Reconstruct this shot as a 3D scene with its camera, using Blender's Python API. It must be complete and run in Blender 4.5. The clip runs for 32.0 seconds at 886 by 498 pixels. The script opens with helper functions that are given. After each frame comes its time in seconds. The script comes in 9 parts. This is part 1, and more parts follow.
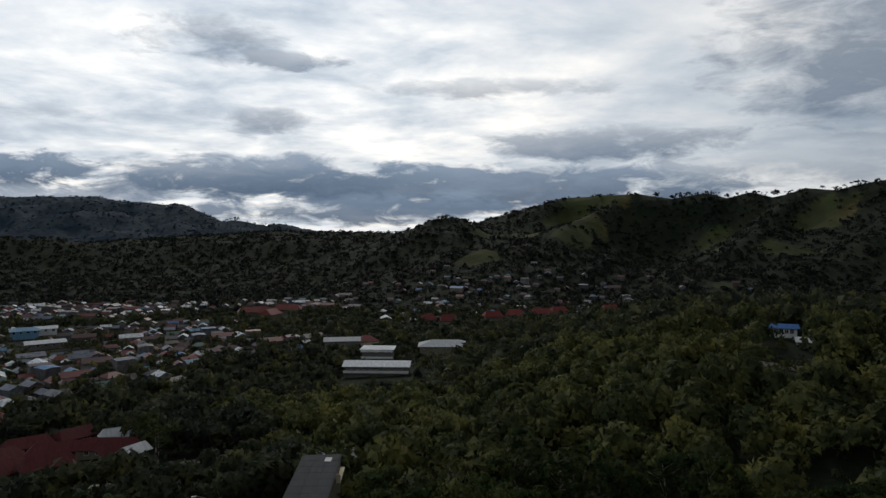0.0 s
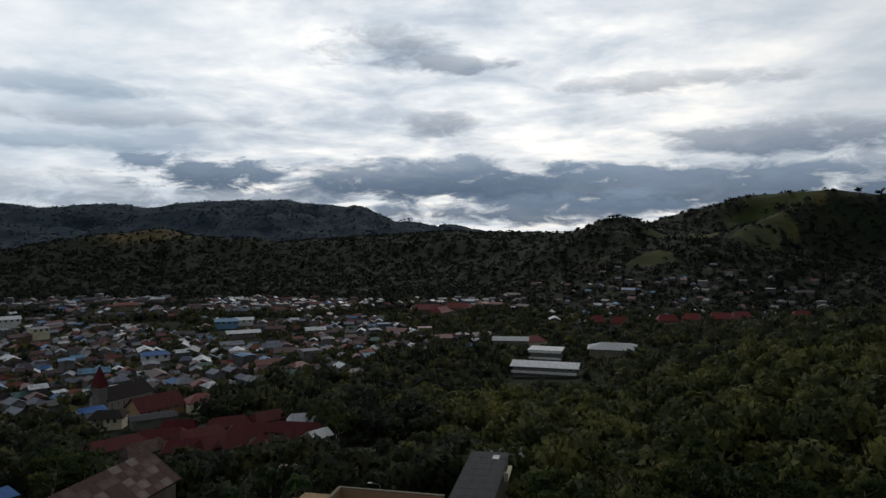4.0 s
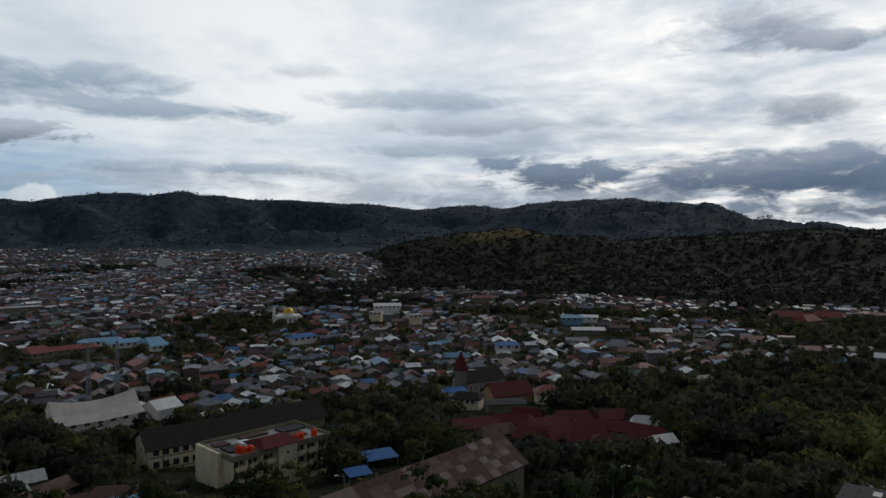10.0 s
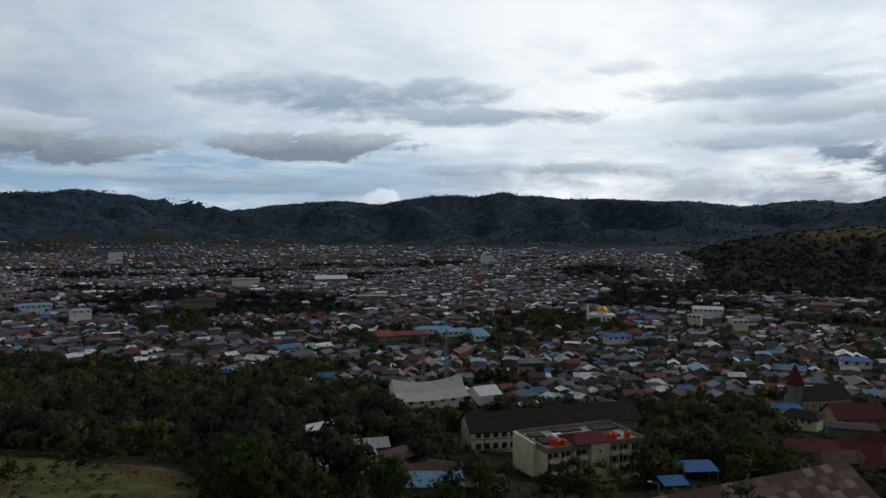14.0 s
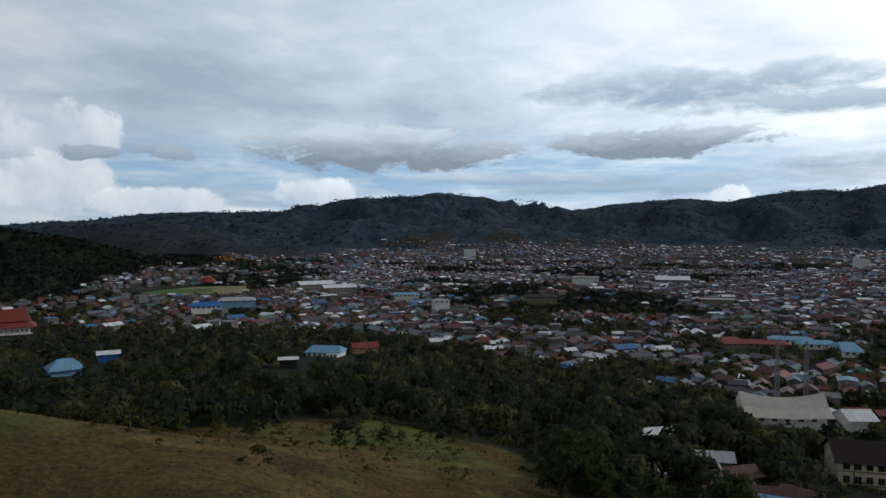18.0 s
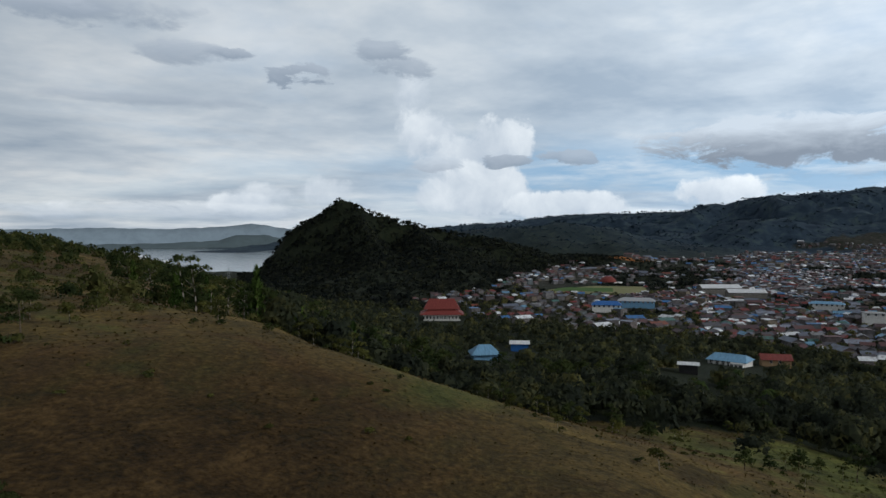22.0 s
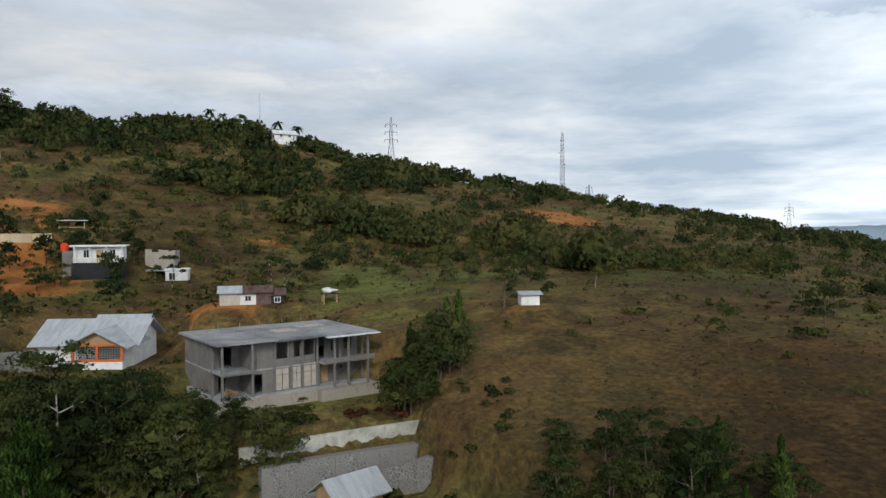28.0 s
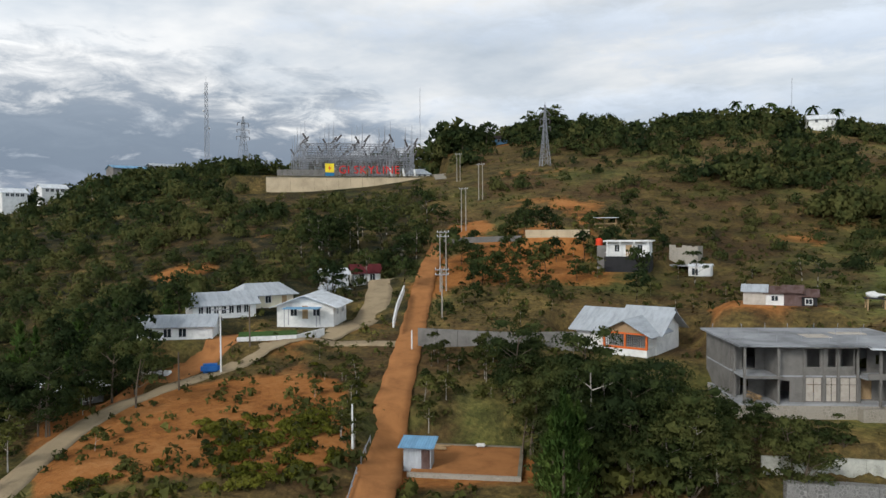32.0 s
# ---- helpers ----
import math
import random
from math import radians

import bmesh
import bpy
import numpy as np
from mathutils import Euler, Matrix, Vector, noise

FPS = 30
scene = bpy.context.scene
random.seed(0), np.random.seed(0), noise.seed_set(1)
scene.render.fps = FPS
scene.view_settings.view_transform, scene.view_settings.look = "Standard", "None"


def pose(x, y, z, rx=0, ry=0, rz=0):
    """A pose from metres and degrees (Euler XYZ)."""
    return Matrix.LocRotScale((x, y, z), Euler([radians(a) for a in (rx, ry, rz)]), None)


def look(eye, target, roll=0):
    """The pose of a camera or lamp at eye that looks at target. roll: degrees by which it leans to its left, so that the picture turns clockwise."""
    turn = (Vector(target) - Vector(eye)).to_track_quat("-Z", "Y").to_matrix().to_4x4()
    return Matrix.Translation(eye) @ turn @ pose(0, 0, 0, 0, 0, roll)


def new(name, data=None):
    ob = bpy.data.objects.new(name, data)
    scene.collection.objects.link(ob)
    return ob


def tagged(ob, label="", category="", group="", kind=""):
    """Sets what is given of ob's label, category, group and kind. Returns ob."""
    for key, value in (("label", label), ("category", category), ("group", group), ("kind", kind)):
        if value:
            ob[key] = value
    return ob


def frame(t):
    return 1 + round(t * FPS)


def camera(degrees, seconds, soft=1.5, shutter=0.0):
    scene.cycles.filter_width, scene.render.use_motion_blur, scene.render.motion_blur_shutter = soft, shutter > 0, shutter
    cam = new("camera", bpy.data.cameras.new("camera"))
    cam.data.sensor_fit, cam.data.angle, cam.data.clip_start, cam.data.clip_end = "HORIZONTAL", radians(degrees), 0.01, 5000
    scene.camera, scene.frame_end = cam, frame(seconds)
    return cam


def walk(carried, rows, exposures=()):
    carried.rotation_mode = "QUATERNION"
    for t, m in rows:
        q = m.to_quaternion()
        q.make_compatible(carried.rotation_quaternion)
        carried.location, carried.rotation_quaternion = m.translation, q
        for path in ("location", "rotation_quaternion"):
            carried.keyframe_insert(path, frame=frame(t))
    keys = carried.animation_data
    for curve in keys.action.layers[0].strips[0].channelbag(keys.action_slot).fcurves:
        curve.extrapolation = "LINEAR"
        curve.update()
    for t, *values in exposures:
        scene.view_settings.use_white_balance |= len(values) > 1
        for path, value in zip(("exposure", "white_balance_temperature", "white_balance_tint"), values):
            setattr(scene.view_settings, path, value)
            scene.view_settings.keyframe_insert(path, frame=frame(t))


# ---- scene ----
EYE_Z = 80.0
cam = camera(64.58, 32.0)
# seconds, turn to the left, tilt, lean
ROWS = [
    (0.0, 0.00, -1.29, -0.02), (0.5, 1.40, -1.29, -0.01), (1.0, 2.98, -1.30, -0.01), (1.5, 4.73, -1.30, -0.01),
    (2.0, 6.51, -1.30, -0.00), (2.5, 8.31, -1.31, 0.01), (3.0, 10.10, -1.30, 0.02), (3.5, 11.89, -1.29, 0.03),
    (5.5, 19.39, -1.30, 0.02), (6.0, 21.35, -1.30, 0.02), (6.5, 23.33, -1.30, 0.02), (7.0, 25.78, -1.30, 0.01),
    (7.5, 28.28, -1.32, 0.01), (8.0, 30.78, -1.34, 0.02), (8.5, 33.32, -1.33, 0.03), (9.0, 35.94, -1.34, 0.05),
    (9.5, 38.64, -1.35, 0.06), (10.0, 41.36, -1.36, 0.08), (10.5, 44.16, -1.37, 0.08), (11.0, 47.08, -1.38, 0.09),
    (11.5, 50.22, -1.40, 0.09), (12.0, 53.45, -1.40, 0.10), (12.5, 56.71, -1.40, 0.12), (13.0, 60.02, -1.40, 0.11),
    (13.5, 63.33, -1.40, 0.13), (14.0, 66.65, -1.42, 0.14), (14.5, 69.97, -1.42, 0.13), (16.5, 83.54, -1.43, 0.12),
    (17.0, 86.97, -1.44, 0.12), (17.5, 90.41, -1.45, 0.11), (18.0, 93.89, -1.44, 0.08), (18.5, 97.39, -1.42, 0.06),
    (19.0, 100.99, -1.41, 0.06), (19.5, 104.75, -1.42, 0.06), (20.0, 108.56, -1.42, 0.07), (20.5, 112.51, -1.40, 0.09),
    (21.0, 116.66, -1.37, 0.10), (21.5, 120.91, -1.33, 0.11), (22.0, 125.74, -1.31, 0.13), (22.5, 130.71, -1.30, 0.15),
    (23.0, 135.62, -1.28, 0.15), (23.5, 140.54, -1.26, 0.16), (24.0, 145.46, -1.26, 0.17), (24.5, 150.39, -1.26, 0.21),
    (25.0, 155.34, -1.26, 0.23), (25.5, 160.30, -1.26, 0.26), (27.5, 180.48, -1.31, 0.26), (28.0, 185.56, -1.33, 0.26),
    (28.5, 190.67, -1.36, 0.25), (29.0, 195.81, -1.40, 0.25), (29.5, 200.95, -1.42, 0.27), (30.0, 206.09, -1.42, 0.28),
    (30.5, 211.24, -1.44, 0.31), (31.0, 216.38, -1.45, 0.33), (31.5, 221.50, -1.46, 0.35), (32.0, 226.49, -1.44, 0.35),
]
walk(cam, [(t, pose(0, 0, EYE_Z, 90 + tilt, lean, turn)) for t, turn, tilt, lean in ROWS],
     exposures=[(0, -0.42), (6, -0.48), (11, -0.52), (14, -0.38), (17, -0.14), (19, -0.08), (23, 0.08), (25, 0.26), (28, 0.76), (32, 0.95)])

# ---- world and sun ----
SUN_AZ, SUN_EL = 6.0, 34.0


def spot(az, d, z=0.0):
    """A place by its bearing (degrees to the left of +y) and distance."""
    a = radians(az)
    return Vector((-math.sin(a) * d, math.cos(a) * d, z))


def node(nt, kind, *links, **props):
    n = nt.nodes.new(kind)
    for k, v in props.items():
        if k == "op":
            n.operation = v
        elif k == "dims":
            n.noise_dimensions = v
        elif k == "space":
            n.data_type = v
        elif k == "blend":
            n.blend_type = v
        elif k == "clamp":
            n.use_clamp = v
        elif k == "attr":
            n.attribute_name = v
        elif k == "kind_":
            n.vector_type = v
    for i, v in enumerate(links):
        if v is None:
            continue
        if isinstance(v, bpy.types.NodeSocket):
            nt.links.new(v, n.inputs[i])
        elif isinstance(v, bpy.types.Node):
            nt.links.new(v.outputs[0], n.inputs[i])
        else:
            n.inputs[i].default_value = v
    return n


def m_(nt, op, a, b=None, c=None, clamp=False):
    return node(nt, "ShaderNodeMath", a, b, c, op=op, clamp=clamp).outputs[0]


def mixc(nt, fac, a, b, blend="MIX"):
    n = nt.nodes.new("ShaderNodeMix")
    n.data_type, n.blend_type = "RGBA", blend
    for i, v in ((0, fac), (6, a), (7, b)):
        if isinstance(v, bpy.types.NodeSocket):
            nt.links.new(v, n.inputs[i])
        elif isinstance(v, bpy.types.Node):
            nt.links.new(v.outputs[0], n.inputs[i])
        else:
            n.inputs[i].default_value = v if not isinstance(v, tuple) else (*v, 1)[:4]
    return n.outputs[2]


def noise_(nt, vec, scale, detail=4, rough=0.55, distort=0.0):
    n = nt.nodes.new("ShaderNodeTexNoise")
    if vec is not None:
        nt.links.new(vec, n.inputs["Vector"])
    n.inputs["Scale"].default_value, n.inputs["Detail"].default_value = scale, detail
    n.inputs["Roughness"].default_value, n.inputs["Distortion"].default_value = rough, distort
    return n.outputs[0]


def ramp(nt, fac, *stops):
    n = nt.nodes.new("ShaderNodeValToRGB")
    nt.links.new(fac, n.inputs[0])
    while len(n.color_ramp.elements) < len(stops):
        n.color_ramp.elements.new(0.5)
    for e, (p, c) in zip(n.color_ramp.elements, stops):
        e.position, e.color = p, ((c, c, c, 1) if isinstance(c, (int, float)) else (*c, 1))
    return n.outputs[0]


def build_world():
    w = bpy.data.worlds.new("sky")
    scene.world = w
    w.use_nodes = True
    nt = w.node_tree
    nt.nodes.clear()
    sky = nt.nodes.new("ShaderNodeTexSky")
    sky.sky_type, sky.sun_disc = "NISHITA", False
    sky.sun_elevation, sky.sun_rotation = radians(SUN_EL), radians(-SUN_AZ)
    blue = mixc(nt, 0.6, mixc(nt, 1.0, sky.outputs[0], (0.10, 0.10, 0.10), "MULTIPLY"), (0.40, 0.55, 0.74))
    way = nt.nodes.new("ShaderNodeTexCoord").outputs["Generated"]
    sep = node(nt, "ShaderNodeSeparateXYZ", way)
    X, Y, Z = sep.outputs
    az = m_(nt, "MULTIPLY", m_(nt, "ARCTAN2", m_(nt, "MULTIPLY", X, -1.0), Y), 57.2958)   # -180..180, left of +y
    el = m_(nt, "MULTIPLY", m_(nt, "ARCSINE", Z), 57.2958)
    zc = m_(nt, "ADD", m_(nt, "MAXIMUM", Z, 0.0), 0.10)
    flat = node(nt, "ShaderNodeCombineXYZ", m_(nt, "DIVIDE", X, zc), m_(nt, "DIVIDE", Y, zc), 0.0).outputs[0]
    toward = node(nt, "ShaderNodeVectorMath", way, tuple(spot(SUN_AZ, math.cos(radians(20)), math.sin(radians(20)))), op="DOT_PRODUCT").outputs["Value"]
    glow = m_(nt, "POWER", m_(nt, "MAXIMUM", toward, 0.0), 5.0)
    # the high sheet of cloud: broken and bright sunwards, smooth elsewhere
    n1 = noise_(nt, flat, 0.42, 6, 0.56, 0.15)
    n2 = noise_(nt, flat, 1.5, 7, 0.6, 0.2)
    soft_sheet = m_(nt, "ADD", m_(nt, "MULTIPLY", n1, 0.75), m_(nt, "MULTIPLY", n2, 0.25))
    torn_sheet = m_(nt, "ADD", m_(nt, "MULTIPLY", n1, 0.55), m_(nt, "MULTIPLY", n2, 0.45))
    broken = node(nt, "ShaderNodeVectorMath", way, tuple(spot(13, 1.0, 0.0)), op="DOT_PRODUCT").outputs["Value"]
    smooth = ramp(nt, soft_sheet, (0.38, (0.40, 0.475, 0.565)), (0.48, (0.60, 0.655, 0.715)), (0.58, (0.86, 0.87, 0.875)))
    torn = ramp(nt, torn_sheet, (0.38, (0.32, 0.39, 0.48)), (0.45, (0.50, 0.56, 0.63)), (0.51, (0.72, 0.75, 0.78)), (0.59, (1.06, 1.02, 0.96)))
    wide = node(nt, "ShaderNodeVectorMath", way, tuple(spot(32, 1.0, 0.0)), op="DOT_PRODUCT").outputs["Value"]
    grey = mixc(nt, m_(nt, "MULTIPLY", m_(nt, "SUBTRACT", broken, 0.83), 7.0, clamp=True), smooth, torn)
    light = m_(nt, "ADD", m_(nt, "ADD", 0.79, m_(nt, "MULTIPLY", wide, 0.25)), m_(nt, "MULTIPLY", glow, 0.22))
    light = m_(nt, "ADD", light, m_(nt, "MULTIPLY", m_(nt, "MAXIMUM", node(nt, "ShaderNodeVectorMath", way, tuple(spot(122, 1.0, 0.0)), op="DOT_PRODUCT").outputs["Value"], 0.0), 0.12))
    cloud = mixc(nt, 1.0, grey, node(nt, "ShaderNodeCombineXYZ", light, light, light).outputs[0], "MULTIPLY")
    # gaps of blue in the sheet
    west = node(nt, "ShaderNodeVectorMath", way, tuple(spot(112, 1.0, 0.0)), op="DOT_PRODUCT").outputs["Value"]
    gap = m_(nt, "MULTIPLY", ramp(nt, noise_(nt, flat, 0.40, 6, 0.6, 0.3), (0.47, 0.0), (0.60, 0.45)), m_(nt, "MULTIPLY", m_(nt, "SUBTRACT", west, 0.6), 3.0, clamp=True))
    col = mixc(nt, m_(nt, "MULTIPLY", gap, m_(nt, "SUBTRACT", 1.0, m_(nt, "MULTIPLY", glow, 1.8), clamp=True)), cloud, blue)
    # a belt of clear blue low in the west, barred by thin cloud
    belt = m_(nt, "POWER", 2.718, m_(nt, "MULTIPLY", -0.13, m_(nt, "POWER", m_(nt, "SUBTRACT", el, 4.6), 2.0)))
    side = node(nt, "ShaderNodeVectorMath", way, tuple(spot(98, 1.0, 0.0)), op="DOT_PRODUCT").outputs["Value"]
    bars = ramp(nt, noise_(nt, node(nt, "ShaderNodeVectorMath", way, (1.0, 1.0, 7.0), op="MULTIPLY").outputs[0], 6.0, 6, 0.6, 0.3), (0.36, 0.25), (0.55, 1.0))
    belt = m_(nt, "MULTIPLY", m_(nt, "MULTIPLY", belt, bars), m_(nt, "MULTIPLY", m_(nt, "SUBTRACT", side, 0.80), 7.0, clamp=True))
    col = mixc(nt, m_(nt, "MULTIPLY", belt, 0.95), col, (0.27, 0.43, 0.60))
    # warm pale strip over the hills, sunwards
    strip = m_(nt, "MULTIPLY", m_(nt, "POWER", 2.718, m_(nt, "MULTIPLY", -0.03, m_(nt, "POWER", m_(nt, "SUBTRACT", el, 3.0), 2.0))), m_(nt, "MULTIPLY", glow, 0.25))
    col = mixc(nt, strip, col, (0.88, 0.84, 0.76))
    heap = m_(nt, "ADD", m_(nt, "MULTIPLY", m_(nt, "SUBTRACT", noise_(nt, way, 17.0, 9, 0.6, 0.2), 0.5), 3.4), m_(nt, "MULTIPLY", m_(nt, "SUBTRACT", noise_(nt, way, 6.0, 4, 0.5), 0.5), 2.2))
    drawn = node(nt, "ShaderNodeVectorMath", way, (1.0, 1.0, 3.0), op="MULTIPLY").outputs[0]
    roll = m_(nt, "ADD", m_(nt, "MULTIPLY", m_(nt, "SUBTRACT", noise_(nt, drawn, 13.0, 9, 0.64, 0.4), 0.48), 3.6), m_(nt, "MULTIPLY", m_(nt, "SUBTRACT", noise_(nt, drawn, 4.5, 5, 0.55), 0.48), 1.6))

    def cloud_bank(base, a0, e0, wa, we, dark, bright, amount=0.9, soft=0.55, heaped=False):
        """One cloud: its bearing, height and half sizes in degrees, the colour below and on top."""
        puff = m_(nt, "MULTIPLY", heap if heaped else roll, 0.75 + 0.5 / wa if heaped else 1.0 + 2.5 / wa)
        da = m_(nt, "DIVIDE", m_(nt, "WRAP", m_(nt, "SUBTRACT", az, a0), 180.0, -180.0), wa)
        de = m_(nt, "DIVIDE", m_(nt, "SUBTRACT", el, e0), we)
        r2 = m_(nt, "ADD", m_(nt, "MULTIPLY", da, da), m_(nt, "MULTIPLY", de, de))
        inside = m_(nt, "ADD", m_(nt, "SUBTRACT", 1.0, r2), puff)
        mask = m_(nt, "MULTIPLY", m_(nt, "DIVIDE", inside, soft, clamp=True), amount)
        up = m_(nt, "ADD", m_(nt, "MULTIPLY", de, 0.32 if heaped else 0.65), m_(nt, "ADD", 0.5 if heaped else 0.3, m_(nt, "MULTIPLY", puff, 0.55 if heaped else 0.28)), clamp=True)
        return mixc(nt, mask, base, mixc(nt, up, dark, bright))

    for bank in CLOUDS:
        col = cloud_bank(col, *bank)
    # bluer in the west, brighter towards the sun's quarter
    w_ = m_(nt, "MAXIMUM", west, 0.0)
    col = mixc(nt, 1.0, col, node(nt, "ShaderNodeCombineXYZ", m_(nt, "SUBTRACT", 1.0, m_(nt, "MULTIPLY", w_, 0.055)), 1.0, m_(nt, "ADD", 1.0, m_(nt, "MULTIPLY", w_, 0.045))).outputs[0], "MULTIPLY")
    lit = m_(nt, "ADD", 1.0, m_(nt, "MULTIPLY", m_(nt, "MAXIMUM", wide, 0.0), 0.36))
    col = mixc(nt, 1.0, col, node(nt, "ShaderNodeCombineXYZ", lit, lit, lit).outputs[0], "MULTIPLY")
    # the unseen sky overhead is dimmed to weaken the light on the ground
    high = m_(nt, "SUBTRACT", 1.0, m_(nt, "MULTIPLY", m_(nt, "MULTIPLY", m_(nt, "SUBTRACT", Z, 0.33), 2.0, clamp=True), 0.76))
    col = mixc(nt, 1.0, col, node(nt, "ShaderNodeCombineXYZ", high, high, high).outputs[0], "MULTIPLY")
    # the ground's own dimness under the horizon
    col = mixc(nt, m_(nt, "MULTIPLY", el, -0.5, clamp=True), col, (0.10, 0.11, 0.12))
    bg = node(nt, "ShaderNodeBackground", col)
    bg.inputs["Strength"].default_value = SKY_STRENGTH
    out = nt.nodes.new("ShaderNodeOutputWorld")
    nt.links.new(bg.outputs[0], out.inputs[0])


SKY_STRENGTH = 1.0
SHADED, SUNLIT = (0.46, 0.52, 0.60), (0.82, 0.84, 0.86)
GLOOM, DUSK = (0.095, 0.14, 0.21), (0.23, 0.30, 0.40)
BELLY, RAIN, HAZE = (0.24, 0.275, 0.33), (0.26, 0.345, 0.44), (0.43, 0.51, 0.59)
SLATE, STEEL, ASH, PALE, WHITE = (0.16, 0.215, 0.30), (0.29, 0.34, 0.41), (0.43, 0.475, 0.54), (0.60, 0.65, 0.71), (0.82, 0.85, 0.88)
CLOUDS = [
    # sunward banks over the north ridge
    (-1.0, 3.6, 24.0, 2.0, GLOOM, DUSK, 0.95, 0.7), (32.6, 4.4, 6.4, 1.7, GLOOM, DUSK, 0.95, 0.6), (23.0, 3.4, 6.0, 1.2, SLATE, DUSK, 0.8, 0.9), (8.0, 2.0, 16.0, 1.5, GLOOM, DUSK, 0.9, 0.8),
    (13.8, 8.9, 3.2, 1.3, SLATE, ASH, 0.8, 1.6), (19.3, 14.8, 6.0, 2.0, SLATE, ASH, 0.85, 1.5), (12.0, 13.4, 4.0, 0.7, SLATE, ASH, 0.7, 1.0), (32.0, 2.4, 14.0, 1.1, SLATE, ASH, 0.75, 1.0),
    (-14.0, 7.0, 11.0, 1.4, SLATE, ASH, 0.85, 0.9), (-31.0, 12.5, 10.0, 6.0, SLATE, STEEL, 0.85, 1.4), (-28.0, 5.0, 10.0, 1.8, STEEL, PALE, 0.8, 1.2), (38.0, 8.6, 12.0, 0.7, STEEL, PALE, 0.6, 1.0), (44.0, 3.2, 14.0, 1.6, STEEL, ASH, 0.75, 1.2), (15.0, 4.4, 13.0, 1.9, GLOOM, DUSK, 0.85, 0.8), (60.0, 4.6, 12.0, 1.2, STEEL, ASH, 0.6, 1.2), (-4.0, 11.6, 9.0, 0.8, STEEL, PALE, 0.7, 1.1),
    # long grey rolls over the town
    (77.0, 7.0, 8.5, 1.3, BELLY, PALE, 1.0, 0.4), (98.5, 6.5, 11.0, 1.8, BELLY, PALE, 1.0, 0.4), (75.0, 11.0, 13.0, 1.4, RAIN, HAZE, 0.9, 1.2), (64.0, 9.2, 11.0, 0.9, RAIN, HAZE, 0.85, 1.0), (62.0, 5.0, 12.0, 0.5, RAIN, HAZE, 0.7, 1.0), (82.0, 3.4, 11.0, 0.5, RAIN, HAZE, 0.7, 1.0), (42.0, 6.6, 9.0, 0.6, RAIN, HAZE, 0.7, 1.0), (44.0, 10.6, 9.0, 0.8, RAIN, HAZE, 0.6, 1.2), (52.0, 12.6, 2.6, 0.5, ASH, PALE, 0.6, 1.6),
    (86.0, 4.2, 16.0, 0.7, STEEL, PALE, 0.6, 1.0),
    # the tall white cumulus in the west and its smaller ones
    (128.4, 11.6, 2.0, 2.2, SHADED, SUNLIT, 0.75, 0.9, True), (126.6, 7.8, 3.2, 2.4, SHADED, SUNLIT, 0.9, 0.6, True), (124.4, 6.0, 3.4, 2.4, SHADED, SUNLIT, 0.95, 0.5, True), (121.4, 7.2, 3.0, 2.6, SHADED, SUNLIT, 1.0, 0.35, True), (122.4, 3.8, 4.0, 2.4, SHADED, SUNLIT, 1.0, 0.35, True), (126.6, 3.2, 2.0, 1.6, SHADED, SUNLIT, 0.8, 0.6, True), (135.2, 3.4, 2.8, 1.3, SHADED, SUNLIT, 0.7, 0.7, True), (141.6, 2.4, 2.6, 0.8, SHADED, SUNLIT, 0.8, 0.6, True),
    (126.4, 5.6, 1.8, 0.6, ASH, PALE, 0.8, 0.7),
    (115.5, 2.3, 5.0, 1.2, SHADED, SUNLIT, 1.0, 0.35, True), (104.4, 3.0, 3.4, 1.3, SHADED, SUNLIT, 1.0, 0.35, True), (72.0, 2.6, 1.8, 1.0, SHADED, SUNLIT, 0.9, 0.4, True),
    (120.5, 5.8, 2.0, 0.55, STEEL, ASH, 0.9, 0.5), (115.9, 6.0, 2.0, 0.6, STEEL, ASH, 0.8, 0.5), (137.6, 12.4, 2.8, 1.0, STEEL, ASH, 0.95, 0.45), (129.4, 13.2, 2.8, 0.9, STEEL, ASH, 0.7, 0.8), (145.0, 13.6, 4.0, 0.8, STEEL, ASH, 0.7, 0.9), (153.0, 16.0, 8.0, 1.1, STEEL, ASH, 0.8, 1.0),
    (146.0, 1.7, 12.0, 0.7, SHADED, SUNLIT, 0.6, 1.0), (154.6, 15.6, 4.0, 0.9, STEEL, ASH, 0.8, 0.9), (142.6, 13.8, 1.6, 0.4, STEEL, ASH, 0.8, 0.8), (130.6, 14.4, 2.4, 0.8, STEEL, ASH, 0.8, 0.9), (148.0, 10.0, 9.0, 0.5, STEEL, ASH, 0.5, 1.2), (140.0, 3.0, 3.0, 1.0, SHADED, SUNLIT, 0.7, 0.8, True),
    # heavier sheet in the south, dark towards the south-east
    (-112.0, 5.5, 24.0, 5.0, (0.09, 0.115, 0.155), (0.15, 0.185, 0.23), 0.95, 0.9), (-106.0, 9.0, 20.0, 5.0, (0.12, 0.15, 0.19), (0.19, 0.225, 0.27), 0.85, 1.2), (-108.0, 2.0, 26.0, 2.2, (0.10, 0.13, 0.17), (0.17, 0.20, 0.25), 0.8, 1.0), (-168.0, 13.5, 20.0, 2.0, STEEL, ASH, 0.8, 1.2), (-150.0, 9.5, 22.0, 1.4, STEEL, ASH, 0.7, 1.4), (-140.0, 16.0, 20.0, 2.0, STEEL, ASH, 0.7, 1.4),
]
build_world()
sun = new("sun", bpy.data.lights.new("sun", "SUN"))
sun.data.energy, sun.data.angle, sun.data.color = 1.0, radians(14), (1.0, 0.95, 0.88)
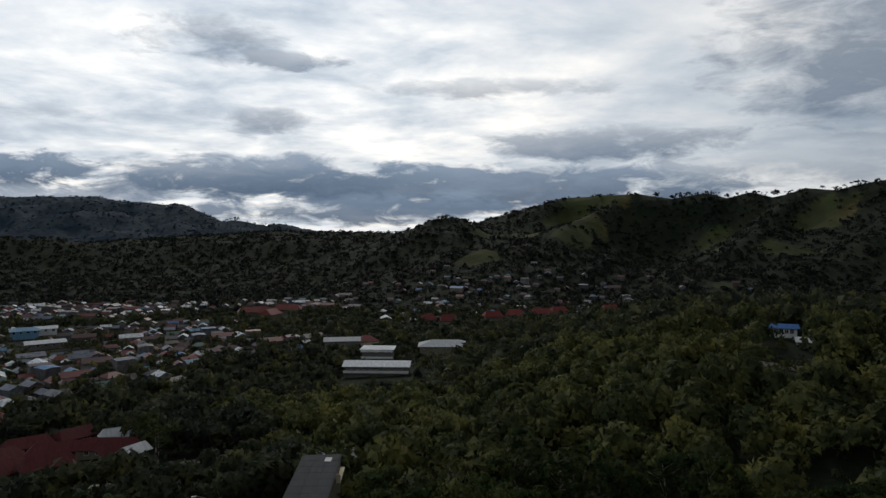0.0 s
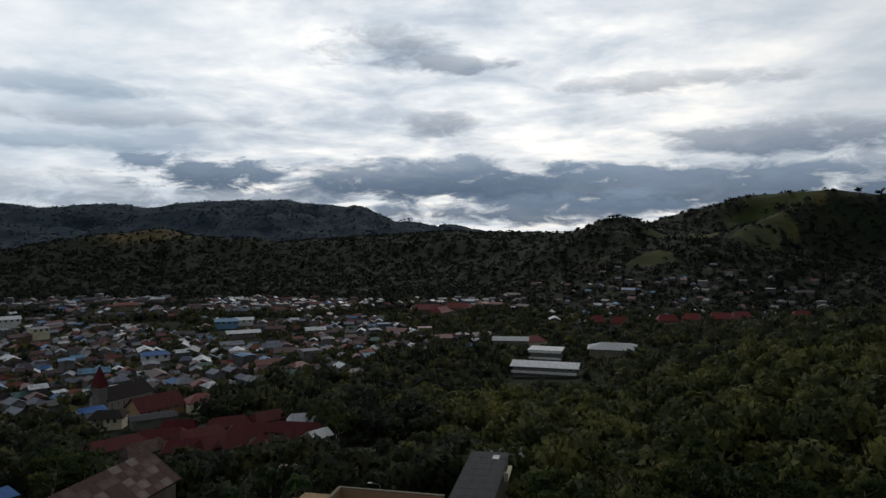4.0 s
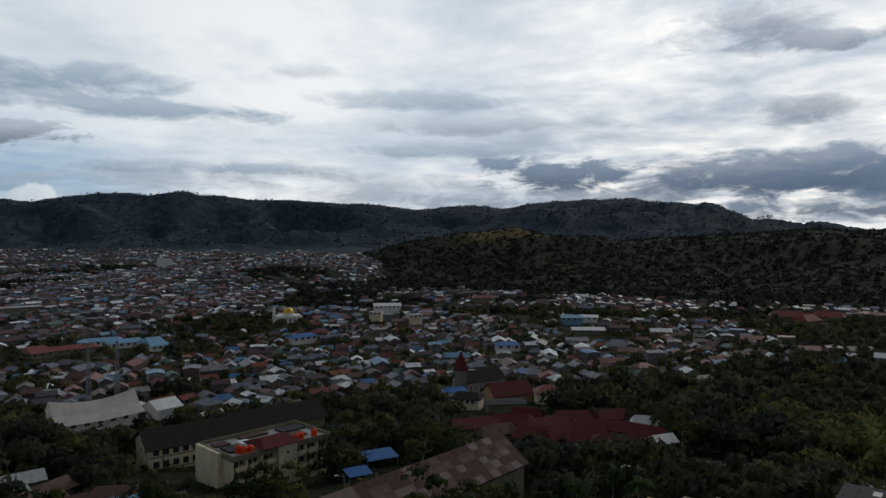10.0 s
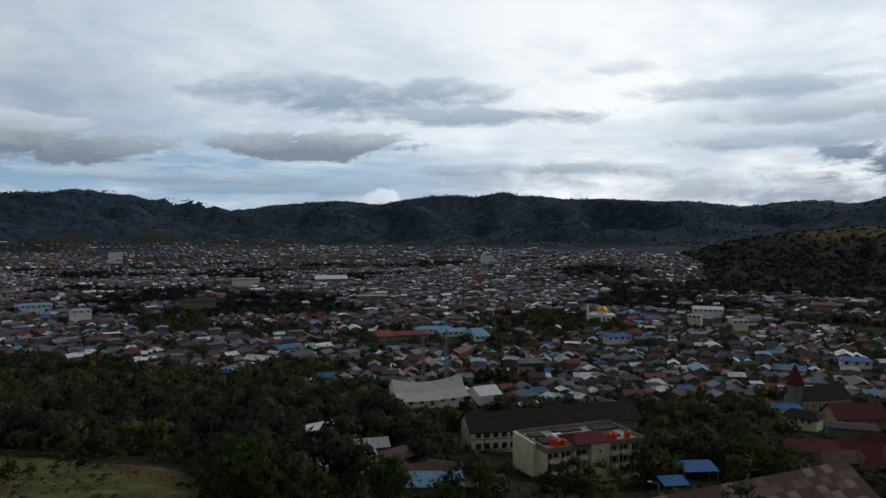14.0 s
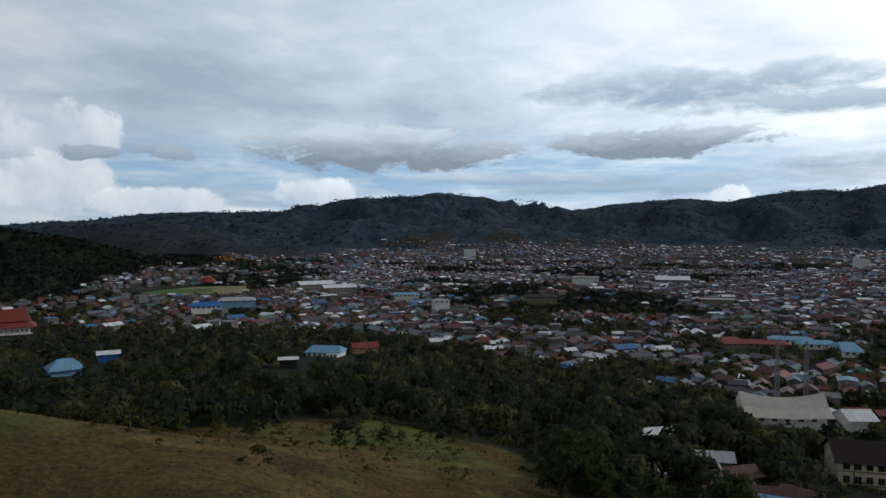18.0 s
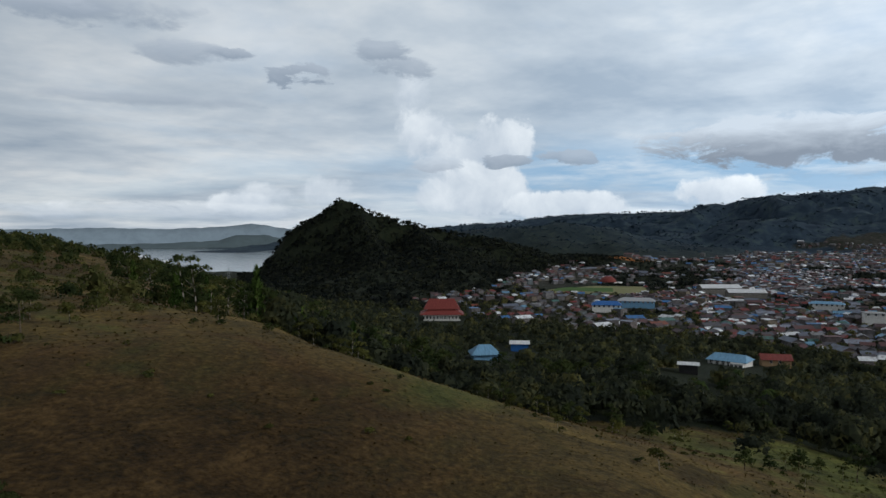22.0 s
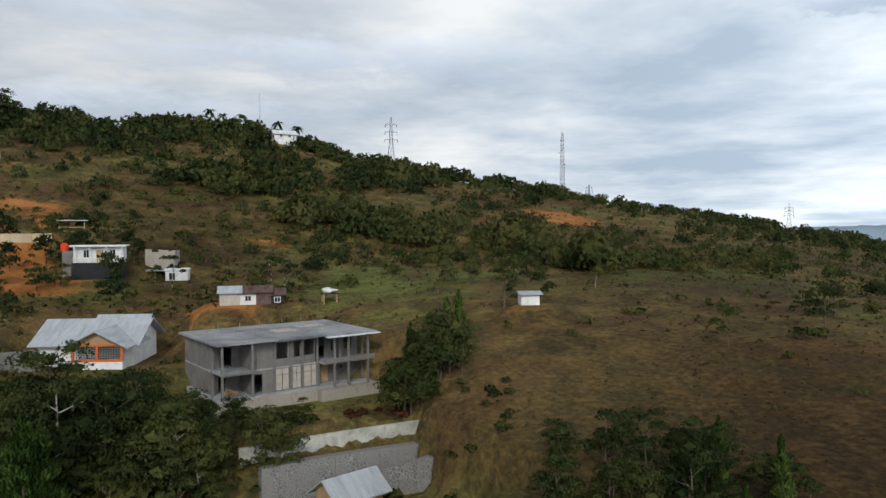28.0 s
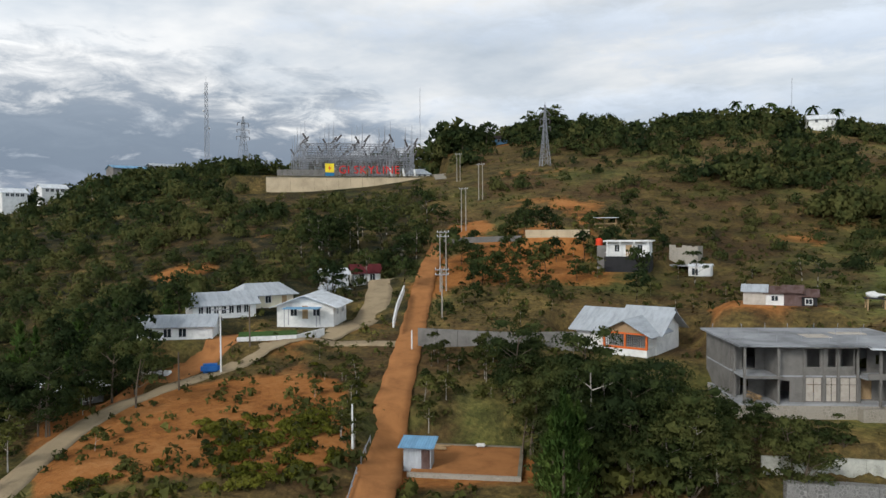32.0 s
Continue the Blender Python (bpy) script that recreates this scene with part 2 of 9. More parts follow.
sun.matrix_world = look(spot(SUN_AZ, 100 * math.cos(radians(SUN_EL)), 100 * math.sin(radians(SUN_EL))), (0, 0, 0))


# ---- materials ----
def material(name, rough=0.8, metal=0.0):
    mat = bpy.data.materials.new(name)
    mat.use_nodes = True
    nt = mat.node_tree
    p = nt.nodes["Principled BSDF"]
    p.inputs["Roughness"].default_value, p.inputs["Metallic"].default_value = rough, metal
    p.inputs["Specular IOR Level"].default_value = 0.08
    return mat, nt, p


def place(nt):
    return nt.nodes.new("ShaderNodeNewGeometry").outputs["Position"]


def bump(nt, p, height, strength=0.5, dist=0.1):
    b = nt.nodes.new("ShaderNodeBump")
    b.inputs["Strength"].default_value, b.inputs["Distance"].default_value = strength, dist
    nt.links.new(height, b.inputs["Height"])
    nt.links.new(b.outputs[0], p.inputs["Normal"])


def plain(name, colour, rough=0.8, metal=0.0, vary=0.25, scale=1.5, grain=14.0, local=True, relief=0.15):
    """Paint, plaster, concrete or metal with stains at two scales."""
    mat, nt, p = material(name, rough, metal)
    pos = nt.nodes.new("ShaderNodeTexCoord").outputs["Object"] if local else place(nt)
    big, fine = noise_(nt, pos, scale, 5, 0.65, 0.4), noise_(nt, pos, grain, 3)
    v = m_(nt, "ADD", m_(nt, "MULTIPLY", big, 0.75), m_(nt, "MULTIPLY", fine, 0.25))
    dark = tuple(c * (1 - vary) for c in colour)
    lite = tuple(min(1, c * (1 + vary * 0.7)) for c in colour)
    nt.links.new(ramp(nt, v, (0.3, dark), (0.5, colour), (0.72, lite)), p.inputs["Base Color"])
    bump(nt, p, fine, relief, 0.02)
    return mat


def let_through(nt, p, colour, share):
    """Thin leaves pass part of the light on."""
    tl = node(nt, "ShaderNodeBsdfTranslucent", colour)
    mix = node(nt, "ShaderNodeMixShader", share, p.outputs[0], tl.outputs[0])
    nt.links.new(mix.outputs[0], nt.nodes["Material Output"].inputs["Surface"])


def leaves(name, dark, mid, lite, far=False):
    mat, nt, p = material(name, 0.7)
    p.inputs["Specular IOR Level"].default_value = 0.05
    g = nt.nodes.new("ShaderNodeNewGeometry")
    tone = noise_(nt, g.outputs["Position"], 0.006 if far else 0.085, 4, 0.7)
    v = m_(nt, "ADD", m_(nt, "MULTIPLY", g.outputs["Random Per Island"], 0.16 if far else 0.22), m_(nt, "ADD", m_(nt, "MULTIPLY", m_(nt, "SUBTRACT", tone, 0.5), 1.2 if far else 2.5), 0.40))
    obj = nt.nodes.new("ShaderNodeObjectInfo").outputs["Random"]
    v = m_(nt, "ADD", v, m_(nt, "MULTIPLY", m_(nt, "SUBTRACT", obj, 0.5), 0.35))
    tint = ramp(nt, v, (0.15, dark), (0.5, mid), (0.9, lite))
    nt.links.new(tint, p.inputs["Base Color"])
    let_through(nt, p, tint, 0.45)
    return mat


def roofing(name, island):
    """Corrugated roof sheets in the town's colours, with rust."""
    mat, nt, p = material(name, 0.5, 0.0)
    p.inputs["Specular IOR Level"].default_value = 0.16
    g = nt.nodes.new("ShaderNodeNewGeometry")
    r = g.outputs["Random Per Island"] if island else nt.nodes.new("ShaderNodeObjectInfo").outputs["Random"]
    cr = nt.nodes.new("ShaderNodeValToRGB")
    nt.links.new(r, cr.inputs[0])
    cr.color_ramp.interpolation = "CONSTANT"
    tints = [(0.0, (0.070, 0.046, 0.052)), (0.15, (0.125, 0.15, 0.20)), (0.27, (0.105, 0.052, 0.054)), (0.41, (0.20, 0.225, 0.285)), (0.50, (0.075, 0.077, 0.092)),
             (0.60, (0.16, 0.038, 0.036)), (0.72, (0.05, 0.16, 0.36)), (0.765, (0.20, 0.21, 0.225)), (0.80, (0.66, 0.70, 0.74)), (0.925, (0.06, 0.14, 0.13)), (0.95, (0.20, 0.065, 0.042)), (0.975, (0.13, 0.28, 0.42))]
    while len(cr.color_ramp.elements) < len(tints):
        cr.color_ramp.elements.new(0.5)
    for e, (q, c) in zip(cr.color_ramp.elements, tints):
        e.position, e.color = q, (*c, 1)
    pos = g.outputs["Position"]
    rust = ramp(nt, noise_(nt, pos, 0.35, 6, 0.7, 0.6), (0.48, 0.0), (0.66, 0.75))
    col = mixc(nt, rust, cr.outputs[0], (0.070, 0.052, 0.049))
    nt.links.new(col, p.inputs["Base Color"])
    return mat


def walling(name, island):
    mat, nt, p = material(name, 0.85)
    g = nt.nodes.new("ShaderNodeNewGeometry")
    r = g.outputs["Random Per Island"] if island else nt.nodes.new("ShaderNodeObjectInfo").outputs["Random"]
    cr = ramp(nt, r, (0.0, (0.24, 0.235, 0.24)), (0.25, (0.09, 0.09, 0.10)), (0.45, (0.32, 0.32, 0.33)), (0.6, (0.15, 0.09, 0.085)), (0.75, (0.15, 0.20, 0.23)), (0.9, (0.27, 0.23, 0.18)))
    stain = ramp(nt, noise_(nt, g.outputs["Position"], 0.5, 6, 0.7), (0.35, 0.0), (0.62, 0.8))
    nt.links.new(mixc(nt, stain, cr, (0.06, 0.055, 0.05)), p.inputs["Base Color"])
    return mat


# blue of distance haze is put into the far leaves' colour
LEAF_HAZED = leaves("hazed_forest_leaves", (0.017, 0.032, 0.052), (0.030, 0.052, 0.076), (0.055, 0.082, 0.086), True)
LEAF_MID = leaves("forest_leaves", (0.026, 0.034, 0.025), (0.058, 0.068, 0.038), (0.15, 0.145, 0.052))
# brightened copy of LEAF_MID: stronger light in the north put into the colour
LEAF_NORTH_LIT = leaves("lit_forest_leaves", (0.038, 0.052, 0.025), (0.086, 0.100, 0.040), (0.195, 0.186, 0.058))
LEAF_SLOPE = leaves("hillside_leaves", (0.019, 0.032, 0.014), (0.048, 0.066, 0.022), (0.125, 0.125, 0.042))
LEAF_HILL = leaves("hill_forest_leaves", (0.013, 0.018, 0.018), (0.026, 0.032, 0.025), (0.066, 0.068, 0.034))
LEAF_NEAR = leaves("tree_leaves", (0.025, 0.040, 0.015), (0.060, 0.080, 0.026), (0.135, 0.140, 0.045))
LEAF_PALM = leaves("palm_leaves", (0.022, 0.042, 0.014), (0.05, 0.085, 0.025), (0.11, 0.14, 0.045))
LEAF_PINE = leaves("casuarina_needles", (0.050, 0.095, 0.022), (0.115, 0.185, 0.042), (0.20, 0.26, 0.07))
LEAF_SCRUB = leaves("scrub_leaves", (0.048, 0.056, 0.018), (0.105, 0.112, 0.032), (0.19, 0.185, 0.052))
LEAF_YELLOW = leaves("yellowish_shrub_leaves", (0.075, 0.085, 0.014), (0.16, 0.165, 0.024), (0.25, 0.24, 0.045))
BARK = plain("bark", (0.12, 0.095, 0.07), 0.9, vary=0.4)
PALE_BARK = plain("pale_bark", (0.34, 0.31, 0.27), 0.9, vary=0.4)
ROOF_ONE, ROOF_MANY = roofing("roof_sheet", False), roofing("roof_sheets_of_the_town", True)
WALL_ONE, WALL_MANY = walling("house_wall", False), walling("house_walls_of_the_town", True)

# ---- the lie of the land ----
STEPS = np.array([0, 25, 60, 90, 120, 170, 240, 340, 500, 700, 1100, 1700, 5000.0])
SLOPES = {}


def slope(bearing, *heights):
    """Ground heights along a bearing, at STEPS metres from the hovering place."""
    SLOPES[bearing] = [50.0, *heights]


slope(-60, 46, 42, 40, 40, 42, 48, 50, 40, 25, 8, 6, 12)
slope(-32, 46, 42, 39, 39, 44, 51, 48, 28, 12, 8, 6, 12)
slope(-20, 46, 42, 38, 37, 43, 51, 46, 22, 8, 6, 6, 12)
slope(-10, 46, 42, 37, 35, 37, 39, 32, 14, 7, 6, 6, 12)
slope(0, 46, 42, 37, 33, 29, 22, 14, 9, 6, 6, 6, 12)
slope(10, 46, 42, 37, 32, 27, 19, 12, 8, 6, 6, 6, 12)
slope(25, 46, 42, 37, 32, 27, 20, 13, 8, 6, 6, 6, 12)
slope(40, 46, 43, 38, 33, 25, 17, 9, 6, 6, 6, 6, 12)
slope(55, 46, 44, 38, 31, 20, 14, 8, 6, 6, 6, 6, 12)
slope(70, 48, 46, 41, 34, 24, 16, 9, 6, 5, 5, 6, 12)
slope(85, 50, 49, 45, 40, 33, 24, 13, 7, 5, 5, 6, 12)
slope(100, 53, 54, 50, 44, 37, 29, 20, 10, 6, 5, 6, 12)
slope(112, 55, 58.8, 54.5, 46, 40, 33, 23, 12, 7, 5, 6, 12)
slope(125, 55, 58.5, 61.2, 49, 42, 35, 24, 12, 8, 7, 6, 8)
slope(133, 56, 60.5, 65.2, 56, 48, 40, 28, 16, 10, 6, 0, -12)
slope(140, 57, 61.5, 67.4, 66.5, 56, 53, 49, 38, 18, 4, -3, -12)
slope(150, 58, 63, 68, 69, 66, 66, 67, 66, 50, 16, -3, -12)
slope(160, 58, 63, 68, 71, 72, 76, 80, 84, 68, 30, -3, -12)
slope(170, 58, 63, 68, 71.5, 73.5, 80, 91, 94, 78, 35, -3, -12)
slope(180, 58, 63, 68.5, 72, 75, 86, 102, 102, 84, 40, -3, -12)
slope(190, 57, 62, 67, 71, 76, 92, 111, 110, 88, 40, -3, -12)
slope(200, 55, 60, 64, 69, 78, 99, 127, 120, 92, 40, -3, -12)
slope(210, 54, 58, 63, 68, 80, 102, 129, 120, 92, 40, -3, -12)
slope(218, 54, 58, 64, 69, 81, 101, 128, 120, 92, 40, -3, -12)
slope(226, 54, 58, 63, 67, 79, 97, 120, 114, 88, 40, -3, -12)
slope(234, 55, 59, 62, 65, 77, 91, 110, 108, 84, 40, -3, -12)
slope(245, 56, 60, 61, 63, 74, 90, 109, 110, 80, 40, -3, -12)
slope(255, 56, 60, 60, 60, 69, 80, 95, 97, 72, 40, 0, -12)
slope(265, 54, 58, 58, 58, 62, 70, 78, 76, 56, 30, 0, -6)
slope(285, 46, 44, 42, 44, 50, 56, 60, 50, 30, 12, 6, 8)


def smooth_table():
    keys = sorted(SLOPES)
    tab = np.array([SLOPES[k] for k in keys], float)
    ks = np.array(keys + [keys[0] + 360], float)
    tab = np.vstack([tab, tab[:1]])
    rr = np.concatenate([np.linspace(0, 20, 4), np.geomspace(22, 5000, 236)])
    aa = np.arange(-60, 300, 1.0)
    rows = np.array([np.interp(rr, STEPS, row) for row in tab])
    out = np.array([np.interp(aa, ks, rows[:, j]) for j in range(len(rr))]).T
    for _ in range(14):
        out = 0.25 * np.roll(out, 1, 0) + 0.5 * out + 0.25 * np.roll(out, -1, 0)
    for _ in range(10):
        mid = 0.25 * out[:, :-2] + 0.5 * out[:, 1:-1] + 0.25 * out[:, 2:]
        out = np.hstack([out[:, :1], mid, out[:, -1:]])
    return rr, np.vstack([out, out[:1]])


RR, LAND = smooth_table()


def wave_noise(x, y, scale, seed, octaves=4):
    """Smooth value noise for whole arrays, about -1..1."""
    tot, amp, norm = np.zeros_like(x), 1.0, 0.0
    for o in range(octaves):
        u, v = x / scale * 2 ** o + 37.7 * seed + 11 * o, y / scale * 2 ** o - 19.3 * seed + 7 * o
        i, j = np.floor(u), np.floor(v)
        f, g = u - i, v - j
        f, g = f * f * (3 - 2 * f), g * g * (3 - 2 * g)

        def h(a, b):
            s = np.sin(a * 127.1 + b * 311.7 + seed * 74.7) * 43758.5453
            return (s - np.floor(s)) * 2 - 1
        tot += amp * ((h(i, j) * (1 - f) + h(i + 1, j) * f) * (1 - g) + (h(i, j + 1) * (1 - f) + h(i + 1, j + 1) * f) * g)
        norm += amp
        amp *= 0.5
    return tot / norm


# hill crests as lines of (bearing, distance, rise of the crest above the eye's level in degrees), with the foot's reach before and behind
CRESTS = []


def crest(foot, back, sharp, *marks):
    pts = [(*spot(a, d)[:2], EYE_Z + d * math.tan(radians(e))) for a, d, e in marks]
    CRESTS.append((foot, back, sharp, np.array(pts)))


# the near north ridge, with grassy shoulders
crest(560, 600, 1.15, (-75, 1250, 3.6), (-45, 1250, 3.8), (-32, 1300, 3.6), (-26, 1330, 3.0), (-20, 1380, 3.2), (-12.6, 1420, 3.1), (-9, 1430, 2.6), (-4.7, 1450, 1.5), (-2, 1480, 0.5),
      (3, 1500, 0.25), (8, 1500, 0.25), (13, 1500, 0.35), (18, 1480, -0.1), (23, 1450, -0.9))
crest(330, 400, 1.0, (-14, 1380, 2.7), (-10, 1150, 0.6), (-7, 1000, -2.0))
crest(300, 400, 1.0, (-26, 1300, 2.7), (-24, 1080, 0.2), (-21, 930, -2.5))
crest(300, 300, 1.0, (4, 1480, 0.1), (2, 1250, -1.3), (0, 1050, -3.2))
# the brown-topped hill in the middle of the valley
crest(420, 450, 1.1, (52, 1280, -3.2), (46.2, 1350, -1.7), (40.5, 1420, -0.3), (35.5, 1450, 0.2), (32, 1450, -0.4), (28, 1450, -1.3), (22, 1450, -1.0))
crest(110, 160, 1.0, (60, 1080, -3.7), (56.5, 1060, -3.3), (52, 1100, -3.6), (48, 1200, -3.4))
# the long range behind the town
crest(1150, 900, 1.25, (10, 4300, 0.2), (16, 4200, 0.6), (19.7, 4150, 1.75), (22.5, 4100, 2.3), (27.3, 4100, 2.7), (32.5, 4100, 2.5), (36.4, 4100, 2.0), (39.4, 4150, 2.2), (43.5, 4200, 1.9),
      (48.4, 4150, 2.4), (52, 4100, 2.4), (57, 4100, 2.7), (60, 4050, 2.95), (61.8, 4050, 3.3), (64, 4050, 2.9), (67.5, 4050, 3.0), (71.6, 4100, 2.2), (75.1, 4100, 2.5), (79.5, 4100, 2.2), (83.3, 4100, 1.6),
      (88.3, 4050, 2.1), (90.5, 4000, 2.9), (93, 3950, 3.15), (96, 3900, 3.0), (99.7, 3900, 2.8), (103, 3900, 2.0), (107.2, 3900, 1.55), (111.2, 3900, 1.7), (115, 3900, 1.5), (122.3, 3900, 0.7), (128, 3900, 0.3), (132, 3900, -0.6))
crest(500, 700, 1.0, (62, 3900, 2.2), (66, 3400, 0.2), (68, 3100, -1.0))
crest(500, 700, 1.0, (93, 3850, 2.4), (91, 3350, 0.3), (90, 3050, -0.9))
crest(450, 700, 1.0, (78, 3950, 1.6), (80, 3450, 0.0), (81, 3150, -1.0))
crest(500, 700, 1.0, (48, 3950, 1.8), (44, 3300, 0.0), (42, 2900, -1.0))
crest(500, 700, 1.0, (30, 3950, 1.8), (34, 3300, -0.1), (36, 2900, -1.0))
# the wooded cone by the water and the hills beyond it
crest(140, 165, 1.0, (134.2, 1350, 2.9), (133.4, 1345, 2.7), (131.0, 1330, 1.8), (127, 1280, 0.5), (121.5, 1230, -0.5), (118, 1180, -1.9), (115, 1150, -3.4))
crest(260, 260, 1.0, (128, 1250, 0.4), (126, 1050, -1.8), (124, 900, -3.6))
crest(190, 190, 1.0, (133, 1330, 2.0), (131.5, 1150, -0.6), (130, 980, -3.2))
crest(380, 500, 1.0, (124, 2450, 0.1), (119, 2400, 0.5), (115.8, 2400, 0.9), (112.5, 2450, -0.1), (109, 2500, -1.3))
crest(160, 220, 0.8, (117, 1560, -2.3), (114, 1580, -1.8), (111, 1600, -1.9), (108.5, 1650, -2.3))

def ground(x, y):
    """Height of the ground, for arrays of places."""
    x, y = np.atleast_1d(np.asarray(x, float)), np.atleast_1d(np.asarray(y, float))
    r = np.hypot(x, y)
    az = (np.degrees(np.arctan2(-x, y)) + 60) % 360
    j = np.clip(np.searchsorted(RR, r) - 1, 0, len(RR) - 2)
    fj = np.clip((r - RR[j]) / (RR[j + 1] - RR[j]), 0, 1)
    i = np.floor(az).astype(int)
    fi = az - i
    z = (LAND[i, j] * (1 - fi) + LAND[i + 1, j] * fi) * (1 - fj) + (LAND[i, j + 1] * (1 - fi) + LAND[i + 1, j + 1] * fi) * fj
    base = z.copy()
    rough = wave_noise(x, y, 420.0, 3, 5)
    spurs = 0.45 - np.abs(wave_noise(x, y, 380, 13, 4)) * 1.9
    for foot, back, sharp, pts in CRESTS:
        lift = np.full_like(x, -1e9)
        for a, b in zip(pts[:-1], pts[1:]):
            dx, dy = b[0] - a[0], b[1] - a[1]
            t = np.clip(((x - a[0]) * dx + (y - a[1]) * dy) / (dx * dx + dy * dy), 0, 1)
            px, py = a[0] + t * dx, a[1] + t * dy
            d = np.hypot(x - px, y - py)
            reach = np.where(r < np.hypot(px, py), foot, back) * (1 + 0.28 * rough)
            q = np.clip(1 - d / reach, 0, 1) ** sharp
            top = a[2] + t * (b[2] - a[2])
            lift = np.maximum(lift, base + (top - base) * (q + (0.12 * rough + 0.46 * spurs) * q * (1 - q) * 4))
        lift = np.where(lift > base + 0.01, lift, base)
        z = np.maximum(z, lift)
    hilly = np.clip((z - base) / 40, 0, 1)
    z = z + hilly * (wave_noise(x, y, 90, 5, 3) * 5 + wave_noise(x, y, 260, 8, 3) * 7) * np.clip(r / 1500, 0.3, 1.4)
    z = z + wave_noise(x, y, 24, 9, 3) * 0.5 * np.clip(r / 60, 0, 1)
    return flatten(x, y, z)


PADS = []      # levelled ground: (x, y, turn, half length, half depth, height, blend)


def flatten(x, y, z):
    for px, py, turn, hl, hd, h, blend in PADS:
        c, s = math.cos(radians(turn)), math.sin(radians(turn))
        u, v = (x - px) * c + (y - py) * s, -(x - px) * s + (y - py) * c
        d = np.hypot(np.maximum(np.abs(u) - hl, 0), np.maximum(np.abs(v) - hd, 0))
        w = np.clip(1 - d / blend, 0, 1)
        w = w * w * (3 - 2 * w)
        z = z * (1 - w) + h * w
    return z


def gz(p):
    return float(ground(p[0], p[1])[0])


def pad(az, d, turn, length, depth, h, blend=6.0):
    p = spot(az, d)
    PADS.append((p.x, p.y, turn, length / 2, depth / 2, h, blend))


# the substation's platform, the yard below the shell, the road's bench
pad(234.3, 306, 54.3, 84, 84, 101.0, 2.5)
pad(198.7, 79, 18.7, 25, 14, 60.3, 4)
PADS.append((16.2, -64.9, 38.2, 10.5, 1.0, 59.35, 1.2))
PADS.append((12.4, -53.8, 38.2, 10.0, 8.6, 56.0, 2.2))
for place_, size_, height_ in (((224.9, 67.5), (13, 10), 57.6), ((237.3, 117), (14, 13), 65.0), ((243.9, 123), (15, 10), 66.0), ((240.4, 132), (11, 11), 66.6), ((247.5, 111), (12, 9), 64.6), ((232.7, 148), (8, 8), 69.4),
                               ((235.2, 142), (9, 12), 68.8), ((255, 97), (12, 10), 58.8), ((240.4, 106), (10, 7), 64.6), ((211.7, 102), (17, 12), 63.4), ((211.8, 135), (11, 8), 72.4), ((207.5, 143), (8, 8), 74.6), ((206.4, 136), (6, 5), 71.6),
                               ((200.6, 110), (13, 7), 69.4), ((217.2, 155), (15, 9), 79.0), ((213.4, 163), (6, 5), 80.6), ((178, 95.5), (5, 4), 70.2)):
    pad(*place_, place_[0], *size_, height_, 4)

# where things grow or stand, by bearing and distance: bearings of the marks, then near and far edge of the town
TOWN_AZ = [-33, -20, -8, 5, 14, 20, 32, 45, 60, 75, 85, 95, 105, 113, 119, 124, 128]
TOWN_NEAR = [420, 470, 480, 400, 380, 300, 285, 255, 250, 275, 330, 400, 440, 470, 520, 570, 640]
TOWN_FAR = [720, 800, 950, 900, 780, 760, 830, 930, 2900, 3100, 3150, 3100, 2300, 1500, 1020, 800, 700]


def polar(x, y):
    return (np.degrees(np.arctan2(-x, y)) + 60) % 360 - 60, np.hypot(x, y)


def town(x, y):
    """How built-up a place is, 0 to 1."""
    az, r = polar(x, y)
    near, far = np.interp(az, TOWN_AZ, TOWN_NEAR), np.interp(az, TOWN_AZ, TOWN_FAR)
    wob = wave_noise(x, y, 160, 21, 3)
    t = np.clip((r - near * (1 + 0.08 * wob)) / 30, 0, 1) * np.clip((far * (1 + 0.07 * wob) - r) / 60, 0, 1)
    thin = np.interp(az, [-33, -12, 5, 12, 20, 30, 95, 106, 113, 120], [0.05, 0.10, 0.22, 0.5, 0.85, 0.92, 0.92, 0.75, 0.6, 0.4])
    park = np.clip((wave_noise(x, y, 120, 31, 4) - 0.04) * 5, 0, 1) * 0.92 + np.clip((wave_noise(x, y, 38, 33, 2) - 0.30) * 4, 0, 1) * 0.5
    dark = np.clip(1.3 - np.hypot((az - 58) / 6.5, (r - 560) / 75), 0, 1) + np.clip(1.3 - np.hypot((az - 55) / 6.0, (r - 1080) / 90), 0, 1)
    return np.where((az > -33) & (az < 128), t * thin * (1 - np.clip(park + dark, 0, 1)), 0)


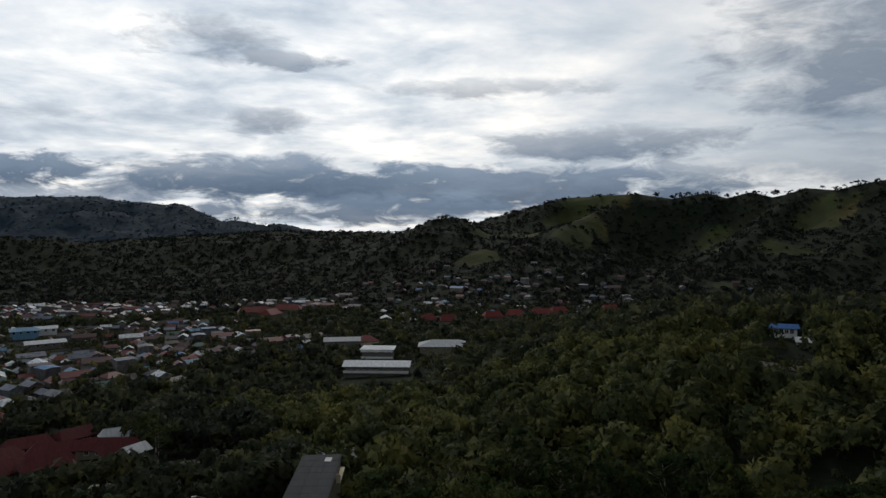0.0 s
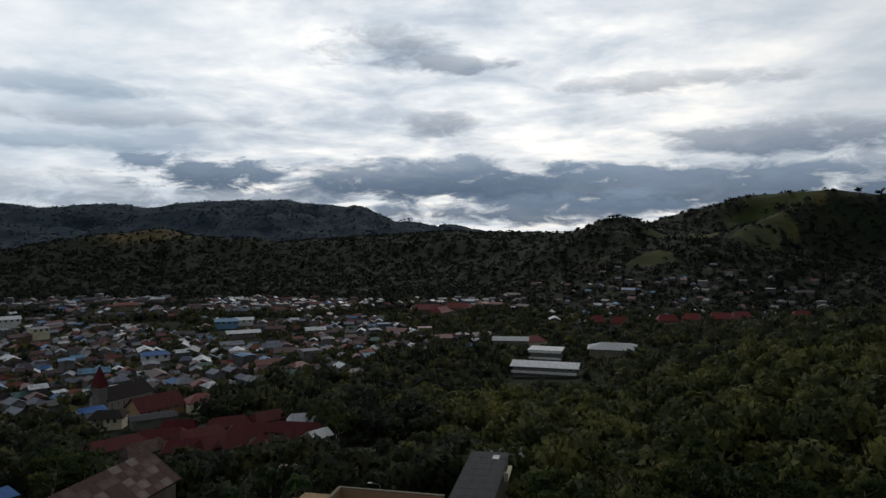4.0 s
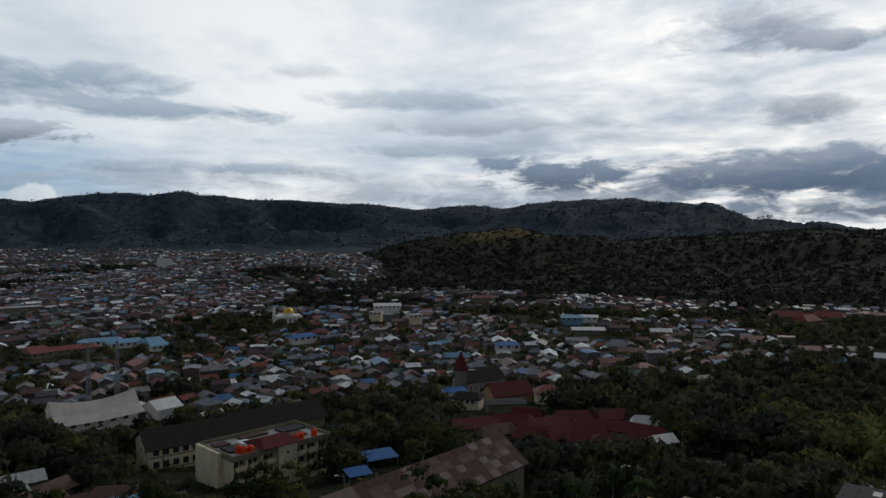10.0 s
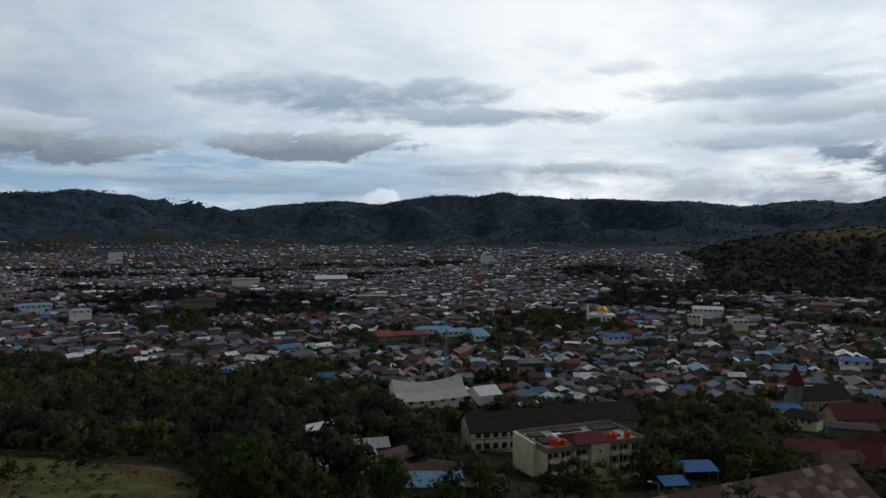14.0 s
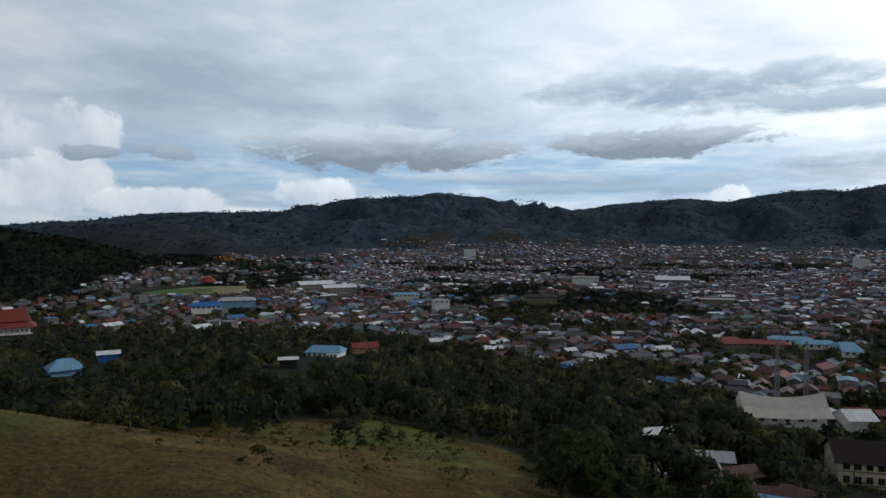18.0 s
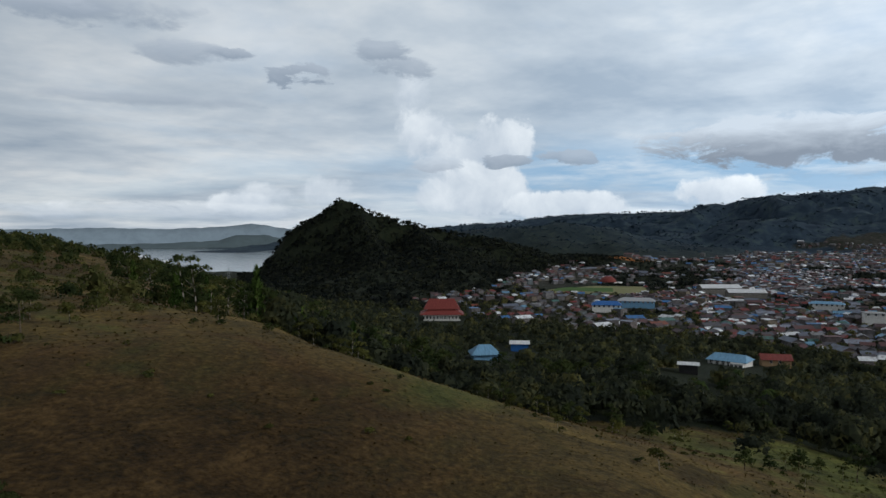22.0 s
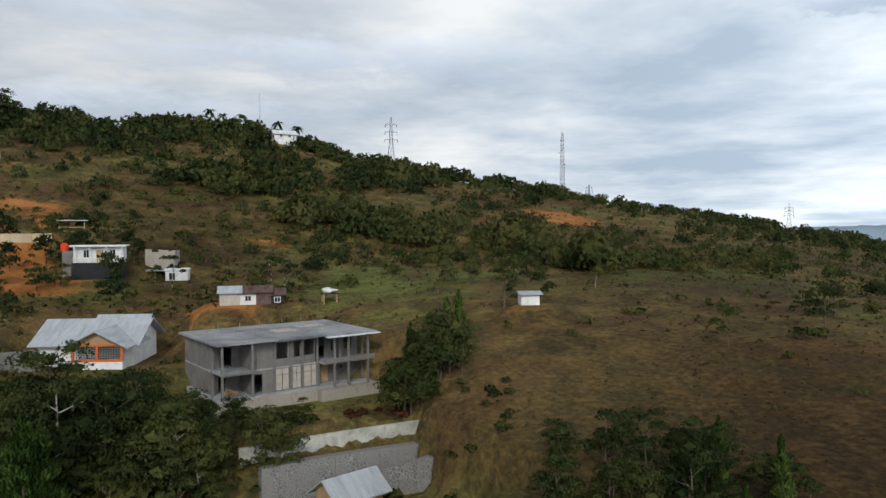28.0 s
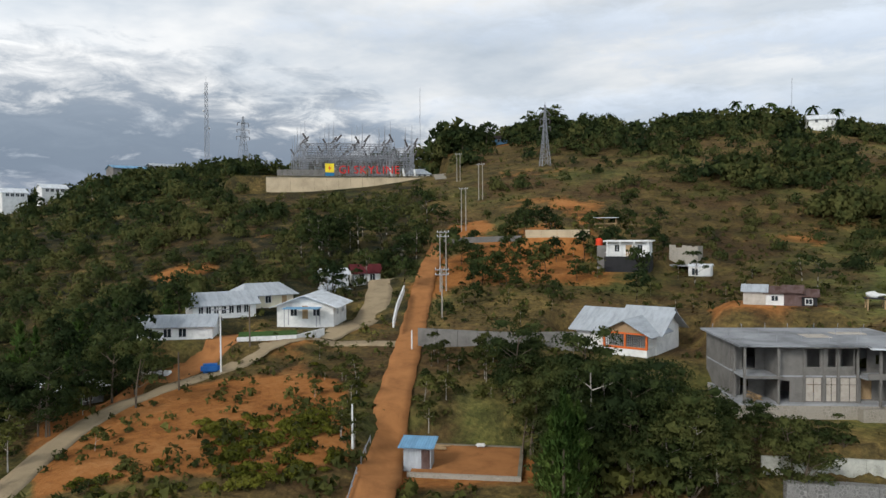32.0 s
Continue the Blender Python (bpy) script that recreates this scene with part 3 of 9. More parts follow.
def meadow(x, y):
    """How grassy a place is, 0 to 1."""
    az, r = polar(x, y)
    wob = wave_noise(x, y, 40, 41, 3)
    far = np.interp(az, [82, 88, 98, 105, 113, 125, 133, 140, 148, 158, 170, 180, 190, 198, 204], [100, 130, 148, 150, 142, 100, 104, 125, 140, 165, 165, 150, 150, 130, 60])
    m = np.clip((far * (1 + 0.10 * wob) - r) / 10, 0, 1) * np.clip((az - 81) / 5, 0, 1) * np.clip((206 - az) / 5, 0, 1)
    # the open slope above: dry grass and scrub between the thickets
    upper = np.clip((wave_noise(x, y, 75, 43, 3) + 0.55) * 3, 0, 1) * np.clip((az - 139) / 5, 0, 1) * np.clip((264 - az) / 4, 0, 1) * np.clip((r - 36) / 12, 0, 1) * np.clip((640 - r) / 60, 0, 1)
    upper = np.maximum(upper, 0.85 * ((az > 142) & (az < 262) & (r > 45) & (r < 640))) * np.where((az > 228) & (r > 108), 0.6, 1.0)
    # grassy shoulders on the north ridge and the brown crown of the valley's hill
    far_g = np.clip((wave_noise(x, y, 120, 47, 4) - 0.20) * 5, 0, 1) * 0.4 * ((r > 900) & (r < 1700) & (az < 12)) * np.clip((ground_quick(r, az) + 1.0) / 2, 0, 1)
    for ga, gr, wa, wr in GRASSY:
        far_g = np.maximum(far_g, np.clip((1.35 - np.hypot((az - ga) / wa, (r - gr) / wr) + 0.8 * wob) * 2, 0, 1) * 1.2)
    crown = 0.62 * np.clip(1.5 - np.hypot((az - 36) / 5.0, (r - 1430) / 120), 0, 1)
    return np.clip(np.maximum(np.maximum(m, upper * 0.8), np.maximum(far_g * 0.8, crown)), 0, 1)


# open grass on the north ridge: bearing, distance, half sizes
GRASSY = ((109.4, 300, 2.0, 15), (-10.9, 1330, 2.2, 60), (-11.8, 1210, 1.6, 40), (-21.4, 1215, 1.6, 60), (-20.6, 1050, 1.5, 45), (-26.2, 1030, 2.0, 30), (-3.2, 930, 1.6, 30), (-5.5, 1190, 2.2, 50), (-12.0, 1395, 3.0, 30), (-10.8, 1120, 1.5, 30), (-22.0, 775, 1.2, 20), (-29.0, 1230, 2.0, 40))


def ground_quick(r, az):
    return np.clip((r - 1000) / 250, -1, 1)


def soil(x, y):
    """How bare and orange the earth is."""
    az, r = polar(x, y)
    n = wave_noise(x, y, 22, 51, 4)

    def zone(a0, a1, r0, r1, soft_a=1.6, soft_r=6.0):
        q = np.minimum(np.minimum((az - a0) / soft_a, (a1 - az) / soft_a), np.minimum((r - r0) / soft_r, (r1 - r) / soft_r))
        return np.clip(q + n * 1.4, 0, 1)
    a = zone(234, 257, 62, 92) * np.clip((n + 0.24) * 3, 0, 1)
    b = zone(209, 227, 128, 184, 4.0, 14.0) * np.clip((n + 0.02) * 3.5, 0, 1)
    c = np.clip((wave_noise(x, y, 30, 53, 4) - 0.22) * 2.5, 0, 1) * zone(156, 262, 55, 440, 4, 20) * np.where((az > 198) & (az < 250) & (r < 200), 0.8, 0.42)
    d = np.clip(1.2 - np.hypot((az - 176) / 4.0, (r - 250) / 22), 0, 1) + np.clip(1.2 - np.hypot((az - 163.6) / 1.3, (r - 460) / 16), 0, 1) + 0.25 * np.clip(1.2 - np.hypot((az - 185) / 3.0, (r - 97) / 4), 0, 1)
    e = np.clip(1.2 - np.hypot((az - 111) / 2.5, (r - 1570) / 60), 0, 1) + np.clip(1.3 - np.hypot((az - 201) / 8, (r - 56) / 5), 0, 1)
    f = zone(216, 231, 58, 76) * 0.9 + zone(196, 206, 104, 116) * 0.9
    return np.clip(np.maximum.reduce([a, b, c, d, e, f]), 0, 1)


def fast_mesh(name, verts, faces, mats, index=None, smooth=False):
    """A mesh from arrays; all faces have the same number of corners."""
    me = bpy.data.meshes.new(name)
    verts, faces = np.asarray(verts, np.float32), np.asarray(faces, np.int32)
    me.vertices.add(len(verts))
    me.vertices.foreach_set("co", verts.ravel())
    me.loops.add(faces.size)
    me.loops.foreach_set("vertex_index", faces.ravel())
    me.polygons.add(len(faces))
    me.polygons.foreach_set("loop_start", np.arange(0, faces.size, faces.shape[1], dtype=np.int32))
    if index is not None:
        me.polygons.foreach_set("material_index", np.asarray(index, np.int32))
    me.polygons.foreach_set("use_smooth", np.full(len(faces), smooth, bool))
    for m in mats:
        me.materials.append(m)
    me.update(calc_edges=True)
    return me


def soften(me, normals):
    """Round shading for foliage: each leaf is lit by where it sits in its clump."""
    me.polygons.foreach_set("use_smooth", np.ones(len(me.polygons), bool))
    me.normals_split_custom_set_from_vertices(normals.reshape(-1, 3).astype(np.float32))
    return me


def clump_normals(sprays, up=0.35, stir=0.16):
    g = np.random.default_rng(len(sprays))
    n = sprays.mean(axis=1, keepdims=True) * 0.7 + sprays * 0.3 + np.array([0, 0, up]) + g.normal(size=(len(sprays), 1, 3)) * stir * (1 + up)
    return n / np.maximum(np.linalg.norm(n, axis=-1, keepdims=True), 1e-6)


def grass_tint(nt, pos, fine, mid):
    """Dry and green grass in patches, the same on the earth and on the blades."""
    both = m_(nt, "ADD", m_(nt, "MULTIPLY", fine, 0.5), m_(nt, "MULTIPLY", mid, 0.5))
    straw = ramp(nt, both, (0.38, (0.042, 0.033, 0.014)), (0.47, (0.078, 0.058, 0.023)), (0.54, (0.125, 0.090, 0.031)), (0.64, (0.215, 0.155, 0.055)))
    rust = ramp(nt, both, (0.38, (0.042, 0.027, 0.013)), (0.5, (0.085, 0.052, 0.023)), (0.64, (0.15, 0.09, 0.038)))
    green = ramp(nt, both, (0.38, (0.034, 0.046, 0.013)), (0.5, (0.080, 0.095, 0.026)), (0.64, (0.15, 0.16, 0.046)))
    lush = ramp(nt, noise_(nt, pos, 0.030, 4, 0.6, 0.6), (0.51, 0.0), (0.66, 0.8))
    red = ramp(nt, noise_(nt, pos, 0.045, 5, 0.65, 0.8), (0.49, 0.0), (0.62, 0.85))
    here = node(nt, "ShaderNodeSeparateXYZ", pos)
    north = m_(nt, "MULTIPLY", m_(nt, "SUBTRACT", here.outputs[1], 500.0), 0.01, clamp=True)
    north = m_(nt, "MULTIPLY", north, m_(nt, "MULTIPLY", m_(nt, "ADD", here.outputs[0], 150.0), 0.01, clamp=True))
    lush = m_(nt, "MAXIMUM", lush, m_(nt, "MULTIPLY", north, ramp(nt, noise_(nt, pos, 0.004, 3, 0.5), (0.40, 0.3), (0.5, 1.0))))
    for glade, reach in (((*spot(97, 124).xy, 42.0), 34.0), ((*spot(190, 130).xy, 75.0), 30.0), ((*spot(165, 135).xy, 71.0), 26.0)):
        near = node(nt, "ShaderNodeVectorMath", pos, glade, op="DISTANCE").outputs["Value"]
        near = m_(nt, "MULTIPLY", m_(nt, "ADD", m_(nt, "SUBTRACT", 1.0, m_(nt, "DIVIDE", near, reach)), m_(nt, "MULTIPLY", m_(nt, "SUBTRACT", mid, 0.5), 2.0)), 1.8, clamp=True)
        lush = m_(nt, "MAXIMUM", lush, m_(nt, "MULTIPLY", near, 0.9))
    deep = ramp(nt, noise_(nt, pos, 0.016, 4, 0.6, 0.4), (0.36, 0.62), (0.62, 1.25))
    turf = mixc(nt, m_(nt, "MULTIPLY", red, m_(nt, "SUBTRACT", 1.0, north)), mixc(nt, lush, straw, mixc(nt, north, green, (0.042, 0.054, 0.017))), rust)
    # dark ferny growth on the near slope
    fern = node(nt, "ShaderNodeVectorMath", pos, (*spot(145, 59).xy, 62.5), op="DISTANCE").outputs["Value"]
    fern = m_(nt, "MULTIPLY", m_(nt, "ADD", m_(nt, "SUBTRACT", 1.15, m_(nt, "DIVIDE", fern, 33.0)), m_(nt, "MULTIPLY", m_(nt, "SUBTRACT", mid, 0.5), 2.2)), 1.3, clamp=True)
    turf = mixc(nt, 1.0, turf, deep, "MULTIPLY")
    return mixc(nt, m_(nt, "MULTIPLY", fern, 0.92), turf, ramp(nt, both, (0.38, (0.012, 0.009, 0.005)), (0.5, (0.038, 0.023, 0.009)), (0.64, (0.092, 0.057, 0.022))))


def ground_material():
    mat, nt, p = material("earth_grass_and_forest_floor", 0.95)
    p.inputs["Specular IOR Level"].default_value = 0.1
    pos = place(nt)
    att = node(nt, "ShaderNodeAttribute", attr="cover")
    sp = node(nt, "ShaderNodeSeparateColor", att.outputs["Color"])
    R, G, B = sp.outputs
    fine, mid, big = noise_(nt, pos, 1.4, 5, 0.7), noise_(nt, pos, 0.16, 5, 0.65, 0.5), noise_(nt, pos, 0.02, 5, 0.6, 0.5)
    # dark litter tones, with the canopy's shade put into them
    floor_ = ramp(nt, m_(nt, "ADD", m_(nt, "MULTIPLY", mid, 0.5), m_(nt, "MULTIPLY", big, 0.5)), (0.36, (0.009, 0.013, 0.008)), (0.52, (0.016, 0.022, 0.012)), (0.68, (0.034, 0.038, 0.018)))
    both = m_(nt, "ADD", m_(nt, "MULTIPLY", fine, 0.45), m_(nt, "MULTIPLY", mid, 0.55))
    grass = grass_tint(nt, pos, fine, mid)
    clay = ramp(nt, both, (0.3, (0.16, 0.060, 0.018)), (0.5, (0.31, 0.125, 0.036)), (0.72, (0.44, 0.21, 0.08)))
    yard = ramp(nt, noise_(nt, pos, 0.06, 5, 0.7), (0.40, (0.018, 0.024, 0.014)), (0.55, (0.035, 0.034, 0.030)), (0.72, (0.08, 0.073, 0.064)))
    edge = m_(nt, "MULTIPLY", m_(nt, "SUBTRACT", mid, 0.5), 0.9)

    def cut(v):
        return m_(nt, "MULTIPLY", m_(nt, "SUBTRACT", m_(nt, "ADD", v, edge), 0.3), 3.2, clamp=True)
    # distance haze put into the floor's colour, by the cover's alpha
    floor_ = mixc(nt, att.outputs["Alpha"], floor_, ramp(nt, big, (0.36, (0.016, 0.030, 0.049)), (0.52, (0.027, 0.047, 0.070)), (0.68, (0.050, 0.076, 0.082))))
    col = mixc(nt, cut(B), floor_, yard)
    col = mixc(nt, cut(R), col, grass)
    col = mixc(nt, cut(G), col, clay)
    nt.links.new(col, p.inputs["Base Color"])
    bump(nt, p, m_(nt, "ADD", fine, m_(nt, "MULTIPLY", mid, 3.0)), 0.7, 0.35)
    return mat


def build_ground():
    az = np.radians(np.arange(-60, 300, 0.6))
    rr = np.concatenate([[0.01, 8, 16], np.geomspace(22, 4980, 275)])
    A, Rr = np.meshgrid(az, rr, indexing="ij")
    x, y = (-np.sin(A) * Rr).ravel() + 5.0, (np.cos(A) * Rr).ravel() - 3.0
    z = ground(x, y)
    n, k = len(az), len(rr)
    i, j = np.meshgrid(np.arange(n), np.arange(k - 1), indexing="ij")
    i2 = (i + 1) % n
    faces = np.stack([i * k + j, i2 * k + j, i2 * k + j + 1, i * k + j + 1], -1).reshape(-1, 4)[:, ::-1]
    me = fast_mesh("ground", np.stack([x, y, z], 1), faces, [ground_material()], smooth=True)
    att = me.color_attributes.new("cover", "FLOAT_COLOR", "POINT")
    # alpha: how much painted haze, growing with distance
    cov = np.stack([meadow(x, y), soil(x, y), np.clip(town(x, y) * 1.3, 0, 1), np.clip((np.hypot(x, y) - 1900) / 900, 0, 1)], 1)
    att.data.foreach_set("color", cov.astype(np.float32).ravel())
    return tagged(new("ground", me), "rolling valley ground of forest floor, dry grass and orange clay", "ground", kind="structure")


build_ground()


def build_water():
    mat, nt, p = material("lake_water", 0.12)
    p.inputs["Base Color"].default_value = (0.03, 0.05, 0.06, 1)
    p.inputs["Specular IOR Level"].default_value = 0.5
    w = noise_(nt, place(nt), 0.05, 4, 0.6)
    bump(nt, p, w, 0.25, 1.0)
    az = np.radians(np.arange(120, 302, 4))
    v = [spot(math.degrees(a), d, 0.0) for a in az for d in (900, 4985)]
    f = [(2 * i, 2 * i + 1, 2 * i + 3, 2 * i + 2) for i in range(len(az) - 1)]
    return tagged(new("water", fast_mesh("water", [tuple(q) for q in v], f, [mat])), "calm grey lake under a cloudy sky", "water", kind="structure")


build_water()


def far_shores():
    """Low land beyond the lake, its haze put into the base colours."""
    # each tint holds the haze, paler and bluer for the farther land
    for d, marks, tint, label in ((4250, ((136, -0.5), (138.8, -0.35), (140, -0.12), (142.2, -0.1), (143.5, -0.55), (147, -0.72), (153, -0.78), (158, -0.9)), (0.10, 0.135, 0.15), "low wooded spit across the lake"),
                                  (4850, ((134, 0.3), (138, 0.35), (141, 0.8), (143, 0.55), (147, 0.35), (152, 0.45), (157, 0.3), (170, 0.3), (185, -0.2)), (0.24, 0.31, 0.37), "distant hills beyond the lake, paled by haze in their colour")):
        az = np.arange(marks[0][0], marks[-1][0], 0.1)
        e = np.interp(az, [q[0] for q in marks], [q[1] for q in marks]) + 0.05 * wave_noise(az * 10, az * 0, 7, 3, 4)
        x, y = -np.sin(np.radians(az)), np.cos(np.radians(az))
        top = EYE_Z + d * np.tan(np.radians(e))
        rows = [np.stack([x * q, y * q, z], 1) for q, z in ((d - 120, np.full_like(az, -2)), (d - 50, top * 0.6), (d, top), (d + 120, np.full_like(az, -2)))]
        n = len(az)
        f = [(r * n + i, r * n + i + 1, (r + 1) * n + i + 1, (r + 1) * n + i) for r in range(3) for i in range(n - 1)]
        me = fast_mesh("backdrop", np.concatenate(rows), f, [plain("hazed_distant_land", tint, 0.95, vary=0.2, scale=0.01, grain=0.05, local=False)], smooth=True)
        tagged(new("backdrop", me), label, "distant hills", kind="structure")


far_shores()

# ---- woods ----
rng = np.random.default_rng(7)


def tuft(n_leaf, size, seed, flat=0.75, body=(0, 0), droop=0.35, ragged=0.5, fill=0.64):
    """A crown of unit radius: many tilted leaf sprays round a lumpy body. Returns corners of triangles (n, 3, 3)."""
    g = np.random.default_rng(seed)
    u = g.normal(size=(n_leaf, 3))
    u /= np.linalg.norm(u, axis=1)[:, None]
    u[:, 2] = np.abs(u[:, 2]) * 1.15 - droop
    lobes = g.normal(size=(5, 3))
    lobes /= np.linalg.norm(lobes, axis=1)[:, None]
    out = (0.70 + 0.32 * np.max(u @ lobes.T, axis=1)) * np.where(g.uniform(0, 1, n_leaf) < 0.3, g.uniform(0.5, 0.9, n_leaf), g.uniform(0.9, 1.12, n_leaf))
    c = u * out[:, None] * np.array([1, 1, flat])
    nrm = u + g.normal(size=(n_leaf, 3)) * ragged
    nrm /= np.linalg.norm(nrm, axis=1)[:, None]
    a = np.cross(nrm, g.normal(size=(n_leaf, 3)))
    a /= np.linalg.norm(a, axis=1)[:, None]
    b = np.cross(nrm, a)
    s = size * g.uniform(0.6, 1.35, (n_leaf, 1))
    tris = [np.stack([c + a * s, c - a * s * 0.5 + b * s * 0.8, c - a * s * 0.5 - b * s * 0.8], 1)] if n_leaf else []
    k, rings = body
    if k:
        # the leafy mass behind the sprays, lobed like them
        th = np.linspace(0.0, 1.95, rings + 1)
        grid = []
        for q, a0 in enumerate(th):
            t = np.arange(k) / k * 2 * np.pi + 0.3 * q
            d = np.stack([np.sin(a0) * np.cos(t), np.sin(a0) * np.sin(t), np.full(k, np.cos(a0))], 1)
            w = (0.70 + 0.32 * np.max(d @ lobes.T, axis=1)) * (fill + 0.12 * g.uniform(-1, 1, k)) * (1.0 if a0 < 1.7 else 0.6)
            if q == 0:
                w[:] = w.mean()
            grid.append(d * w[:, None] * np.array([1, 1, flat]))
        for lo, hi in zip(grid[:-1], grid[1:]):
            hj, lj = np.roll(hi, -1, 0), np.roll(lo, -1, 0)
            tris.append(np.stack([lo, hi, hj], 1))
            if lo is not grid[0]:
                tris.append(np.stack([lo, hj, lj], 1))
    return np.concatenate(tris)


def bulk(name, centres, radii, shapes, mat, label, category, stretch=None, up=0.35, lay=None):
    """One mesh of many crowns; lay gives the slope's own direction where crowns are too small to shade singly."""
    pick = rng.integers(0, len(shapes), len(centres))
    turn = rng.uniform(0, 2 * np.pi, len(centres))
    tall = rng.uniform(0.85, 1.3, len(centres)) if stretch is None else stretch
    out, nrm = [], []
    for s, q in enumerate(shapes):
        m = pick == s
        c, sn = np.cos(turn[m])[:, None, None], np.sin(turn[m])[:, None, None]
        r = radii[m][:, None, None]
        X, Y, Z = q[None, :, :, 0], q[None, :, :, 1], q[None, :, :, 2]
        v = np.stack([(X * c - Y * sn) * r, (X * sn + Y * c) * r, Z * r * tall[m][:, None, None]], -1) + centres[m][:, None, None, :]
        out.append(v.reshape(-1, 3))
        k = clump_normals(q, up)
        X, Y, Z = k[None, :, :, 0], k[None, :, :, 1], k[None, :, :, 2]
        k = np.stack([X * c - Y * sn, X * sn + Y * c, Z * np.ones_like(c)], -1)
        if lay is not None:
            k = k * 0.28 + lay[m][:, None, None, :]
            k /= np.linalg.norm(k, axis=-1, keepdims=True)
        nrm.append(k.reshape(-1, 3))
    v = np.concatenate(out)
    f = np.arange(len(v)).reshape(-1, 3)
    ob = new(name, soften(fast_mesh(name, v, f, [mat]), np.concatenate(nrm)))
    return tagged(ob, label, category, kind="stuff")


def slope_way(x, y, e=14.0):
    """The ground's upward direction, a little steepened."""
    n = np.stack([(ground(x - e, y) - ground(x + e, y)) / e * 0.75, (ground(x, y - e) - ground(x, y + e)) / e * 0.75, np.ones_like(x)], 1)
    return n / np.linalg.norm(n, axis=1)[:, None]


def scatter(n, az0, az1, r0, r1, power=0.5):
    """Places spread over a ring sector; power 0.5 is even over the land, higher favours the near."""
    az = np.radians(rng.uniform(az0, az1, n))
    r = (rng.uniform(0, 1, n) * (r1 ** (2 * power) - r0 ** (2 * power)) + r0 ** (2 * power)) ** (1 / (2 * power))
    return -np.sin(az) * r, np.cos(az) * r


KEEP_OFF = []     # (x, y, radius) kept free of trees


def free(x, y, extra=0.0):
    ok = np.ones(len(x), bool)
    for px, py, q in KEEP_OFF:
        ok &= np.hypot(x - px, y - py) > q + extra
    return ok

# ---- things with parts ----
def mesh_of(name, bm, mat):
    me = bpy.data.meshes.new(name)
    bm.normal_update()
    bm.to_mesh(me)
    bm.free()
    for m in mat if isinstance(mat, (list, tuple)) else [mat]:
        me.materials.append(m)
    return me


def part(name, data, mat, parent, label="", m=None):
    """One mesh object under a thing or a part; data is a bmesh or a finished mesh."""
    me = data if isinstance(data, bpy.types.Mesh) else mesh_of(name, data, mat)
    ob = new(name, me)
    ob.parent = parent
    if m is not None:
        ob.matrix_basis = m
    return tagged(ob, label)


def thing(name, m, label, category, group=""):
    ob = new(name)
    ob.empty_display_size = 0.5
    ob.matrix_basis = m
    return tagged(ob, label, category, group)


def box(bm, x0, x1, y0, y1, z0, z1):
    v = [bm.verts.new(p) for p in ((x0, y0, z0), (x1, y0, z0), (x1, y1, z0), (x0, y1, z0), (x0, y0, z1), (x1, y0, z1), (x1, y1, z1), (x0, y1, z1))]
    for f in ((3, 2, 1, 0), (4, 5, 6, 7), (0, 1, 5, 4), (1, 2, 6, 5), (2, 3, 7, 6), (3, 0, 4, 7)):
        bm.faces.new([v[i] for i in f])
    return bm


def bx(*b):
    bm = bmesh.new()
    for q in (b if isinstance(b[0], (tuple, list)) else [b]):
        box(bm, *q)
    return bm


def rod(bm, a, b, r0, r1=None, n=6):
    """A tapered round bar from a to b."""
    a, b = Vector(a), Vector(b)
    r1 = r0 if r1 is None else r1
    q = (b - a).to_track_quat("Z", "Y")
    rings = []
    for p, r in ((a, r0), (b, r1)):
        rings.append([bm.verts.new(p + q @ Vector((math.cos(2 * math.pi * i / n) * r, math.sin(2 * math.pi * i / n) * r, 0))) for i in range(n)])
    for i in range(n):
        bm.faces.new((rings[0][i], rings[0][(i + 1) % n], rings[1][(i + 1) % n], rings[1][i]))
    bm.faces.new(rings[1])
    bm.faces.new(rings[0][::-1])
    return bm


def quads_mesh(name, quads, mat, normals=None):
    me = fast_mesh(name, quads.reshape(-1, 3), np.arange(quads.shape[0] * quads.shape[1]).reshape(-1, quads.shape[1]), [mat])
    return me if normals is None else soften(me, normals)


def wall_and_roof(name, w, d, h, rise, over, hip):
    wq, rq = house_corners(w, d, h, rise, over, hip)
    bw, br = bmesh.new(), bmesh.new()
    for bm, q in ((bw, wq), (br, rq)):
        for f in q:
            pts = []
            for p in f:
                if not any((Vector(p) - Vector(s)).length < 1e-4 for s in pts):
                    pts.append(tuple(p))
            bm.faces.new([bm.verts.new(p) for p in pts])
        bmesh.ops.remove_doubles(bm, verts=bm.verts, dist=1e-3)
    # roof sheets have a thickness
    bmesh.ops.solidify(br, geom=br.faces[:], thickness=0.12)
    return mesh_of("wall", bw, WALL_ONE), mesh_of("roof", br, ROOF_ONE)


def site(az0, d0, az1, d1, z):
    """A frame whose origin stands at one place, whose x axis runs to the other and whose y axis leads away; and the length between."""
    a, b = spot(az0, d0), spot(az1, d1)
    u = b - a
    n = u.length
    u.normalize()
    v = Vector((-u.y, u.x, 0))
    m = Matrix(((u.x, v.x, 0, a.x), (u.y, v.y, 0, a.y), (0, 0, 1, z), (0, 0, 0, 1)))
    return m, n


def facing(az, d, z=None, turn=0.0):
    """A frame at a bearing, y leading away from the hovering place, turned by some degrees."""
    p = spot(az, d)
    return pose(p.x, p.y, gz(p) if z is None else z, 0, 0, az + turn)


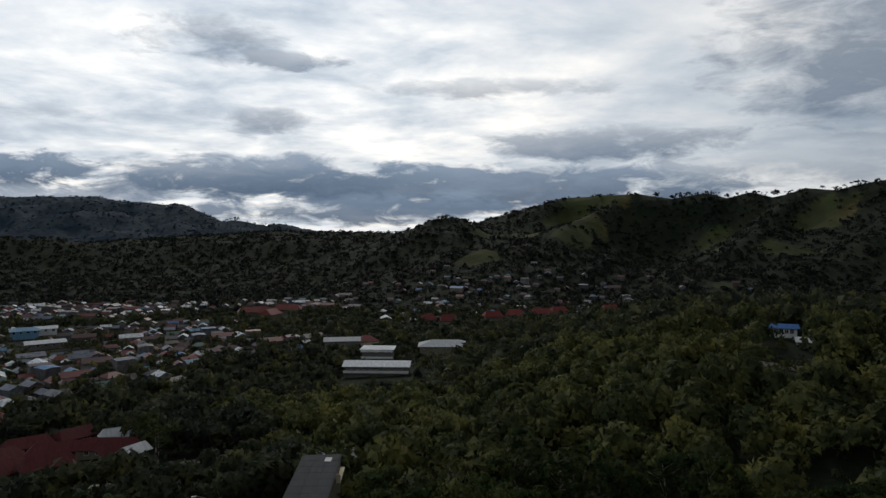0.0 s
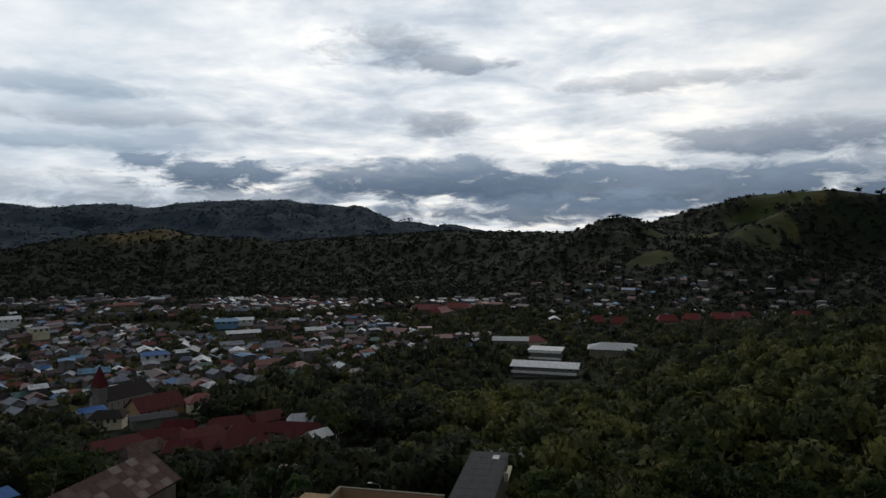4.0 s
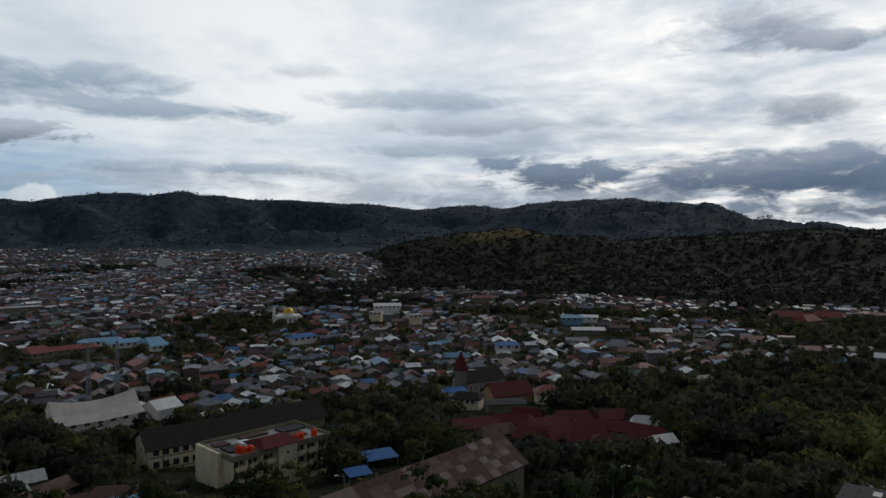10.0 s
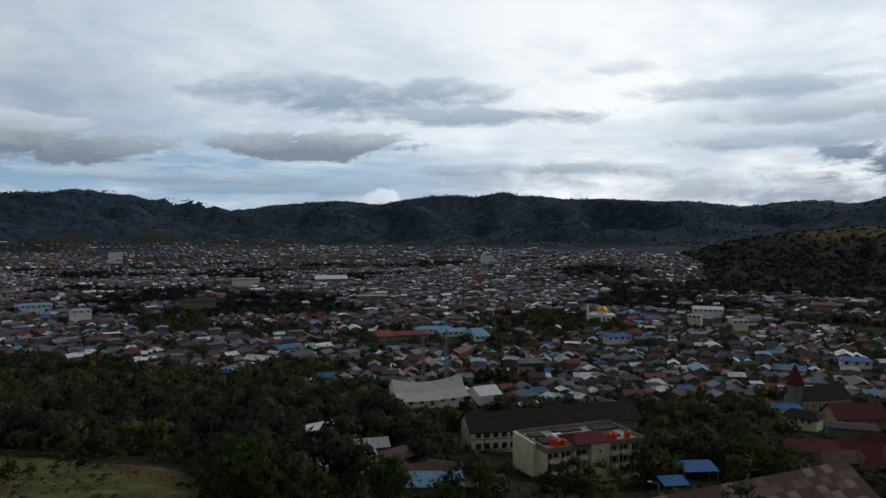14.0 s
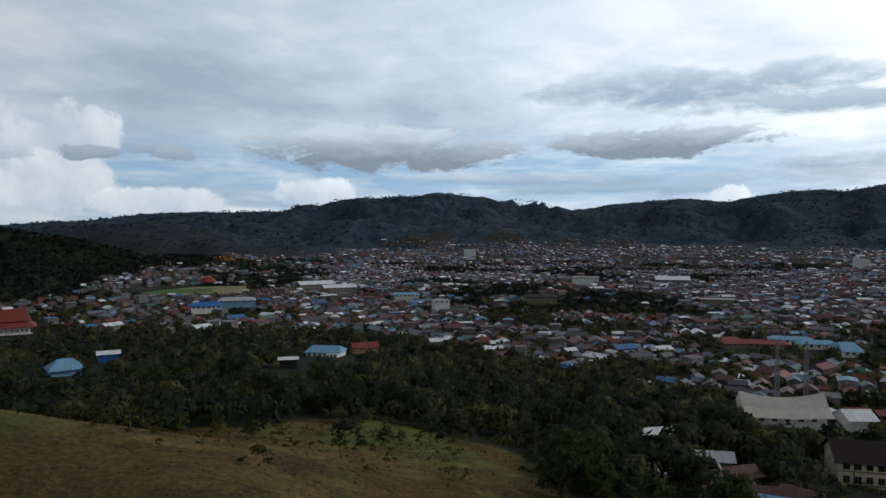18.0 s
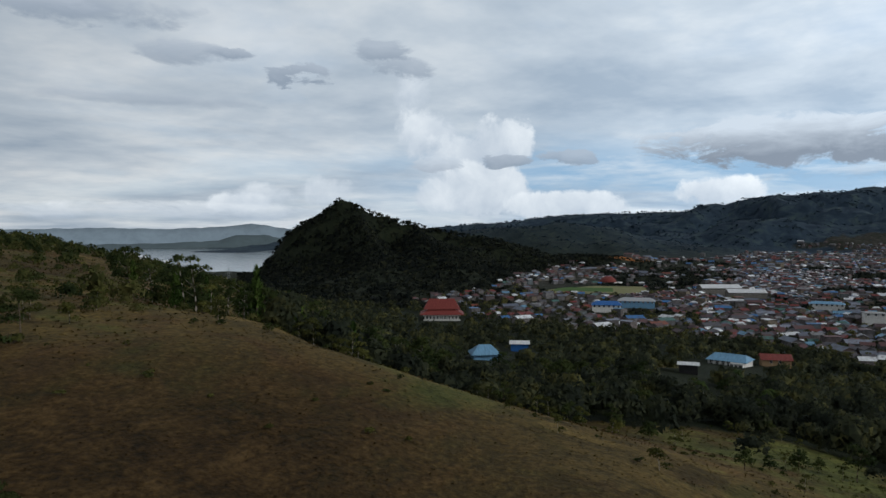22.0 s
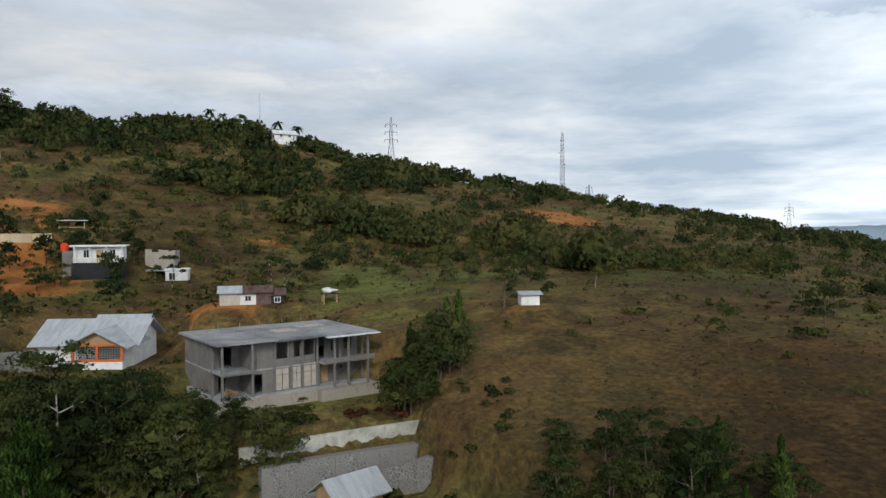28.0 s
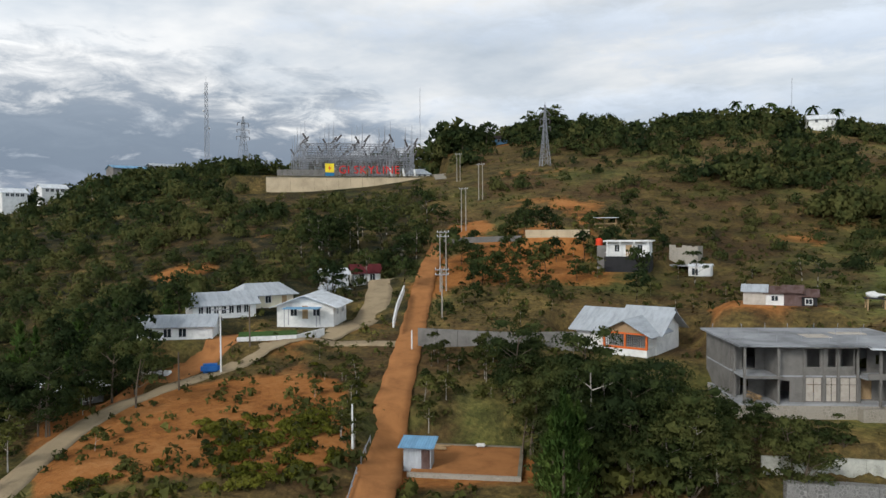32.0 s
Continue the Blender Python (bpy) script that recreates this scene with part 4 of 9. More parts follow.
def sheet_metal(name, colour, rough=0.55, metal=0.0, rust=0.3, pitch=0.25, rust_colour=(0.12, 0.06, 0.04)):
    """Ribbed roof sheets: ribs along the slope, dull streaks, rust."""
    mat, nt, p = material(name, rough, metal)
    pos = nt.nodes.new("ShaderNodeTexCoord").outputs["Object"]
    sep = node(nt, "ShaderNodeSeparateXYZ", pos)
    rib = m_(nt, "SINE", m_(nt, "MULTIPLY", sep.outputs[0], 6.2832 / pitch))
    p.inputs["Specular IOR Level"].default_value = 0.14
    streak = noise_(nt, node(nt, "ShaderNodeVectorMath", pos, (1.0, 0.25, 0.25), op="MULTIPLY").outputs[0], 1.3, 5, 0.7)
    big = noise_(nt, pos, 0.4, 5, 0.65, 0.5)
    col = ramp(nt, streak, (0.3, tuple(c * 0.72 for c in colour)), (0.55, colour), (0.75, tuple(min(1, c * 1.18) for c in colour)))
    mask = ramp(nt, m_(nt, "ADD", m_(nt, "MULTIPLY", big, 0.6), m_(nt, "MULTIPLY", streak, 0.4)), (0.62 - 0.3 * rust, 0.0), (0.80 - 0.3 * rust, min(1.0, rust * 2.2)))
    nt.links.new(mixc(nt, mask, col, rust_colour), p.inputs["Base Color"])
    bump(nt, p, rib, 0.5, 0.03)
    return mat


def stone_wall(name, a, b, scale):
    """Rubble stones in mortar, washed with lime and dirt."""
    mat, nt, p = material(name, 0.9)
    pos = nt.nodes.new("ShaderNodeTexCoord").outputs["Object"]
    vor = nt.nodes.new("ShaderNodeTexVoronoi")
    vor.inputs["Scale"].default_value = scale
    nt.links.new(pos, vor.inputs["Vector"])
    vor.feature = "DISTANCE_TO_EDGE"
    joint = ramp(nt, m_(nt, "ADD", vor.outputs["Distance"], m_(nt, "MULTIPLY", m_(nt, "SUBTRACT", noise_(nt, pos, 1.1, 4, 0.6), 0.5), 0.25)), (0.03, 1.0), (0.14, 0.0))
    tone = noise_(nt, pos, 0.9, 5, 0.7)
    col = mixc(nt, joint, ramp(nt, tone, (0.3, tuple(c * 0.6 for c in a)), (0.7, a)), b)
    wash = ramp(nt, noise_(nt, node(nt, "ShaderNodeVectorMath", pos, (1.0, 1.0, 0.3), op="MULTIPLY").outputs[0], 0.8, 6, 0.7, 0.5), (0.32, 0.0), (0.56, 0.9))
    col = mixc(nt, wash, col, tuple(0.5 * (u + v) for u, v in zip(a, b)))
    nt.links.new(col, p.inputs["Base Color"])
    bump(nt, p, joint, 0.6, 0.06)
    return mat


CEMENT = plain("raw_cement", (0.170, 0.162, 0.150), 0.92, vary=0.35, scale=0.6)
ROOF_SLAB = plain("rain_stained_slab", (0.25, 0.26, 0.275), 0.45, vary=0.75, scale=0.22)
SLAB = plain("weathered_slab", (0.30, 0.31, 0.32), 0.6, vary=0.5, scale=0.35)
WHITE_WALL = plain("white_paint", (0.68, 0.68, 0.66), 0.75, vary=0.3, scale=0.7)
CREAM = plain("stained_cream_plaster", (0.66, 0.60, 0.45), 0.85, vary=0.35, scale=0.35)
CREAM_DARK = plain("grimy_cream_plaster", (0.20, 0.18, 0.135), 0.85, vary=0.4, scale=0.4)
PEACH = plain("peach_plaster", (0.36, 0.24, 0.14), 0.85, vary=0.2, scale=0.4)
ORANGE_PAINT = plain("orange_paint", (0.55, 0.13, 0.035), 0.6, vary=0.2)
BLACK = plain("charcoal_paint", (0.03, 0.03, 0.032), 0.7)
GLASS_DARK, _nt, _p = material("dim_window_glass", 0.08)
_p.inputs["Base Color"].default_value = (0.02, 0.025, 0.03, 1)
_p.inputs["Specular IOR Level"].default_value = 0.5
TIMBER = plain("sawn_timber", (0.36, 0.25, 0.14), 0.85, vary=0.35)
BOARDS = plain("grey_formwork_boards", (0.42, 0.38, 0.33), 0.85, vary=0.3, scale=1.2)
STEEL_GREY = plain("galvanised_steel", (0.27, 0.28, 0.30), 0.6, 0.2, vary=0.2)
INSULATOR = plain("porcelain", (0.10, 0.09, 0.09), 0.35, vary=0.2)
RED_SIGN = plain("red_enamel", (0.62, 0.035, 0.03), 0.4, vary=0.1)
YELLOW_SIGN = plain("yellow_enamel", (0.80, 0.62, 0.04), 0.4, vary=0.08)
BLUE_SIGN = plain("blue_enamel", (0.03, 0.16, 0.30), 0.4, vary=0.08)
CLAY_EARTH = plain("orange_clay", (0.34, 0.150, 0.056), 0.95, vary=0.35, scale=0.4)
SANDY_ROAD = plain("sandy_road", (0.30, 0.235, 0.15), 0.95, vary=0.35, scale=0.3)
PALE_ROAD = plain("worn_concrete_road", (0.24, 0.22, 0.18), 0.9, vary=0.3, scale=0.3)
RUBBLE = stone_wall("mortared_rubble", (0.12, 0.118, 0.112), (0.29, 0.285, 0.27), 3.4)
RUBBLE_PALE = stone_wall("lime_rubble", (0.30, 0.27, 0.22), (0.40, 0.37, 0.32), 3.0)
MOSSY_WALL = plain("mossy_whitewash", (0.42, 0.42, 0.37), 0.9, vary=0.6, scale=0.8)
TAN_WALL = plain("streaked_tan_concrete", (0.46, 0.37, 0.25), 0.9, vary=0.4, scale=0.16)
WHITE_SHEET = sheet_metal("white_roof_sheet", (0.66, 0.69, 0.72), rust=0.08)
GREY_SHEET = sheet_metal("grey_roof_sheet", (0.38, 0.41, 0.44), rust=0.15)
BLUE_SHEET = sheet_metal("blue_roof_sheet", (0.025, 0.12, 0.36), rust=0.1)
SKY_SHEET = sheet_metal("light_blue_roof_sheet", (0.16, 0.33, 0.50), rust=0.1)
RED_SHEET = sheet_metal("dark_red_roof_sheet", (0.100, 0.019, 0.022), 0.8, rust=0.22, rust_colour=(0.09, 0.04, 0.04))
SCARLET_SHEET = sheet_metal("brick_red_roof_sheet", (0.20, 0.048, 0.042), rust=0.12)
RUSTY_SHEET = sheet_metal("rusty_roof_sheet", (0.16, 0.115, 0.108), 0.85, rust=0.75, rust_colour=(0.075, 0.042, 0.034))
OLD_SHEET = sheet_metal("old_brown_roof_sheet", (0.088, 0.052, 0.048), 0.85, rust=0.4, rust_colour=(0.11, 0.072, 0.068))
TAR_SHEET = sheet_metal("dark_grey_roof_sheet", (0.040, 0.043, 0.050), 0.8, rust=0.15)
BROWN_SHEET = sheet_metal("dark_brown_roof_sheet", (0.026, 0.021, 0.021), 0.9, rust=0.25, rust_colour=(0.05, 0.03, 0.025))
TANK_RED = plain("orange_red_plastic", (0.62, 0.06, 0.025), 0.45, vary=0.1)


def ring_bm(w, h, t, depth):
    """A window frame: four bars round an opening, standing in x and z."""
    return bx((-w / 2 - t, w / 2 + t, -depth, 0, -t, 0), (-w / 2 - t, w / 2 + t, -depth, 0, h, h + t), (-w / 2 - t, -w / 2, -depth, 0, 0, h), (w / 2, w / 2 + t, -depth, 0, 0, h), (-0.03, 0.03, -depth * 0.8, -0.01, 0, h))


WINDOW_MESHES = {}


def window(parent, x, y, z, w, h, rz=0.0, frame_mat=None, pane_mat=None):
    """A window standing on a wall: frame, with its pane under it."""
    fm, pm = frame_mat or WHITE_WALL, pane_mat or GLASS_DARK
    key = (round(w, 2), round(h, 2), fm.name, pm.name)
    if key not in WINDOW_MESHES:
        WINDOW_MESHES[key] = (mesh_of("window", ring_bm(w, h, 0.09, 0.10), fm), mesh_of("pane", bx(-w / 2, w / 2, -0.03, 0, 0, h), pm))
    a, b = WINDOW_MESHES[key]
    o = part("window", a, None, parent, m=pose(x, y, z, 0, 0, rz))
    part("pane", b, None, o)
    return o


def door(parent, x, y, z, w=0.9, h=2.05, rz=0.0, mat=None):
    return part("door", bx((-w / 2, w / 2, -0.06, 0, 0, h), (w / 2 - 0.14, w / 2 - 0.08, -0.11, -0.06, h * 0.46, h * 0.5)), mat or TIMBER, parent, m=pose(x, y, z, 0, 0, rz))


def roof_bm(w, d, z, rise, over, hip=0.0, thick=0.12, along="x"):
    """A ridged roof over 0..w, 0..d at height z; hip 0 is a plain gable."""
    bm = bmesh.new()
    if along == "y":
        w, d = d, w
    A0, A1, B0, B1 = -over, w + over, -over, d + over
    e, t = z - rise * over / (d / 2), z + rise
    h0, h1 = A0 + (w / 2 + over) * hip, A1 - (w / 2 + over) * hip
    P = [(A0, B0, e), (A1, B0, e), (A1, B1, e), (A0, B1, e), (h0, d / 2, t), (h1, d / 2, t)]
    if along == "y":
        w, d = d, w
        P = [(w - y, x, q) for x, y, q in P]
    top = [bm.verts.new(p) for p in P]
    low = [bm.verts.new((p[0], p[1], p[2] - thick)) for p in P]
    for f in ((0, 1, 5, 4), (2, 3, 4, 5), (1, 2, 5), (3, 0, 4)):
        if hip == 0.0 and len(f) == 3:
            continue
        bm.faces.new([top[i] for i in f])
        bm.faces.new([low[i] for i in reversed(f)])
    rim = [(0, 1), (1, 2), (2, 3), (3, 0)] if hip > 0 else [(0, 1), (1, 5), (5, 2), (2, 3), (3, 4), (4, 0)]
    for i, j in rim:
        bm.faces.new((top[j], top[i], low[i], low[j]))
    bmesh.ops.recalc_face_normals(bm, faces=bm.faces)
    return bm


def gable_walls(w, d, h, rise, along="x", deep=1.5):
    """Walls with gables, over 0..w, 0..d, footing included."""
    bm = bmesh.new()
    if along == "x":
        sect = [(0, -deep), (d, -deep), (d, h), (d / 2, h + rise), (0, h)]
        a = [bm.verts.new((0, y, z)) for y, z in sect]
        b = [bm.verts.new((w, y, z)) for y, z in sect]
    else:
        sect = [(0, -deep), (w, -deep), (w, h), (w / 2, h + rise), (0, h)]
        a = [bm.verts.new((x, 0, z)) for x, z in sect]
        b = [bm.verts.new((x, d, z)) for x, z in sect]
    bm.faces.new(a)
    bm.faces.new(b[::-1])
    for i in range(5):
        bm.faces.new((a[i], b[i], b[(i + 1) % 5], a[(i + 1) % 5]))
    bmesh.ops.recalc_face_normals(bm, faces=bm.faces)
    return bm


def cottage(m, w, d, h, rise, wall, roof, label, over=0.7, hip=0.0, along="x", front=(), side=(), doors=(), name="house", category="house", group="", deep=1.5, size=(1.0, 1.2)):
    """A house over 0..w, 0..d of its frame, with windows at the given fractions of its front and of the two sides."""
    t = thing(name, m, label, category, group)
    part("wall", gable_walls(w, d, h, 0 if hip > 0 else rise, along, deep), wall, t)
    part("roof", roof_bm(w, d, h + 0.02, rise, over, hip, along=along), roof, t)
    for q in front:
        window(t, w * q, -0.005, h - 0.5 - size[1], *size)
    for q in side:
        window(t, -0.005, d * q, h - 0.5 - size[1], *size, rz=-90)
        window(t, w + 0.005, d * q, h - 0.5 - size[1], *size, rz=90)
    for q in doors:
        door(t, w * q, -0.005, 0.02)
    for z in (0,):
        c = m @ Vector((w / 2, d / 2, 0))
        KEEP_OFF.append((c.x, c.y, 0.62 * max(w, d)))
        if c.xy.length > 170:
            for back in (0.5 * d + 5, 0.5 * d + 13, 0.5 * d + 22):
                q = c.xy - c.xy.normalized() * back
                KEEP_OFF.append((q.x, q.y, min(0.5 * w, 9.0)))
    return t


def ribbon(name, marks, width, mat, label, category, lift=0.12, step=2.0, thick=0.25):
    """A road laid along marks of (bearing, distance), draped over the ground, with its edges standing a little proud."""
    pts = [spot(a, d) for a, d in marks]
    line = []
    for i in range(len(pts) - 1):
        p0, p1, p2, p3 = pts[max(i - 1, 0)], pts[i], pts[i + 1], pts[min(i + 2, len(pts) - 1)]
        n = max(2, int((p2 - p1).length / step))
        for k in range(n):
            t = k / n
            line.append(0.5 * ((2 * p1) + (p2 - p0) * t + (2 * p0 - 5 * p1 + 4 * p2 - p3) * t * t + (3 * p1 - p0 - 3 * p2 + p3) * t ** 3))
    line.append(pts[-1])
    rows = []
    for i, p in enumerate(line):
        q = (line[min(i + 1, len(line) - 1)] - line[max(i - 1, 0)]).normalized()
        s = Vector((-q.y, q.x, 0))
        w = width * (1 + 0.06 * math.sin(i * 1.7)) / 2
        cr = [p + s * w * k for k in (-1, -0.5, 0, 0.5, 1)]
        z0 = gz(p)
        zs = [max(gz(c), z0 - 0.4) for c in cr]
        zm = sum(zs) / 5
        rows.append([Vector((c.x, c.y, 0.5 * zz + 0.5 * zm + lift)) for c, zz in zip(cr, zs)])
        if i % 2 == 0:
            KEEP_OFF.append((p.x, p.y, width * 0.55))
    bm = bmesh.new()
    vs = [[bm.verts.new((c.x, c.y, c.z - thick)) for c in (r[0],)] + [bm.verts.new(c) for c in r] + [bm.verts.new((r[-1].x, r[-1].y, r[-1].z - thick))] for r in rows]
    for a, b in zip(vs[:-1], vs[1:]):
        for k in range(6):
            bm.faces.new((a[k], a[k + 1], b[k + 1], b[k]))
    bmesh.ops.recalc_face_normals(bm, faces=bm.faces)
    for f in bm.faces:
        f.smooth = True
    ob = new(name, mesh_of(name, bm, mat))
    return tagged(ob, label, category, kind="structure")


def wall_run(name, marks, z_tops, h, thick, mat, label, panels=1, lean=0.0):
    """A free-standing wall along marks of (bearing, distance), in lengths, each a piece of its own."""
    t = thing(name, Matrix(), label, "wall")
    pts = [spot(a, d) for a, d in marks]
    for (p, za), (q, zb) in zip(list(zip(pts, z_tops))[:-1], list(zip(pts, z_tops))[1:]):
        for k in range(panels):
            a, b = p.lerp(q, k / panels), p.lerp(q, (k + 1) / panels)
            z0, z1 = za + (zb - za) * k / panels, za + (zb - za) * (k + 1) / panels
            u = (b - a).normalized()
            s = Vector((-u.y, u.x, 0)) * thick / 2
            bm = bmesh.new()
            gap = u * 0.02
            v = []
            for c, zt in ((a + gap, z0), (b - gap, z1)):
                for sg in (-1, 1):
                    for zz in (zt - h, zt):
                        foot = -c.normalized() * (lean * h if zz < zt else 0.0)
                        v.append(bm.verts.new((c.x + s.x * sg + foot.x, c.y + s.y * sg + foot.y, zz)))
            for f in ((0, 1, 3, 2), (4, 6, 7, 5), (0, 4, 5, 1), (2, 3, 7, 6), (1, 5, 7, 3), (0, 2, 6, 4)):
                bm.faces.new([v[i] for i in f])
            bmesh.ops.recalc_face_normals(bm, faces=bm.faces)
            part("panel", bm, mat, t)
            KEEP_OFF.append((*(a.lerp(b, 0.5)).xy, max(1.2, (b - a).length * 0.4)))
    return t

# ---- the hillside in the south ----
def shell_building():
    m, n = site(203.45, 79.8, 190.95, 88.7, 61.7)
    m = m @ Matrix.Diagonal((0.9, 1, 1, 1))
    t = thing("unfinished_building", m, "unfinished two-storey grey cement building with open balconies, on a rubble base", "building")
    D, F1, F2 = 11.5, 3.0, 6.15
    KEEP_OFF.append((*(m @ Vector((n / 2, D / 2, 0))).xy, 12.5))
    part("base", bx((-0.6, n + 0.9, -0.9, D + 0.5, -3.2, -0.02), (n - 7.6, n + 1.4, -2.0, -0.9, -3.4, -0.1)), RUBBLE_PALE, t, "mortared rubble base wall")
    part("ground_slab", bx(-0.5, n + 0.6, -0.8, D, -0.02, 0.16), SLAB, t)
    part("upper_floor", bx((0, n - 7.0, 0.0, D, F1 - 0.18, F1), (n - 7.0, n + 0.7, -1.5, D, F1 - 0.18, F1), (0, 4.3, -1.2, 0, F1 - 0.18, F1)), SLAB, t)
    part("roof_slab", bx((-0.7, n - 6.8, -1.3, D + 0.4, F2, F2 + 0.22), (n - 6.8, n + 0.9, -1.9, D + 0.4, F2 - 0.02, F2 + 0.2)), ROOF_SLAB, t, "stained flat concrete roof slab")
    part("roof_edge_sheet", bx((n - 6.9, n + 1.1, -2.5, -1.85, F2 - 0.08, F2 + 0.02)), WHITE_SHEET, t)
    # walls with their openings left open
    def wall_x(x0, x1, y, z0, z1, holes, name="wall"):
        b, xs = [], x0
        for h0, h1, s, tp in sorted(holes):
            b += [(xs, h0, y, y + 0.18, z0, z1), (h0, h1, y, y + 0.18, z0, s), (h0, h1, y, y + 0.18, tp, z1)]
            xs = h1
        b.append((xs, x1, y, y + 0.18, z0, z1))
        for q in b:
            if q[1] - q[0] > 0.02 and q[5] - q[4] > 0.02:
                part(name, bx(*q), CEMENT, t)
    wall_x(4.2, 12.9, 0.0, F1, F2, [(7.5, 9.0, F1 + 0.9, F2 - 0.35), (9.9, 10.8, F1 + 0.9, F2 - 0.3), (11.3, 12.8, F1 + 0.95, F2 - 0.35)])
    wall_x(4.2, 13.6, 0.0, 0.16, F1 - 0.18, [(4.4, 5.6, 0.16, 2.4), (7.4, 9.2, 0.3, 2.75), (9.7, 10.9, 0.3, 2.75), (11.3, 13.4, 0.3, 2.75)])
    wall_x(13.6, n, 1.6, F1, F2, [(14.0, 15.2, F1 + 0.1, F2 - 0.4), (16.2, 17.6, F1 + 0.9, F2 - 0.4), (18.2, 19.4, F1 + 0.9, F2 - 0.4)])
    wall_x(13.6, n, 1.0, 0.16, F1 - 0.18, [(14.2, 15.4, 0.3, 2.5), (17.2, 17.6, 1.6, 2.0), (18.4, 18.8, 1.6, 2.0)])
    wall_x(0.2, 4.2, 3.2, 0.16, F1 - 0.18, [(1.2, 2.2, 0.16, 2.3)])
    wall_x(0.2, 4.2, 3.2, F1, F2, [(1.4, 3.0, F1 + 0.1, F2 - 0.5)])
    part("wall", bx((0, n, D - 0.2, D, 0.16, F2)), CEMENT, t)
    for x, z0, z1 in ((4.2, 0.16, F1 - 0.18), (4.2, F1, F2), (13.4, 0.16, F1 - 0.18), (13.4, F1, F2)):
        part("wall", bx(x - 0.09, x + 0.09, 0.2, 3.2, z0, z1), CEMENT, t)
    for x in (0.02, n - 0.2):
        part("wall", bx((x, x + 0.18, 3.4, D - 0.2, 0.16, F1 - 0.18)), CEMENT, t)
        part("wall", bx((x, x + 0.18, 3.4, D - 0.2, F1, F2)), CEMENT, t)
    part("party_wall", bx((4.3, n - 0.3, 5.4, 5.55, 0.16, F2)), CEMENT, t)
    col = mesh_of("column", bx(-0.13, 0.13, -0.13, 0.13, 0.16, F2), CEMENT)
    for x, y in ((0.1, -0.9), (0.1, 2.2), (3.9, -0.9), (4.2, 0.05), (7.2, 0.02), (9.45, 0.02), (11.05, 0.02), (13.2, -0.02), (14.9, -1.5), (17.0, -1.5), (20.0, -1.5), (n, 0.4)):
        part("column", col, None, t, m=pose(x, y, 0))
    part("lintel", bx((7.3, 13.2, -0.35, 0.02, F2 - 0.3, F2 - 0.12)), BOARDS, t)
    part("balcony_edge", bx(13.5, n + 0.7, -1.62, -1.5, F1 - 0.1, F1 + 0.5), CEMENT, t)
    part("balcony_edge", bx(0.0, 4.3, -1.3, -1.2, F1 - 0.1, F1 + 0.12), CEMENT, t)
    for x, w in ((8.3, 1.7), (10.3, 1.1), (12.35, 2.0)):
        part("boarding", bx((x - w / 2, x - 0.05, 0.02, 0.08, 0.3, 2.0), (x + 0.05, x + w / 2, 0.02, 0.08, 0.3, 2.0), (x - w / 2, x - 0.04, 0.03, 0.09, 2.05, 2.72), (x + 0.04, x + w / 2, 0.03, 0.09, 2.05, 2.72)), BOARDS, t, "pale wooden boards closing the opening")
    part("boarding", bx((14.2, 15.4, 1.05, 1.12, 0.3, 2.4)), TIMBER, t)
    part("shaft", bx((16.4, 16.7, -0.2, 0.6, F1 + 0.1, F2)), CEMENT, t)
    rb = random.Random(3)
    bars = mesh_of("rebar", rod(bmesh.new(), (0, 0, 0), (0.02, 0.01, 0.75), 0.035, 0.03, 5), STEEL_GREY)
    for x in (0.6, 4.2, 7.3, 10.2, 13.4, 16.8, 19.8):
        for y in (0.6, 5.4, 10.6):
            part("rebar", bars, None, t, m=pose(x + rb.uniform(-0.2, 0.2), y, F2 + 0.2, rb.uniform(-6, 6), rb.uniform(-6, 6), rb.uniform(0, 90)))
    part("tarpaulin", bx((9.5, 12.5, 4.0, 6.5, F2 + 0.21, F2 + 0.26), (14, 18, 6.5, 8.0, F2 + 0.21, F2 + 0.3)), BOARDS, t)
    heap = thing("timber_heap", m @ pose(2.0, 1.0, 0.17), "heap of offcut boards under the porch", "timber")
    for k in range(9):
        part("board", bx(-1.0, 1.0, -0.09, 0.09, 0, 0.05), TIMBER, heap, m=pose(rb.uniform(-0.3, 0.3), rb.uniform(-0.5, 0.5), 0.05 + k * 0.06, rb.uniform(-6, 6), rb.uniform(-8, 8), rb.uniform(0, 180)))


shell_building()


